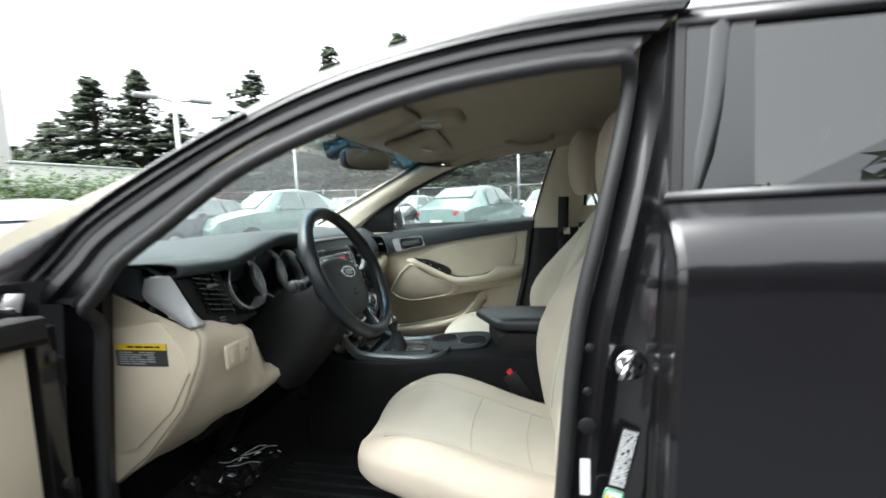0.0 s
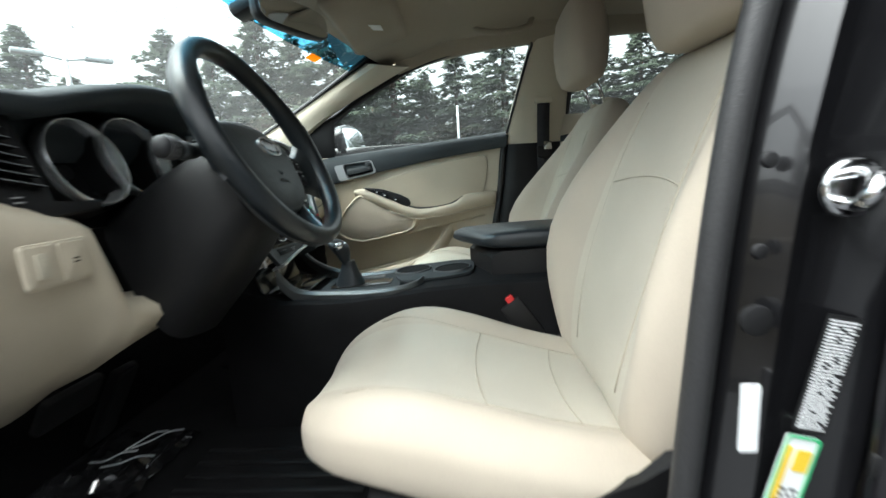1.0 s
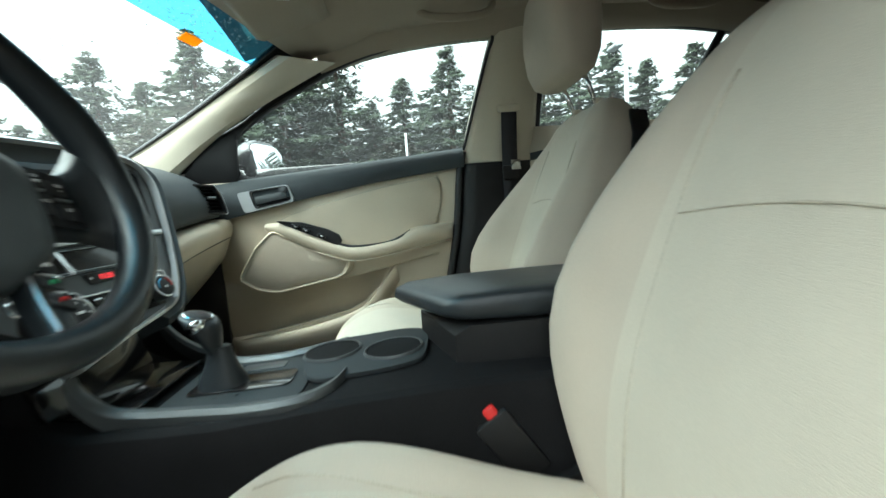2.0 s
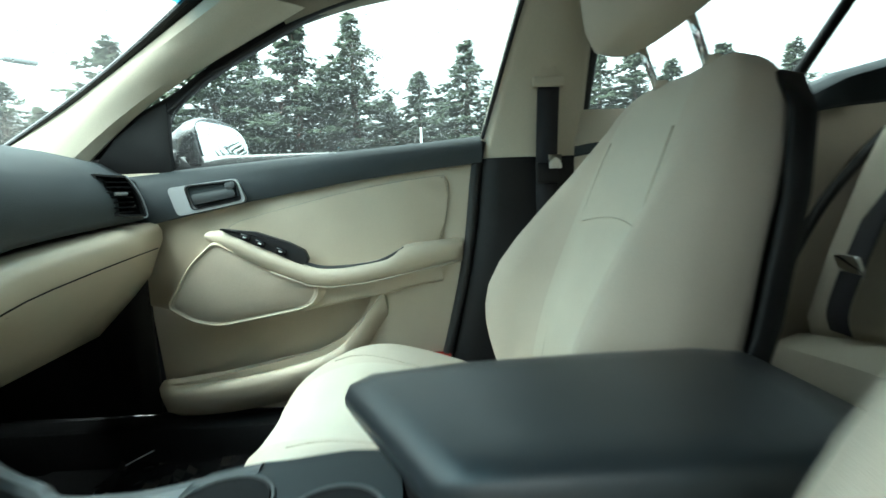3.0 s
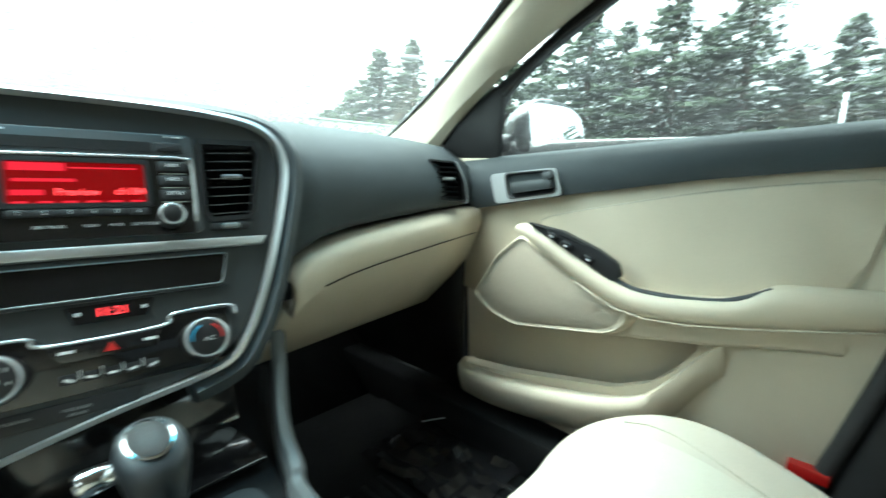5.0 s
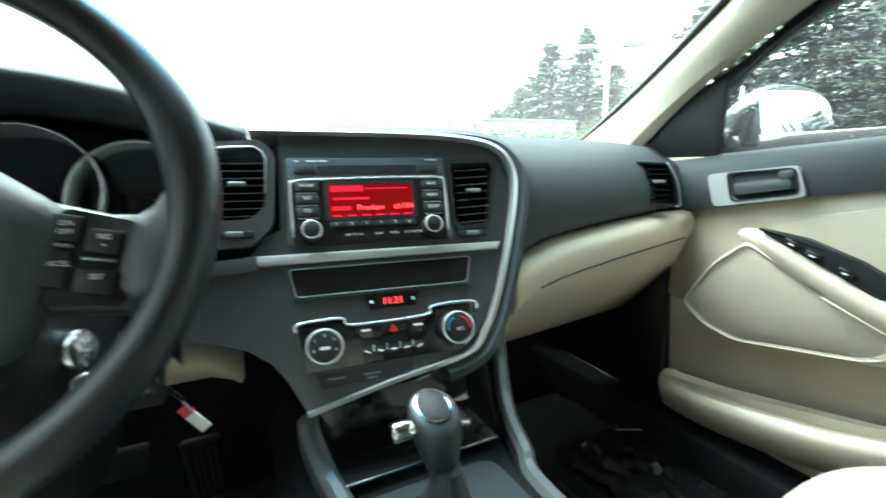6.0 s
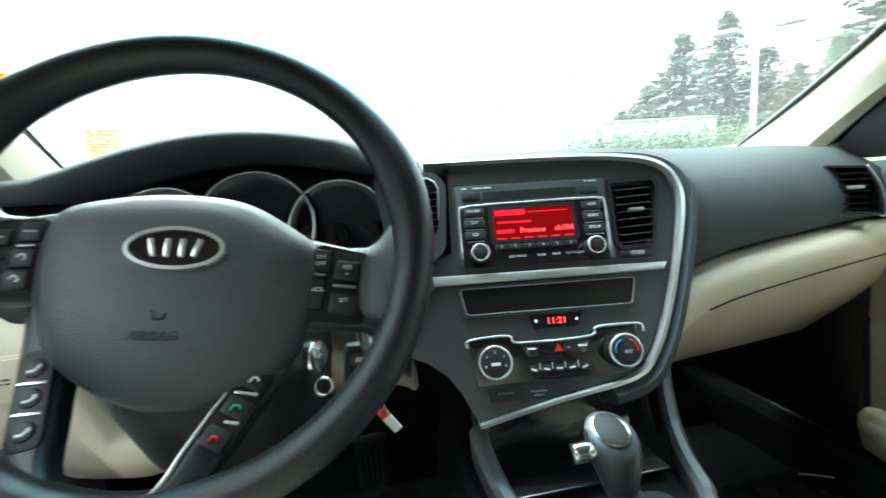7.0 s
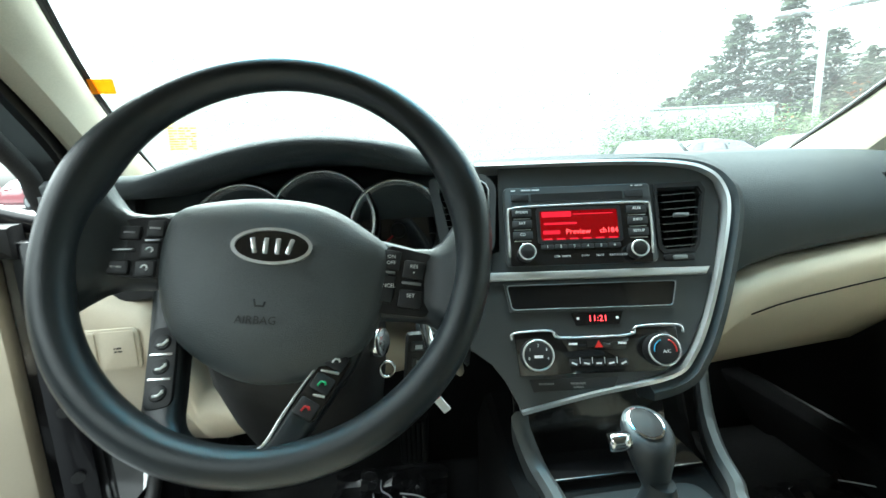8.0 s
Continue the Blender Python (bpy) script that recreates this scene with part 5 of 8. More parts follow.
        quad = [(-0.166, 0.016), (-0.140, 0.026), (-0.106, 0.029), (-0.106, -0.032), (-0.172, -0.033)] if k < 0 else [(0.103, 0.013), (0.150, 0.004), (0.157, -0.005), (0.1455, -0.058), (0.093, -0.055)]
        pm = W @ pose(0, 0, -0.0250)
        pn = slab("button_panel", soften(quad, 0.006), pm, 0.0035, DARK, sp, 0.001, 0.0, "black button panel")
        bm = W @ pose(0, 0, -0.0215)
        if k < 0:
            cols = (((-0.1177, 0.0160), (0.016, 0.017)), ((-0.1187, -0.0060), (0.017, 0.016)), ((-0.1197, -0.0235), (0.018, 0.016)), ((-0.1400, 0.0105), (0.019, 0.014)), ((-0.1445, -0.0235), (0.021, 0.014)))
            ticks = ((-0.1182, 0.0040, 0.013), (-0.1428, -0.0065, 0.019))
        else:
            cols = (((0.1080, -0.0030), (0.018, 0.020)), ((0.1035, -0.0320), (0.018, 0.026)), ((0.1305, -0.0120), (0.021, 0.018)), ((0.1285, -0.0410), (0.023, 0.018)))
            ticks = ((0.1065, -0.0155, 0.012), (0.1288, -0.0255, 0.019))
        for i, ((x, y), (bw, bh)) in enumerate(cols):
            b = box("button", (bw, bh, 0.005), bm @ pose(x, y, 0.0005, 0, 0, 4 if k < 0 else -6), BUTTON, pn, 0.002)
            if k > 0:
                for j, tx in enumerate((("ON", "OFF"), ("CANCEL",), ("RES", "+"), ("SET",))[i]):
                    words("caption", tx, 0.0052, bm @ pose(x, y + 0.003 - 0.0062 * j, 0.0032), WHITE, b)
            elif i in (0, 3, 4):
                box("mark", (0.010, 0.0018, 0.0006), bm @ pose(x, y, 0.0033), GREYPRINT, b, 0)
            else:
                tube("icon", [tuple(bm @ Vector((x + 0.003 * math.cos(q), y + 0.003 * math.sin(q), 0.0031))) for q in [math.pi * j / 4 for j in range(-1, 5)]], 0.0008, WHITE, b, seg=5)
        for x, y, tw in ticks:
            box("silver_tick", (tw, 0.0024, 0.004), bm @ pose(x, y, 0.0012, 0, 0, 4 if k < 0 else -4), SILVER, pn, 0.0006)
    # lower spokes and the bridge between them: one moulding
    way = spline([(-0.099, -0.040, -0.036, 0.018), (-0.093, -0.080, -0.032, 0.0165), (-0.083, -0.130, -0.022, 0.0155), (-0.071, -0.164, -0.008, 0.0150), (-0.045, -0.182, 0.002, 0.0130), (-0.008, -0.1890, 0.005, 0.0130), (0.022, -0.180, 0.003, 0.0130), (0.037, -0.155, -0.008, 0.0140), (0.051, -0.126, -0.020, 0.0150), (0.067, -0.096, -0.030, 0.0150), (0.080, -0.060, -0.036, 0.0150)], 5)
    rings = []
    for i, p in enumerate(way):
        a, b = way[max(i - 1, 0)], way[min(i + 1, len(way) - 1)]
        t = Vector((b[0] - a[0], b[1] - a[1], 0)).normalized()
        n = Vector((-t.y, t.x, 0)) * p[3]
        o = Vector((p[0], p[1], p[2]))
        rings.append([P(*(o + n * u + Vector((0, 0, dz)))) for u, dz in ((-1, -0.016), (-1, -0.002), (-0.85, 0.004), (-0.5, 0.006), (0.5, 0.006), (0.85, 0.004), (1, -0.002), (1, -0.016))])
    ls = loft("lower_spoke", rings, RIMHIDE, w, "dark grey lower spokes with phone and audio buttons", crisp=60)
    slab("button_panel", rr(0, 0, 0.0235, 0.072, 0.007), W @ pose(-0.0860, -0.1115, -0.0205, -12, 0, 12), 0.0045, BUTTON, ls, 0.001, -0.001, "black rounded button panel")
    slab("button_panel", rr(0, 0, 0.0235, 0.066, 0.006), W @ pose(0.0550, -0.1215, -0.0165, -19, 0, -26), 0.0045, PIANO, ls, 0.001, -0.001, "black rounded button panel")
    for j, (x, y, z) in enumerate(((-0.0905, -0.090, -0.0250), (-0.0858, -0.111, -0.0205), (-0.0813, -0.133, -0.0155))):
        b = cyl("button", 0.0078, 0.0070, 0.005, W @ pose(x, y, z + 0.0025, -12, 0, 12), BUTTON, ls, bevel=0.0015, seg=20)
        tube("icon", [tuple(W @ Vector((x + dx, y + dy, z + 0.0056))) for dx, dy in ((-0.003, -0.0025), (0.001, -0.002), (0.0045, 0.0015), (0.004, 0.003))], 0.0012, WHITE, b, seg=5)
        if j < 2:
            box("silver_tick", (0.019, 0.0024, 0.005), W @ pose(x + 0.0022, y - 0.0108, z + 0.0045, -12, 0, 6), BRIGHT, ls, 0.0006)
    for j, (x, y, z) in enumerate(((0.0645, -0.101, -0.0225), (0.0550, -0.121, -0.0160), (0.0450, -0.1415, -0.0080))):
        b = box("button", (0.0185, 0.0155, 0.005), W @ pose(x, y, z + 0.0022, -19, 0, -26), BUTTON, ls, 0.002)
        tube("icon", [tuple(W @ Vector((x + dx, y + dy, z + 0.0056))) for dx, dy in ((-0.0035, -0.0015), (-0.001, 0.0020), (0.0025, 0.0015), (0.0035, -0.001))], 0.0010, (WHITE, GREEN, RED)[j], b, seg=5)
        if j < 2:
            box("silver_tick", (0.017, 0.0024, 0.005), W @ pose(x - 0.0045, y - 0.0102, z + 0.0045, -19, 0, -8), BRIGHT, ls, 0.0006)
    edge = spline([P(0.0545, -0.0945, -0.0245), P(0.0385, -0.122, -0.0140), P(0.0265, -0.147, -0.004), P(0.0150, -0.171, 0.0060), P(-0.004, -0.1765, 0.0095), P(-0.030, -0.1735, 0.0075), P(-0.052, -0.1640, -0.0010)], 5)
    tube("silver_edge", edge, [lerp(0.0012, 0.0015, min(1.0, i / 15)) for i in range(len(edge))], BRIGHT, ls, "silver edge line", seg=6)
    # column shroud
    rings = []
    for z, a, b in ((-0.055, 0.062, 0.060), (-0.065, 0.078, 0.082), (-0.11, 0.088, 0.096), (-0.19, 0.094, 0.115), (-0.30, 0.098, 0.130)):
        rings.append([P(x, y - 0.040 + 0.05 * (z + 0.05) / 0.2, z) for x, y in [(a * abs(math.cos(t)) ** 0.6 * (1 if math.cos(t) > 0 else -1), b * abs(math.sin(t)) ** 0.6 * (1 if math.sin(t) > 0 else -1)) for t in [2 * math.pi * i / 28 for i in range(28)]]])
    col = thing("steering_column", "black plastic steering column shroud with stalks and keys", "steering column")
    loft("shroud", rings, DARK, col, "black shroud")
    # stalks
    for s, tip in ((-1, (-0.200, -0.005, -0.060)), (1, (0.175, 0.008, -0.065))):
        path = spline([P(s * 0.05, 0.0, -0.075), P(s * 0.10, 0.012, -0.066), P(s * 0.15, tip[1] * 0.8, -0.058), P(*tip)], 5)
        st = tube("stalk", path, [lerp(0.0075, 0.0115, i / (len(path) - 1)) for i in range(len(path))], DARK, col, "black control stalk", seg=12)
        a, b = path[-5], path[-1]
        d = (b - a).normalized()
        tube("stalk_collar", [b - d * 0.034, b - d * 0.022], 0.0122, RAIL, st, seg=14)
        tube("stalk_cap", [b - d * 0.016, b - d * 0.012, b + d * 0.006, b + d * 0.010], [0.0125, 0.0145, 0.0140, 0.010], BUTTON, st, "black end cap", seg=16)
        for k in range(3):
            tube("stalk_line", [b - d * (0.010 - 0.006 * k), b - d * (0.0093 - 0.006 * k)], 0.0146, GREYPRINT, st, seg=14)
    # ignition barrel, key and fob
    cyl("ignition_barrel", 0.017, 0.017, 0.02, W @ pose(0.092, -0.075, -0.12, 0, 60, 0), CHROME, col, "silver ignition barrel", bevel=0.003)
    kr = thing("key_ring", "car keys and black fob hanging from the ignition", "keys")
    tube("ring", [tuple(W @ Vector((0.108 + 0.008 * math.cos(t), -0.105 + 0.008 * math.sin(t), -0.10))) for t in [2 * math.pi * i / 20 for i in range(20)]], 0.0012, CHROME, kr, closed=True)
    box("key_blade", (0.010, 0.045, 0.003), pose(-0.226, 2.100, 0.835, 60, 0, 20), CHROME, kr, 0.001, "steel key")
    fob = box("fob", (0.030, 0.012, 0.062), pose(-0.232, 2.125, 0.792, 0, 6, 10), DARK, kr, 0.005, "black remote fob")
    for i in range(3):
        box("fob_button", (0.016, 0.003, 0.011), pose(-0.232, 2.119, 0.810 - 0.016 * i, 0, 6, 10), BUTTON, fob, 0.002)
        box("mark", (0.007, 0.0008, 0.004), pose(-0.232, 2.1172, 0.810 - 0.016 * i, 0, 6, 10), GREYPRINT, fob, 0)
    tube("chain", [(-0.226, 2.10, 0.815), (-0.222, 2.12, 0.78), (-0.214, 2.16, 0.745), (-0.210, 2.18, 0.722)], 0.002, CHROME, kr)
    box("tag", (0.010, 0.003, 0.030), pose(-0.208, 2.183, 0.712, 0, -35, 0), PAPER, kr, 0.001, "white key tag with red strip")
    box("tag_strip", (0.0102, 0.0036, 0.010), pose(-0.214, 2.183, 0.721, 0, -35, 0), RED, kr, 0.0008, "red strip")


steering()


def console():
    c = thing("centre_console", "black centre console with silver rails, cupholders and gear selector", "centre console")
    # side walls rising to the stack
    prof = [(2.30, 0.635, 0.20), (2.23, 0.618, 0.162), (2.17, 0.602, 0.138), (2.08, 0.597, 0.116), (2.00, 0.599, 0.108), (1.92, 0.607, 0.118), (1.84, 0.616, 0.130), (1.70, 0.625, 0.135), (1.50, 0.63, 0.135), (1.30, 0.63, 0.135)]
    rings = []
    for y, z, r in prof:
        l = -0.125 if y > 2.1 else -0.118
        rings.append([(l - 0.015, y, 0.30), (l - 0.012, y, z - 0.04), (l, y, z - 0.006), (l + 0.01, y, z), (r - 0.01, y, z), (r, y, z - 0.006), (r + 0.012, y, z - 0.04), (r + 0.015, y, 0.30)])
    loft("body", rings, CONSOLE, c, "black console body", crisp=30)
    # silver rails sweeping from the stack down past the selector
    for s, path in ((-1, [(-0.106, 2.172, 0.668), (-0.104, 2.166, 0.650), (-0.094, 2.140, 0.618), (-0.086, 2.10, 0.607), (-0.088, 2.04, 0.605), (-0.097, 1.97, 0.607), (-0.098, 1.90, 0.613), (-0.072, 1.862, 0.618), (-0.035, 1.848, 0.621)]),
                    (1, [(0.182, 2.230, 0.700), (0.176, 2.216, 0.664), (0.160, 2.185, 0.640), (0.146, 2.155, 0.626), (0.134, 2.123, 0.616), (0.124, 2.085, 0.608), (0.114, 2.06, 0.601), (0.110, 1.99, 0.603), (0.116, 1.93, 0.609), (0.128, 1.87, 0.616)])):
        P = spline(path, 6)
        rings = []
        for p in P:
            rings.append([p + Vector((-0.011, 0, -0.02)), p + Vector((-0.011, 0, 0.002)), p + Vector((-0.005, 0, 0.008)), p + Vector((0.005, 0, 0.008)), p + Vector((0.011, 0, 0.002)), p + Vector((0.011, 0, -0.02))])
        loft("rail", rings, RAIL, c, "silver edge rail")
    # open bin under the stack
    box("bin_floor", (0.20, 0.10, 0.006), pose(0.01, 2.17, 0.611), PIANO, c, 0.002)
    box("bin_back", (0.22, 0.01, 0.06), pose(0.01, 2.226, 0.640, -20), PIANO, c, 0.002)
    # selector plate with gate
    T = plane((0.005, 2.005, 0.606), (1, 0, 0), (0, 1, -0.04))
    plate = slab("selector_plate", rr(0, 0, 0.165, 0.20, 0.02), T, 0.006, SATIN, c, 0.002, -0.004, "satin grey gear selector plate")
    slab("gate", rr(-0.012, 0.0, 0.06, 0.15, 0.012), T, 0.003, PIANO, plate, 0.001, 0.002, "gloss black gate")
    for i, t in enumerate("PRND"):
        words("letter", t, 0.010, T @ pose(-0.052, 0.055 - 0.03 * i, 0.0026), DARK, plate)
    slab("shift_lock_cover", rr(0.05, -0.01, 0.028, 0.07, 0.004), T, 0.002, GREYTRIM, plate, 0.0008, 0.002)
    # selector: leaning grip with an oval cap and a chrome release button
    CAP = Vector((-0.007, 2.060, 0.716))
    FOOT = Vector((-0.004, 2.036, 0.645))
    sel = loft("selector_boot", [[(FOOT.x + r * math.cos(t), FOOT.y + 1.2 * r * math.sin(t), z) for t in [2 * math.pi * i / 20 for i in range(20)]] for r, z in ((0.031, 0.606), (0.028, 0.620), (0.019, 0.642), (0.013, 0.668))], VINYL, c, "black leather selector boot")
    K = plane(CAP, (1, 0.12, 0.20), (-0.05, 0.93, 0.30))
    axis = (CAP - FOOT)
    rings = []
    for f, r in ((0.05, 0.0125), (0.25, 0.0145), (0.45, 0.0185), (0.62, 0.0220), (0.78, 0.0240), (0.90, 0.0240), (0.98, 0.0215), (1.02, 0.016)):
        o = FOOT + axis * f
        rings.append([tuple(o + K.to_3x3() @ Vector((r * math.cos(t), (0.6 + 0.62 * f) * r * math.sin(t), 0))) for t in [2 * math.pi * i / 28 for i in range(28)]])
    kn = loft("selector_knob", rings, VINYL, sel, "black leather gear knob")
    loft("cap_ring", [[tuple(K @ Vector((r * math.cos(t), 1.3 * r * math.sin(t), h))) for t in [2 * math.pi * i / 28 for i in range(28)]] for r, h in ((0.0155, -0.002), (0.0158, 0.0025), (0.0142, 0.003), (0.0135, 0.0))], CHROME, kn, "thin chrome ring", caps=False)
    loft("knob_cap", [[tuple(K @ Vector((r * math.cos(t), 1.3 * r * math.sin(t), h))) for t in [2 * math.pi * i / 28 for i in range(28)]] for r, h in ((0.0142, -0.002), (0.0138, 0.003), (0.010, 0.0048), (0.004, 0.0055))], DARK, kn, "black knob cap")
    BTN = Vector((-0.045, 2.046, 0.710))
    way = Vector((-1, 0.1, -0.1)).normalized()
    tube("lock_button", [BTN - way * 0.012, BTN - way * 0.004, BTN + way * 0.004, BTN + way * 0.008], [0.0085, 0.009, 0.009, 0.0082], CHROME, kn, "chrome selector button", seg=20)
    # cupholders: shallow black discs whose colour stands for the dark wells
    for cx, y in ((0.068, 1.886), (0.036, 1.782)):
        h = 0.619 - 0.067 * (y - 1.84)
        loft("cupholder", [[(cx + r * math.cos(t), y + r * math.sin(t), h + z - 0.067 * r * math.sin(t)) for t in [2 * math.pi * i / 28 for i in range(28)]] for r, z in ((0.0445, 0.0055), (0.0435, 0.0075), (0.042, 0.0066), (0.036, 0.0064))], CONSOLE, c, "shallow black disc drawn as the dark of a cupholder well")
        loft("cup_ring", [[(cx + r * math.cos(t), y + r * math.sin(t), h + z - 0.067 * r * math.sin(t)) for t in [2 * math.pi * i / 28 for i in range(28)]] for r, z in ((0.049, 0.0045), (0.0475, 0.008), (0.0455, 0.008), (0.0445, 0.005))], RAIL, c, caps=False)
    slab("cup_plate", [(p.x, p.y) for p in spline([(-0.03, 0.065, 0), (0.115, 0.095, 0), (0.138, 0.0, 0), (0.128, -0.105, 0), (0.0, -0.11, 0), (-0.035, -0.08, 0), (-0.045, 0.0, 0)], 4, True)][::-1], plane((0, 1.84, 0.617), (1, 0, 0), (0, 1, -0.067)), 0.006, SATIN, c, 0.002, label="grey satin cupholder surround")
    # armrest box and lid
    rings = []
    for y, z0, z1, hw in ((1.710, 0.62, 0.665, 0.080), (1.69, 0.62, 0.680, 0.088), (1.55, 0.62, 0.684, 0.096), (1.40, 0.62, 0.684, 0.10)):
        rings.append([(0.035 - hw, y - 0.3 * hw * (y > 1.6), z0), (0.035 - hw, y - 0.3 * hw * (y > 1.6), z1), (0.035 + hw, y + 0.3 * hw * (y > 1.6), z1), (0.035 + hw, y + 0.3 * hw * (y > 1.6), z0)])
    ab = loft("armrest_box", rings, DARK, c, "black storage box", crisp=25)
    rings = []
    for y, hw, z0, z1, slant in ((1.740, 0.068, 0.694, 0.706, 0.55), (1.732, 0.078, 0.688, 0.716, 0.55), (1.712, 0.086, 0.684, 0.724, 0.5), (1.64, 0.092, 0.682, 0.730, 0.3), (1.55, 0.096, 0.682, 0.732, 0.0), (1.44, 0.098, 0.682, 0.732, 0.0), (1.395, 0.096, 0.685, 0.727, 0.0), (1.382, 0.085, 0.692, 0.718, 0.0)):
        ring = []
        for i in range(24):
            t = 2 * math.pi * i / 24
            cx, sz = math.cos(t), math.sin(t)
            x = hw * math.copysign(abs(cx) ** 0.38, cx)
            ring.append((0.035 + x, y + slant * x, (z0 + z1) / 2 + (z1 - z0) / 2 * math.copysign(abs(sz) ** 0.42, sz)))
        rings.append(ring)
    loft("armrest_lid", rings, VINYL, ab, "padded black leather armrest lid", crisp=60)
    c.location.y = 0.033


console()

# ---------------------------------------------------------------- seats
def soft_ring(hw, front, back, bolster, n=44, e=0.45, hollow=0.0):
    """A cushion's section (across, depth): rounded flanks, raised bolsters, a flat middle."""
    pts = []
    for i in range(n):
        t = 2 * math.pi * i / n
        c, s = math.cos(t), math.sin(t)
        x = hw * math.copysign(abs(c) ** e, c)
        if s >= 0:
            u = abs(x) / hw
            lift = bolster * math.exp(-((u - 0.80) / 0.15) ** 2) - hollow * max(0, 1 - (u / 0.6) ** 2)
            d = (front + lift) * abs(s) ** e
        else:
            d = -back * abs(s) ** e
        pts.append((x, d))
    return pts


def two_tone(ob, n=44):
    """Flanks and bolsters in a second cloth."""
    ob.data.materials.append(BOLSTER)
    for i, p in enumerate(ob.data.polygons):
        t = 2 * math.pi * (i % n + 0.5) / n
        if math.sin(t) < 0 or abs(math.cos(t)) ** 0.45 > 0.54:
            p.material_index = 1


def spread(h, rows):
    """A smooth curve through rows of (place, value)."""
    for k in range(len(rows) - 1):
        (a, p), (b, q) = rows[k], rows[k + 1]
        if h <= b:
            f = max(0.0, min(1.0, (h - a) / (b - a)))
            pa = rows[max(0, k - 1)]
            qb = rows[min(len(rows) - 1, k + 2)]
            m0, m1 = (q - pa[1]) / (b - pa[0]) * (b - a), (qb[1] - p) / (qb[0] - a) * (b - a)
            return (2 * f ** 3 - 3 * f * f + 1) * p + (f ** 3 - 2 * f * f + f) * m0 + (3 * f * f - 2 * f ** 3) * q + (f ** 3 - f * f) * m1
    return rows[-1][1]


def seat(name, cx, dy, label, side, back_line, head, bulge):
    """A front seat: cushion, backrest, headrest, base; side is -1 where the console is to its right."""
    s = thing(name, label, "car seat", "front seats")
    def fore(y):
        return 1.5 + (y - 1.5) * 1.085 + dy
    # cushion: sections from rear to front
    rings = []
    table = ((1.44, 0.18, 0.03, 0.03, 0.440), (1.46, 0.212, 0.05, 0.035, 0.441), (1.52, 0.222, 0.055, 0.04, 0.450), (1.60, 0.229, 0.055, 0.045, 0.470), (1.70, 0.234, 0.057, 0.05, 0.500),
             (1.77, 0.230, 0.058, 0.05, 0.518), (1.825, 0.220, 0.056, 0.045, 0.526), (1.868, 0.201, 0.050, 0.04, 0.524), (1.90, 0.173, 0.040, 0.035, 0.520), (1.924, 0.138, 0.026, 0.03, 0.514), (1.936, 0.09, 0.010, 0.015, 0.508))
    tdense = [tuple(r) for r in spline(table, 3)]
    for y, hw, fr, bk, z in tdense:
        f = min(1, max(0, (y - 1.42) / 0.5))
        bol = curve_at(((1.42, 0.010), (1.55, 0.022), (1.75, 0.030), (1.9, 0.010), (2.0, 0.0)), y)
        rings.append([(cx + x, fore(y), z + d) for x, d in soft_ring(hw, fr, bk, bol, hollow=0.006)])
    cush = loft("cushion", rings, CLOTH, s, "beige cloth seat cushion", crisp=80)
    two_tone(cush)
    # backrest: sections from bottom to top, leaning back
    rings = []
    def bolster(h):
        return bulge * spread(h + (0.05 if side > 0 else 0.0), ((0.0, 0.10), (0.05, 0.28), (0.10, 0.52), (0.15, 0.76), (0.20, 0.94), (0.26, 1.0), (0.33, 0.84), (0.41, 0.52), (0.49, 0.20), (0.56, 0.0)))
    def lean(h):
        return back_line[0] + back_line[1] * h + back_line[2] * h * h
    btab = ((0.00, 0.18, 0.04, 0.06), (0.03, 0.208, 0.065, 0.085), (0.10, 0.232, 0.075, 0.085), (0.20, 0.246, 0.078, 0.075), (0.34, 0.234, 0.075, 0.058), (0.43, 0.222, 0.068, 0.055),
            (0.49, 0.205, 0.060, 0.052), (0.53, 0.186, 0.050, 0.047), (0.557, 0.160, 0.036, 0.038), (0.573, 0.125, 0.020, 0.022), (0.578, 0.08, 0.006, 0.008))
    bdense = [tuple(r) for r in spline(btab, 3)]
    inner, outer = (1.17, 1.0) if side < 0 else (1.0, 0.79)
    for h, hw, fr, bk in bdense:
        bol = bolster(h)
        tilt = 0.33
        ring = []
        for (x, d), (_, low) in zip(soft_ring(hw, fr, bk, bol, hollow=0.008), soft_ring(hw, fr, bk, 0.5 * bol, hollow=0.008)):
            d = low if x < 0 else d
            ring.append((cx + x * (inner if x > 0 else outer), lean(h) + d * 0.96, 0.475 + h * 1.0 + d * tilt * 0.5))
        rings.append(ring)
    back = loft("backrest", rings, CLOTH, s, "beige cloth backrest with side bolsters", crisp=80)
    two_tone(back)
    # back shell in black plastic
    rings = []
    for h, hw in ((0.02, 0.18), (0.10, 0.205), (0.25, 0.212), (0.40, 0.205), (0.49, 0.18), (0.54, 0.14)):
        y = lean(h) - curve_at(((0, 0.080), (0.2, 0.070), (0.35, 0.050), (0.6, 0.046)), h)
        rings.append([(cx - hw, y + 0.03, 0.475 + h * 1.0), (cx - hw * 0.9, y - 0.012, 0.475 + h * 1.0), (cx, y - 0.022, 0.475 + h * 1.0), (cx + hw * 0.9, y - 0.012, 0.475 + h * 1.0), (cx + hw, y + 0.03, 0.475 + h * 1.0)])
    loft("back_shell", rings, DARK, s, "black plastic seat back", closed=False, thick=0.006)
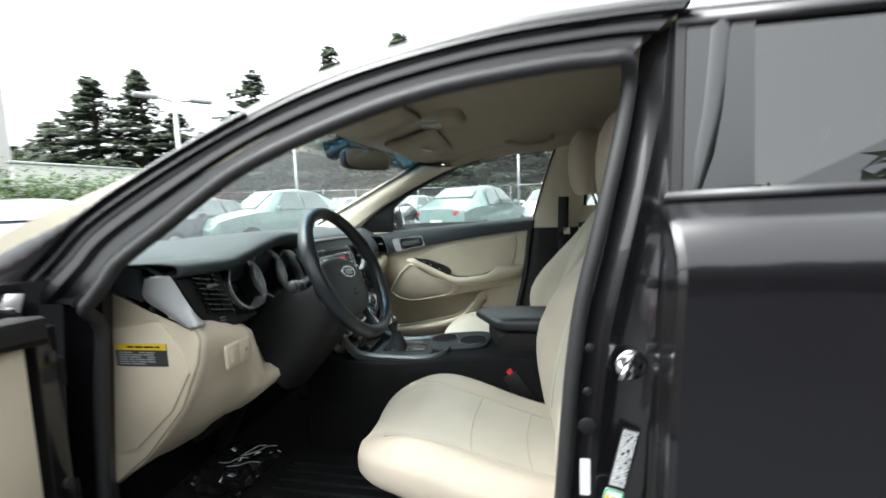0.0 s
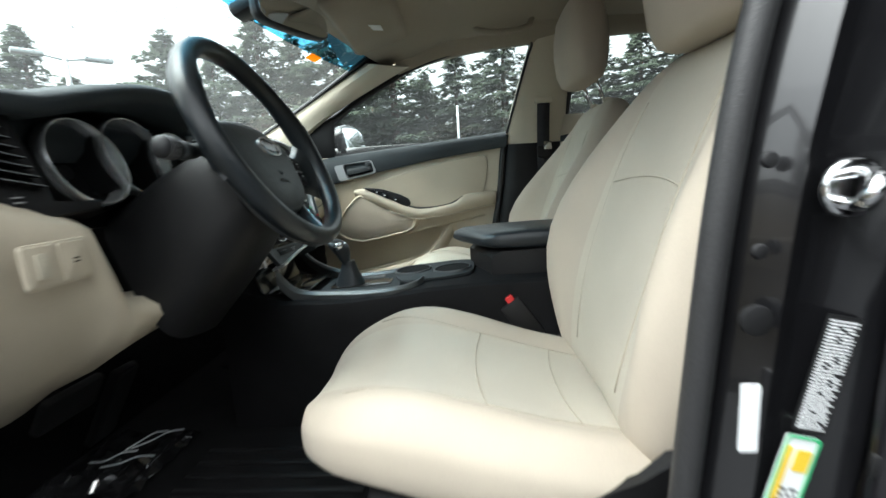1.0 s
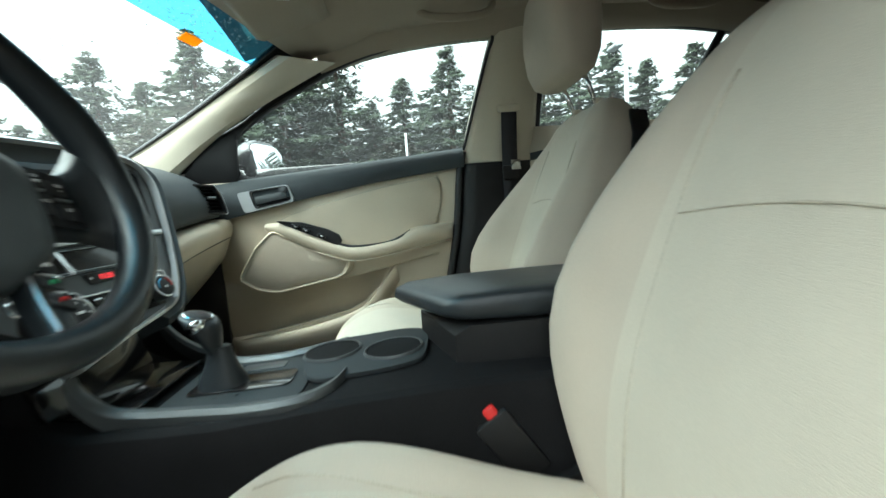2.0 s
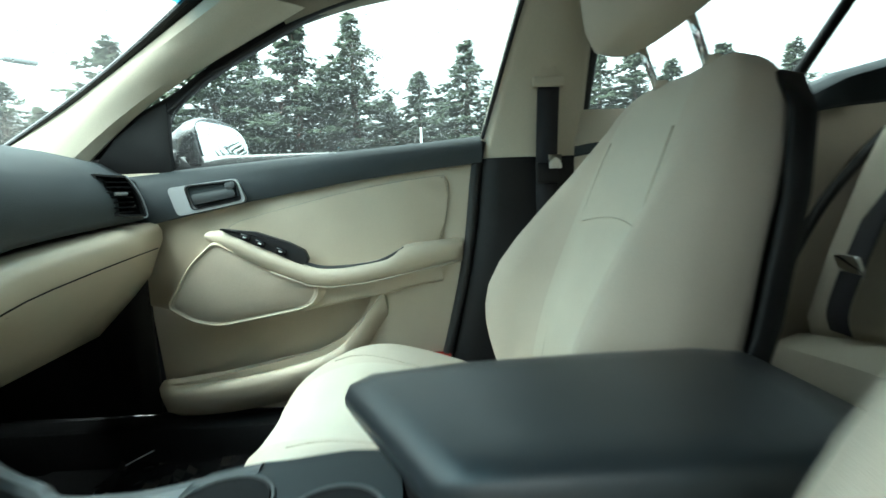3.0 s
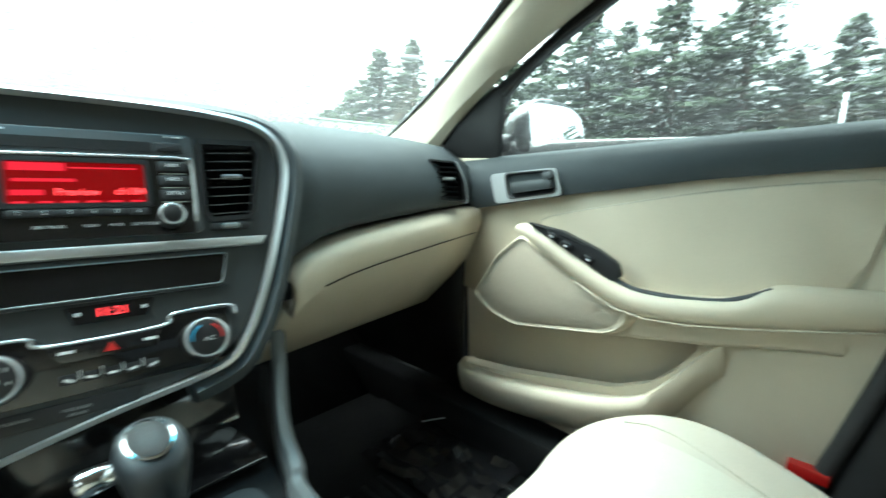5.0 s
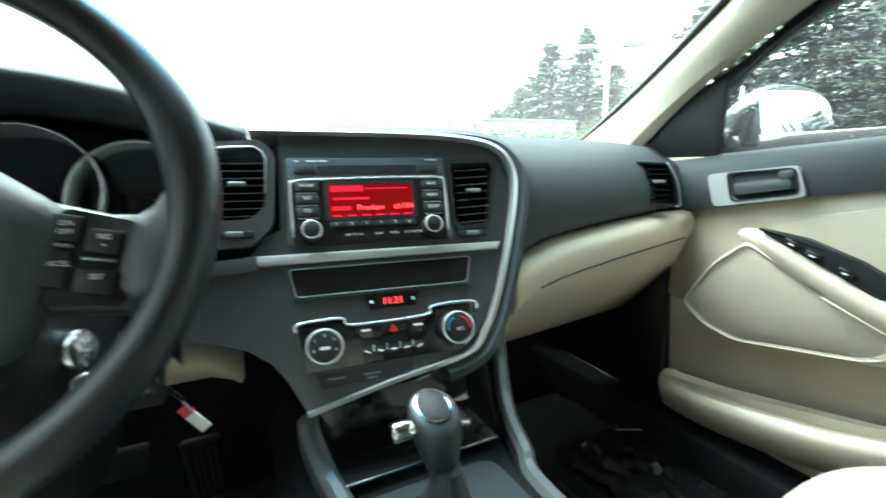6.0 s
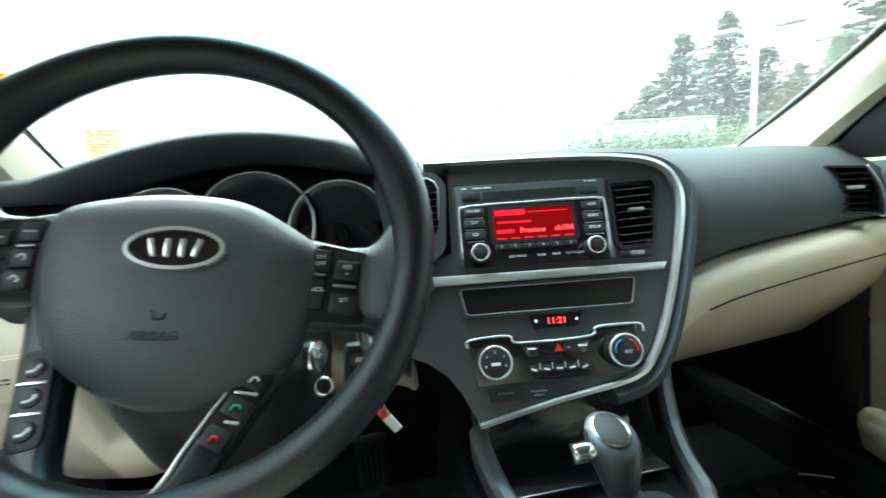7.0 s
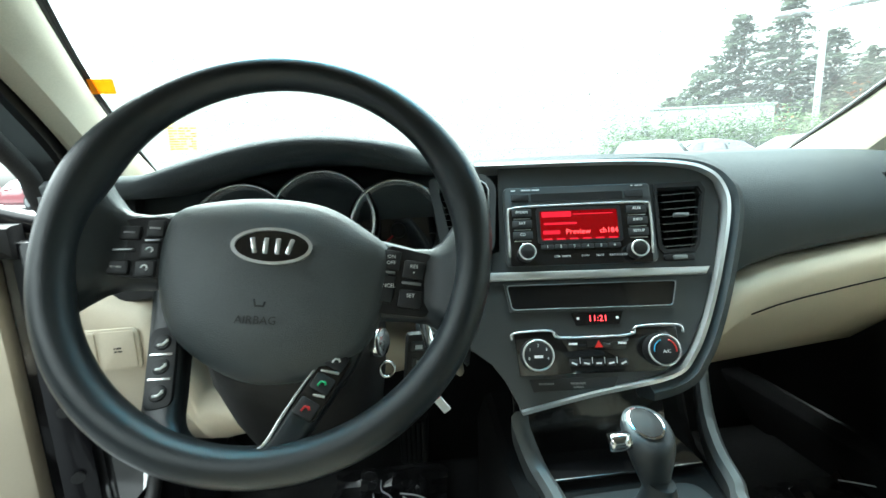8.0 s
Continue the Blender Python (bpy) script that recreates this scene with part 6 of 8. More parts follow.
    # seams: bolster lines and a cross seam
    def back_pt(u, h):
        _, hw, fr, _ = line_at(bdense, h)
        bol = bolster(h)
        c = abs(u) ** (1 / 0.45)
        sn = math.sqrt(max(0, 1 - c * c)) ** 0.45
        d = (fr + bol * (0.5 if u < 0 else 1.0) * math.exp(-((abs(u) - 0.80) / 0.15) ** 2) - 0.008 * max(0, 1 - (abs(u) / 0.6) ** 2)) * sn
        return (cx + u * hw * (inner if u > 0 else outer), lean(h) + d * 0.96 + 0.0015, 0.475 + h * 1.0 + d * 0.165)
    for u in (-0.48, 0.48):
        tube("seam", [back_pt(u * curve_at(((0, 0.9), (0.25, 1.0), (0.5, 1.08), (0.6, 1.15)), h), h) for h in [0.06 + 0.03 * k for k in range(15)]], 0.0013, SEAM, back, seg=6)
    tube("seam", [back_pt(lerp(-0.48, 0.48, k / 12), 0.345 + 0.012 * (1 - (2 * k / 12 - 1) ** 2)) for k in range(13)], 0.0012, SEAM, back, seg=6)
    def cush_pt(u, y):
        _, hw, fr, _, z = line_at(tdense, y)
        bol = curve_at(((1.42, 0.010), (1.55, 0.022), (1.75, 0.030), (1.9, 0.010), (2.0, 0.0)), y)
        c = abs(u) ** (1 / 0.45)
        sn = math.sqrt(max(0, 1 - c * c)) ** 0.45
        d = (fr + bol * math.exp(-((abs(u) - 0.80) / 0.15) ** 2) - 0.006 * max(0, 1 - (abs(u) / 0.6) ** 2)) * sn
        return (cx + u * hw, fore(y), z + d + 0.0012)
    for u in (-0.58, 0.58):
        tube("seam", [cush_pt(u * curve_at(((1.45, 0.95), (1.7, 1.0), (1.92, 1.25)), y), y) for y in [1.50 + 0.028 * k for k in range(14)]], 0.0012, SEAM, cush, seg=6)
    for y0 in (1.685, 1.565):
        tube("seam", [cush_pt(lerp(-0.57, 0.57, k / 12), y0 + 0.012 * (1 - (2 * k / 12 - 1) ** 2)) for k in range(13)], 0.0012, SEAM, cush, seg=6)
    # headrest on two chrome posts
    rings = []
    hy, hz = head[0] - 0.045, head[1]
    for h, hw, dp in ((0.0, 0.100, 0.030), (0.012, 0.126, 0.048), (0.045, 0.142, 0.060), (0.10, 0.148, 0.066), (0.15, 0.145, 0.064), (0.20, 0.133, 0.055), (0.228, 0.105, 0.040), (0.240, 0.07, 0.016)):
        rings.append([(cx + x, hy + 0.045 + d + 0.04 * h, hz + h) for x, d in soft_ring(hw, dp, dp * 0.9, 0.0, n=36, e=0.6)])
    hr = loft("headrest", rings, BOLSTER, s, "beige padded headrest", crisp=80)
    for x in (-0.065, 0.065):
        tube("post", [(cx + x, lean(0.54) + 0.005, 1.01), (cx + x, head[0] - 0.01, head[1] + 0.04)], 0.006, CHROME, hr, "chrome headrest post", seg=12)
        cyl("post_collar", 0.013, 0.011, 0.012, pose(cx + x, lean(0.54) + 0.012, 0.475 + 0.575), BEIGE, hr, seg=16, bevel=0.002)
    # base: plinth, side covers, rails
    box("base_frame", (0.425, 0.40, 0.09), pose(cx, 1.66 + dy, 0.435), DARK, s, 0.015, "black seat frame")
    for k in (-1, 1):
        pts = [(-1.42 - dy, 0.54), (-1.40 - dy, 0.46), (-1.46 - dy, 0.415), (-1.78 - dy, 0.415), (-1.86 - dy, 0.44), (-1.86 - dy, 0.465), (-1.60 - dy, 0.478), (-1.53 - dy, 0.505), (-1.47 - dy, 0.56)]
        M = plane((cx + k * 0.222, 0, 0), (0, -1, 0), (0, 0, 1))
        slab("side_cover", pts, M, 0.022, DARK, s, 0.006, -0.011, "dark grey seat side cover")
        box("rail", (0.035, 0.62, 0.04), pose(cx + k * 0.20, 1.68 + dy, 0.335), DARK, s, 0.006, "black seat rail")
    # latch buckle on the console side
    bx = cx - side * 0.245
    bm = box("buckle", (0.028, 0.05, 0.10), pose(bx, 1.605 + dy, 0.540, -35), DARK, s, 0.006, "black belt buckle")
    box("release_button", (0.020, 0.018, 0.030), pose(bx - 0.0, 1.628 + dy, 0.582, -35), RED, bm, 0.004, "red release button")
    return s


seat("driver_seat", -0.368, 0.055, "beige cloth driver seat beside the centre console", -1, (1.522, -0.205, -0.16), (1.405, 1.035), 0.085)
seat("passenger_seat", 0.372, 0.02, "beige cloth passenger seat beside the closed door", 1, (1.495, -0.35, 0.09), (1.400, 1.105), 0.142)


def rear_bench():
    b = thing("rear_bench", "beige cloth rear bench seat behind the front seats", "car seat")
    rings = []
    for y, f in ((0.985, 0.0), (0.980, 0.5), (0.958, 0.85), (0.905, 1.0), (0.7, 0.98), (0.35, 0.95)):
        rings.append([(x, y, lerp(0.44, 0.545, f) - 0.012 * math.cos(x * 9)) for x in [lerp(-0.64, 0.64, k / 24) for k in range(25)]])
    loft("cushion", rings, CLOTH, b, "beige cloth bench cushion", closed=False, thick=0.03)
    rings = []
    for h, y in ((0.0, 0.76), (0.05, 0.775), (0.20, 0.735), (0.38, 0.67), (0.46, 0.63), (0.48, 0.56)):
        rings.append([(x, y - 0.02 * math.cos(x * 9) + 0.13 * (abs(x) / 0.64) ** 6, 0.54 + h) for x in [lerp(-0.64, 0.64, k / 24) for k in range(25)]])
    loft("backrest", rings, CLOTH, b, "beige cloth bench backrest", closed=False, thick=0.03)
    loft("parcel_shelf", [[(x, y, 1.0) for x in (-0.62, 0, 0.62)] for y in (0.57, -0.05, -0.50)], MATTE, b, "dark parcel shelf", closed=False, thick=0.02)
    box("bench_base", (1.28, 0.5, 0.16), pose(0, 0.66, 0.38), DARK, b, 0.02)
    P = [(0.600, 0.700, 0.985), (0.588, 0.785, 0.835), (0.572, 0.850, 0.708), (0.566, 0.885, 0.610), (0.555, 0.885, 0.566)]
    rings = [[(x - 0.024, y + 0.008, z + 0.01), (x + 0.024, y + 0.008, z + 0.01)] for x, y, z in spline(P, 6)]
    belt = loft("rear_belt", rings, BELT, None, closed=False, thick=0.002)
    tagged(belt, "black rear seat belt lying on the bench", "seat belt")
    tongue = box("tongue", (0.05, 0.012, 0.05), pose(0.572, 0.868, 0.712, -25), CHROME, belt, 0.004, "steel belt tongue")


rear_bench()

# ---------------------------------------------------------------- passenger side
DOOR = plane((0.692, 1.80, 0), (0, -1, 0), (0, 0, 1))


def dp(pts):
    """Door points given as (distance along the car, height)."""
    return [(1.80 - y, z) for y, z in pts]


def passenger_door():
    d = thing("passenger_door", "closed front door lined in beige vinyl with black upper trim", "car door", "side doors")

    def on(y, z, w):
        return tuple(DOOR @ Vector((1.80 - y, z, w)))
    # beige main panel, in two depths: the flat above and the hollow of the map pocket
    main = dp([(2.43, 0.955), (2.43, 0.80), (2.375, 0.66), (2.25, 0.628), (2.02, 0.640), (1.865, 0.668), (1.868, 0.645), (1.900, 0.600), (1.938, 0.560), (2.0, 0.530), (2.231, 0.485), (2.365, 0.470), (2.36, 0.40), (2.30, 0.375), (1.735, 0.415), (1.688, 0.515), (1.652, 0.66), (1.622, 0.83), (1.613, 0.955)])
    slab("main_panel", main, DOOR, 0.03, BEIGE, d, 0.004, -0.040, "beige door panel")
    slab("pocket_back", dp([(2.40, 0.68), (2.38, 0.42), (1.98, 0.46), (1.84, 0.60), (1.84, 0.70)]), DOOR, 0.006, BEIGE, d, 0.001, -0.068, "beige back of the map pocket")
    # dark upper trim: rolled section
    rings = []
    for k in range(17):
        y = lerp(2.43, 1.606, k / 16)
        top = lerp(0.948, 1.013, k / 16)
        low = line_at(((1.60, 0.955), (1.75, 0.940), (1.90, 0.922), (2.12, 0.886), (2.268, 0.857), (2.323, 0.846), (2.43, 0.830)), y)[1]
        rings.append([on(y, z, w) for z, w in ((low, -0.02), (low, 0.004), (lerp(low, top, 0.3), 0.012), (lerp(low, top, 0.7), 0.008), (top - 0.008, -0.002), (top, -0.018), (top, -0.06), (low, -0.06))])
    loft("upper_trim", rings, DASH, d, "dark grey grained upper trim", crisp=50)
    # padded insert with its groove
    ins = dp([(2.172, 0.832), (2.017, 0.874), (1.864, 0.906), (1.715, 0.926), (1.690, 0.922), (1.684, 0.885), (1.711, 0.772), (1.79, 0.765), (1.85, 0.738), (1.95, 0.726), (2.04, 0.755), (2.12, 0.800)])
    ri = spline([(x, y, -0.006) for x, y in ins], 4, True)
    slab("insert", [(p.x, p.y) for p in ri], DOOR, 0.010, BEIGE, d, 0.006, -0.014, "padded beige door insert", seg=3)
    tube("insert_groove", [tuple(DOOR @ Vector((p.x, p.y, -0.0085))) for p in ri], 0.003, SEAM, d, seg=6, closed=True)
    # handle bezel with recess and lever
    ob = soften(dp([(2.286, 0.920), (2.268, 0.859), (2.119, 0.886), (2.136, 0.937)]), 0.012)
    ib = soften(dp([(2.247, 0.922), (2.234, 0.873), (2.130, 0.891), (2.140, 0.931)]), 0.010)
    bz = frame_part("handle_bezel", ob, ib, DOOR, 0.010, BEZEL, d, 0.008, "silver door handle bezel")
    slab("handle_cup", ib, DOOR, 0.003, PIANO, bz, 0, 0.006, "black recess")
    cx, cy = 1.80 - 2.188, 0.904
    frame_part("bezel_lip", [(cx + (x - cx) * 1.05, cy + (y - cy) * 1.09) for x, y in ib], ib, DOOR, 0.003, DARK, bz, 0.0165)
    slab("lever", soften(dp([(2.236, 0.905), (2.230, 0.884), (2.140, 0.899), (2.146, 0.918)]), 0.006), DOOR, 0.008, RAIL, bz, 0.003, 0.010, "dark silver door lever")
    slab("lock_tab", soften(dp([(2.163, 0.927), (2.160, 0.913), (2.140, 0.917), (2.142, 0.931)]), 0.003), DOOR, 0.010, RAIL, bz, 0.002, 0.010, "dark silver lock tab")
    # speaker bulge
    spk = dp([(2.190, 0.800), (2.244, 0.752), (2.300, 0.664), (2.250, 0.631), (2.192, 0.619), (2.012, 0.650), (1.986, 0.664), (1.972, 0.697), (2.085, 0.742)])
    cxy = Vector((1.80 - 2.14, 0.70, 0))

    def spot(x, y, f, w):
        return tuple(DOOR @ Vector((cxy.x + (x - cxy.x) * f, cxy.y + (y - cxy.y) * f, w)))
    shape = [(p.x, p.y) for p in spline([(x, y, 0) for x, y in soften(spk, 0.016, 3)], 1, True)]
    loft("speaker_bulge", [[spot(x, y, f, w) for x, y in shape] for f, w in ((1.12, -0.02), (1.09, 0.012), (1.05, 0.030), (1.015, 0.036), (0.985, 0.032))], BEIGE, d, "beige speaker surround")
    loft("speaker_cloth", [[spot(x, y, f, w) for x, y in shape] for f, w in ((0.995, 0.026), (0.985, 0.031), (0.85, 0.035), (0.55, 0.039), (0.3, 0.040), (0.1, 0.0405))], GRILLE, d, "perforated beige speaker grille", crisp=60)
    tube("speaker_groove", [spot(x, y, 0.99, 0.0318) for x, y in shape], 0.0018, SEAM, d, seg=6, closed=True)
    # armrest sweep: from the switch pod back to the rear edge
    stations = ((2.215, 0.822, 0.806, 0.022), (2.15, 0.822, 0.777, 0.042), (2.07, 0.779, 0.737, 0.048), (1.99, 0.744, 0.704, 0.052), (1.94, 0.737, 0.699, 0.054), (1.88, 0.742, 0.704, 0.054), (1.82, 0.754, 0.714, 0.052), (1.78, 0.778, 0.721, 0.045), (1.72, 0.784, 0.732, 0.034), (1.655, 0.787, 0.742, 0.012))
    rings = []
    for y, top, bot, w in [tuple(r) for r in spline([Vector(q) for q in stations], 3)]:
        rings.append([on(y, z, q) for z, q in ((bot - 0.012, -0.012), (bot, w - 0.008), (lerp(bot, top, 0.5), w), (top - 0.006, w - 0.003), (top, w - 0.012), (top + 0.002, w - 0.028), (top - 0.004, -0.012))])
    arm = loft("armrest", rings, BEIGE, d, "beige padded door armrest", crisp=70)
    tube("armrest_seam", [on(y, bot - 0.002, w - 0.004) for y, top, bot, w in stations[2:]], 0.0016, SEAM, arm, seg=6)
    # switch panel and pull-cup lip
    sw = soften(dp([(2.175, 0.831), (2.150, 0.817), (2.050, 0.770), (2.003, 0.744), (1.988, 0.757), (1.996, 0.778), (2.03, 0.797), (2.10, 0.822)]), 0.005, 2)
    sp = slab("switch_panel", sw, DOOR @ pose(0, 0, 0.028), 0.014, BUTTON, arm, 0.003, 0, "black window switch panel")
    for y, z in ((2.118, 0.811), (2.088, 0.797), (2.045, 0.778)):
        box("switch", (0.022, 0.012, 0.006), DOOR @ pose(1.80 - y, z, 0.044, 0, 0, -24), PIANO, sp, 0.002)
        box("mark", (0.007, 0.0022, 0.0008), DOOR @ pose(1.80 - y, z, 0.0475, 0, 0, -24), WHITE, sp, 0)
    lip = spline([(1.998, 0.748, 0.034), (1.96, 0.738, 0.037), (1.90, 0.738, 0.038), (1.845, 0.745, 0.038), (1.812, 0.757, 0.036), (1.783, 0.773, 0.030)], 5)
    tube("pull_cup_lip", [on(p.x, p.y, p.z) for p in lip], 0.0055, BUTTON, arm, "black pull cup edge", seg=8)
    # ridge under the speaker that runs on to the rear edge
    ridge = spline([(2.02, 0.640, 0.010), (1.93, 0.656, 0.010), (1.84, 0.671, 0.006), (1.78, 0.683, 0.000), (1.70, 0.695, -0.006)], 5)
    loft("pocket_roof", [[on(p.x, p.y + dz, p.z + dw) for dz, dw in ((-0.006, -0.02), (-0.003, 0.0), (0.004, 0.004), (0.05, 0.0), (0.05, -0.02))] for p in ridge], BEIGE, d, "beige edge over the map pocket", crisp=60)
    # map pocket: a bin with a rolled lip
    lip = spline([(2.364, 0.470, -0.020), (2.345, 0.472, 0.020), (2.315, 0.475, 0.040), (2.231, 0.484, 0.050), (2.11, 0.503, 0.052), (1.997, 0.529, 0.048), (1.938, 0.552, 0.036), (1.899, 0.590, 0.020), (1.866, 0.634, 0.006), (1.836, 0.668, -0.006)], 6)
    rings = []
    for p in lip:
        c = Vector((1.80 - p.x, p.y, p.z))
        rings.append([tuple(DOOR @ (c + Vector(o))) for o in ((0, 0.002, -0.016), (0, 0.006, -0.004), (0, 0.003, 0.006), (0.003, -0.012, 0.009), (0.006, -0.05, -0.002), (0.006, -0.085, -0.05), (0, -0.01, -0.06))])
    loft("pocket_lip", rings, BEIGE, d, "beige map pocket lip", crisp=70)
    # lower dark sill trim
    slab("lower_trim", dp([(2.44, 0.42), (2.43, 0.36), (1.71, 0.36), (1.70, 0.41), (2.0, 0.40)]), DOOR, 0.02, DARK, d, 0.004, -0.03)
    box("courtesy_lamp", (0.05, 0.02, 0.03), DOOR @ pose(1.80 - 1.712, 0.512, -0.008, 0, 0, 0), REDLENS, d, 0.004, "red courtesy lamp on the door edge")
    # outer skin
    rows = []
    for i in range(10):
        z = lerp(0.33, 0.995, i / 9)
        x = 0.765 + 0.05 * math.sin(math.pi * min(1, (z - 0.2) / 0.85))
        rows.append([(x, y, z) for y in (2.52, 2.2, 1.9, 1.6, 1.40)])
    loft("outer_skin", rows, PAINT, d, "black door skin", closed=False, thick=0.003)
    # window pane in its frame
    edge = [(2.290, 0.952), (2.270, 1.080), (2.187, 1.138), (2.097, 1.184), (2.010, 1.225), (1.935, 1.257), (1.817, 1.288), (1.665, 1.314), (1.545, 1.322), (1.508, 1.308), (1.524, 1.265), (1.560, 1.149), (1.602, 1.006)]
    bm = bmesh.new()
    bm.faces.new([bm.verts.new((0.722 - 0.24 * (z - 0.96), y, z)) for y, z in edge])
    pane = part("window_pane", bm, GLASS, d, "clear rain-spotted window", smooth=False)
    pane.visible_shadow = False
    tube("window_seal", spline([(0.718 - 0.24 * (z - 0.96), y, z) for y, z in edge[1:]], 4), 0.005, RUBBER, d, "black rubber window seal")
    # door frame between the pane and the pillar trim
    inner = spline([(0.722 - 0.24 * (z - 0.96), y, z) for y, z in [(2.300, 1.010), *edge[1:9]]], 4)
    outer = spline([(0.722, 2.474, 0.985), (0.700, 2.353, 1.072), (0.690, 2.256, 1.120), (0.678, 2.166, 1.174), (0.660, 2.023, 1.250), (0.655, 1.959, 1.276), (0.650, 1.817, 1.305), (0.648, 1.665, 1.330), (0.648, 1.545, 1.338)], 4)
    loft("window_frame", [[a + Vector((-0.006, 0, 0)), a.lerp(b, 0.5) + Vector((-0.006, 0, 0)), b, b + Vector((0.030, 0, 0.015)), a + Vector((0.02, 0, 0))] for a, b in zip(inner, outer)], DARK, d, "black door frame round the window", crisp=50)
    # mirror sail in black
    SA = plane((0.706, 2.355, 0.952), (0, -1, 0), (-0.16, 0, 1))
    slab("mirror_sail", [(-0.125, -0.004), (0.066, 0.0), (0.085, 0.150), (0.03, 0.128), (-0.04, 0.075)], SA, 0.012, DARK, d, 0.003, -0.012, "black mirror sail panel")
    return d


GRILLE = mat("beige_speaker_grille", (0.42, 0.365, 0.285), 0.8, grain=0.12, scale=900, bump=0.9, bump_scale=1300, stain=0.05)
passenger_door()


def door_mirror(s, label):
    m = thing("door_mirror", label, "door mirror", "door mirrors")
    C = Vector((s * 0.868, 2.300, 1.020))
    G = plane((C.x, C.y - 0.055, C.z), (1, -0.22 * s, 0), (0, 0.22, 1))
    rings = []
    for f, w, h in ((0.004, 0.092, 0.068), (0.003, 0.098, 0.074), (-0.006, 0.103, 0.080), (-0.03, 0.104, 0.081), (-0.07, 0.094, 0.070), (-0.10, 0.066, 0.048), (-0.115, 0.02, 0.02)):
        rings.append([tuple(G @ Vector((w * math.copysign(abs(math.cos(t)) ** 0.75, math.cos(t)), h * math.copysign(abs(math.sin(t)) ** 0.75, math.sin(t)), f))) for t in [2 * math.pi * i / 28 for i in range(28)]])
    loft("housing", rings, JAMB, m, "gloss black mirror housing")
    pts = [(0.002 + 0.092 * math.copysign(abs(math.cos(t)) ** (0.6 if math.cos(t) > 0 else 0.28), math.cos(t)), 0.062 * math.copysign(abs(math.sin(t)) ** 0.7, math.sin(t))) for t in [2 * math.pi * i / 32 for i in range(32)]]
    slab("mirror_glass", pts, G, 0.003, MIRROR, m, 0.0006, 0.005, "mirror glass reflecting the sky")
    tube("arm", [(s * 0.735, 2.335, 0.985), (s * 0.78, 2.325, 0.99), (s * 0.84, 2.31, 1.0)], [0.02, 0.022, 0.03], PAINT, m)


door_mirror(1, "black door mirror outside the passenger window")


def centre_pillar_right():
    p = thing("centre_pillar_trim", "two-tone pillar trim, beige above and black below", "pillar trim")
    rings = []
    for z, yf, yb, x in ((0.963, 1.611, 1.385, 0.704), (1.014, 1.598, 1.38, 0.698), (1.10, 1.575, 1.375, 0.682), (1.20, 1.545, 1.37, 0.66), (1.27, 1.524, 1.365, 0.645), (1.345, 1.50, 1.345, 0.625)):
        rings.append([(x + 0.04, yf + 0.004, z), (x + 0.005, yf, z), (x - 0.012, yf - 0.02, z), (x - 0.020, lerp(yf, yb, 0.5), z), (x - 0.010, yb + 0.015, z), (x + 0.01, yb, z), (x + 0.05, yb, z)])
    loft("upper_cover", rings, PILLAR, p, "beige upper pillar cover", crisp=60)
    rings = []
    for z, yf, yb, x in ((0.36, 1.735, 1.40, 0.70), (0.45, 1.705, 1.395, 0.70), (0.51, 1.690, 1.39, 0.70), (0.60, 1.668, 1.385, 0.698), (0.66, 1.655, 1.385, 0.697), (0.76, 1.636, 1.385, 0.697), (0.82, 1.625, 1.385, 0.698), (0.90, 1.618, 1.385, 0.70), (0.962, 1.613, 1.385, 0.705)):
        rings.append([(x + 0.04, yf + 0.004, z), (x + 0.008, yf, z), (x - 0.018, yf - 0.02, z), (x - 0.026, yf - 0.05, z), (x - 0.02, lerp(yf, yb, 0.5), z), (x - 0.010, yb + 0.015, z), (x + 0.05, yb, z)])
    loft("lower_cover", rings, DARK, p, "black lower pillar cover", crisp=60)
    tube("seal", spline([(0.702, 1.607, 1.0), (0.700, 1.620, 0.93), (0.696, 1.642, 0.75), (0.697, 1.682, 0.57), (0.70, 1.728, 0.40)], 5), 0.012, RUBBER, p, "black rubber door seal")
    b = thing("seat_belt", "black front seat belt with beige upper anchor", "seat belt")
    loft("anchor_cover", [[(0.672 - w, 1.468 + f * 0.026 * math.cos(t), 1.140 + f * 0.036 * math.sin(t)) for t in [2 * math.pi * i / 20 for i in range(20)]] for f, w in ((1.0, -0.012), (1.0, 0.006), (0.9, 0.014), (0.6, 0.018))], PILLAR, b, "beige anchor cover")
    box("anchor_loop", (0.018, 0.066, 0.022), pose(0.655, 1.468, 1.112, 0, 8, 0), PILLAR, b, 0.005)
    P = spline([(0.652, 1.468, 1.105), (0.658, 1.470, 1.0), (0.664, 1.470, 0.90), (0.668, 1.466, 0.80), (0.668, 1.460, 0.60)], 5)
    loft("webbing", [[(q.x, q.y - 0.023, q.z), (q.x, q.y + 0.023, q.z)] for q in P], BELT, b, "black belt webbing", closed=False, thick=0.002)
    box("tongue", (0.012, 0.05, 0.045), pose(0.657, 1.470, 0.925, 0, 6, 10), DARK, b, 0.005, "belt tongue")
    box("tongue_plate", (0.004, 0.03, 0.03), pose(0.651, 1.455, 0.948, 0, 6, 10), CHROME, b, 0.001, "steel tongue plate")


centre_pillar_right()


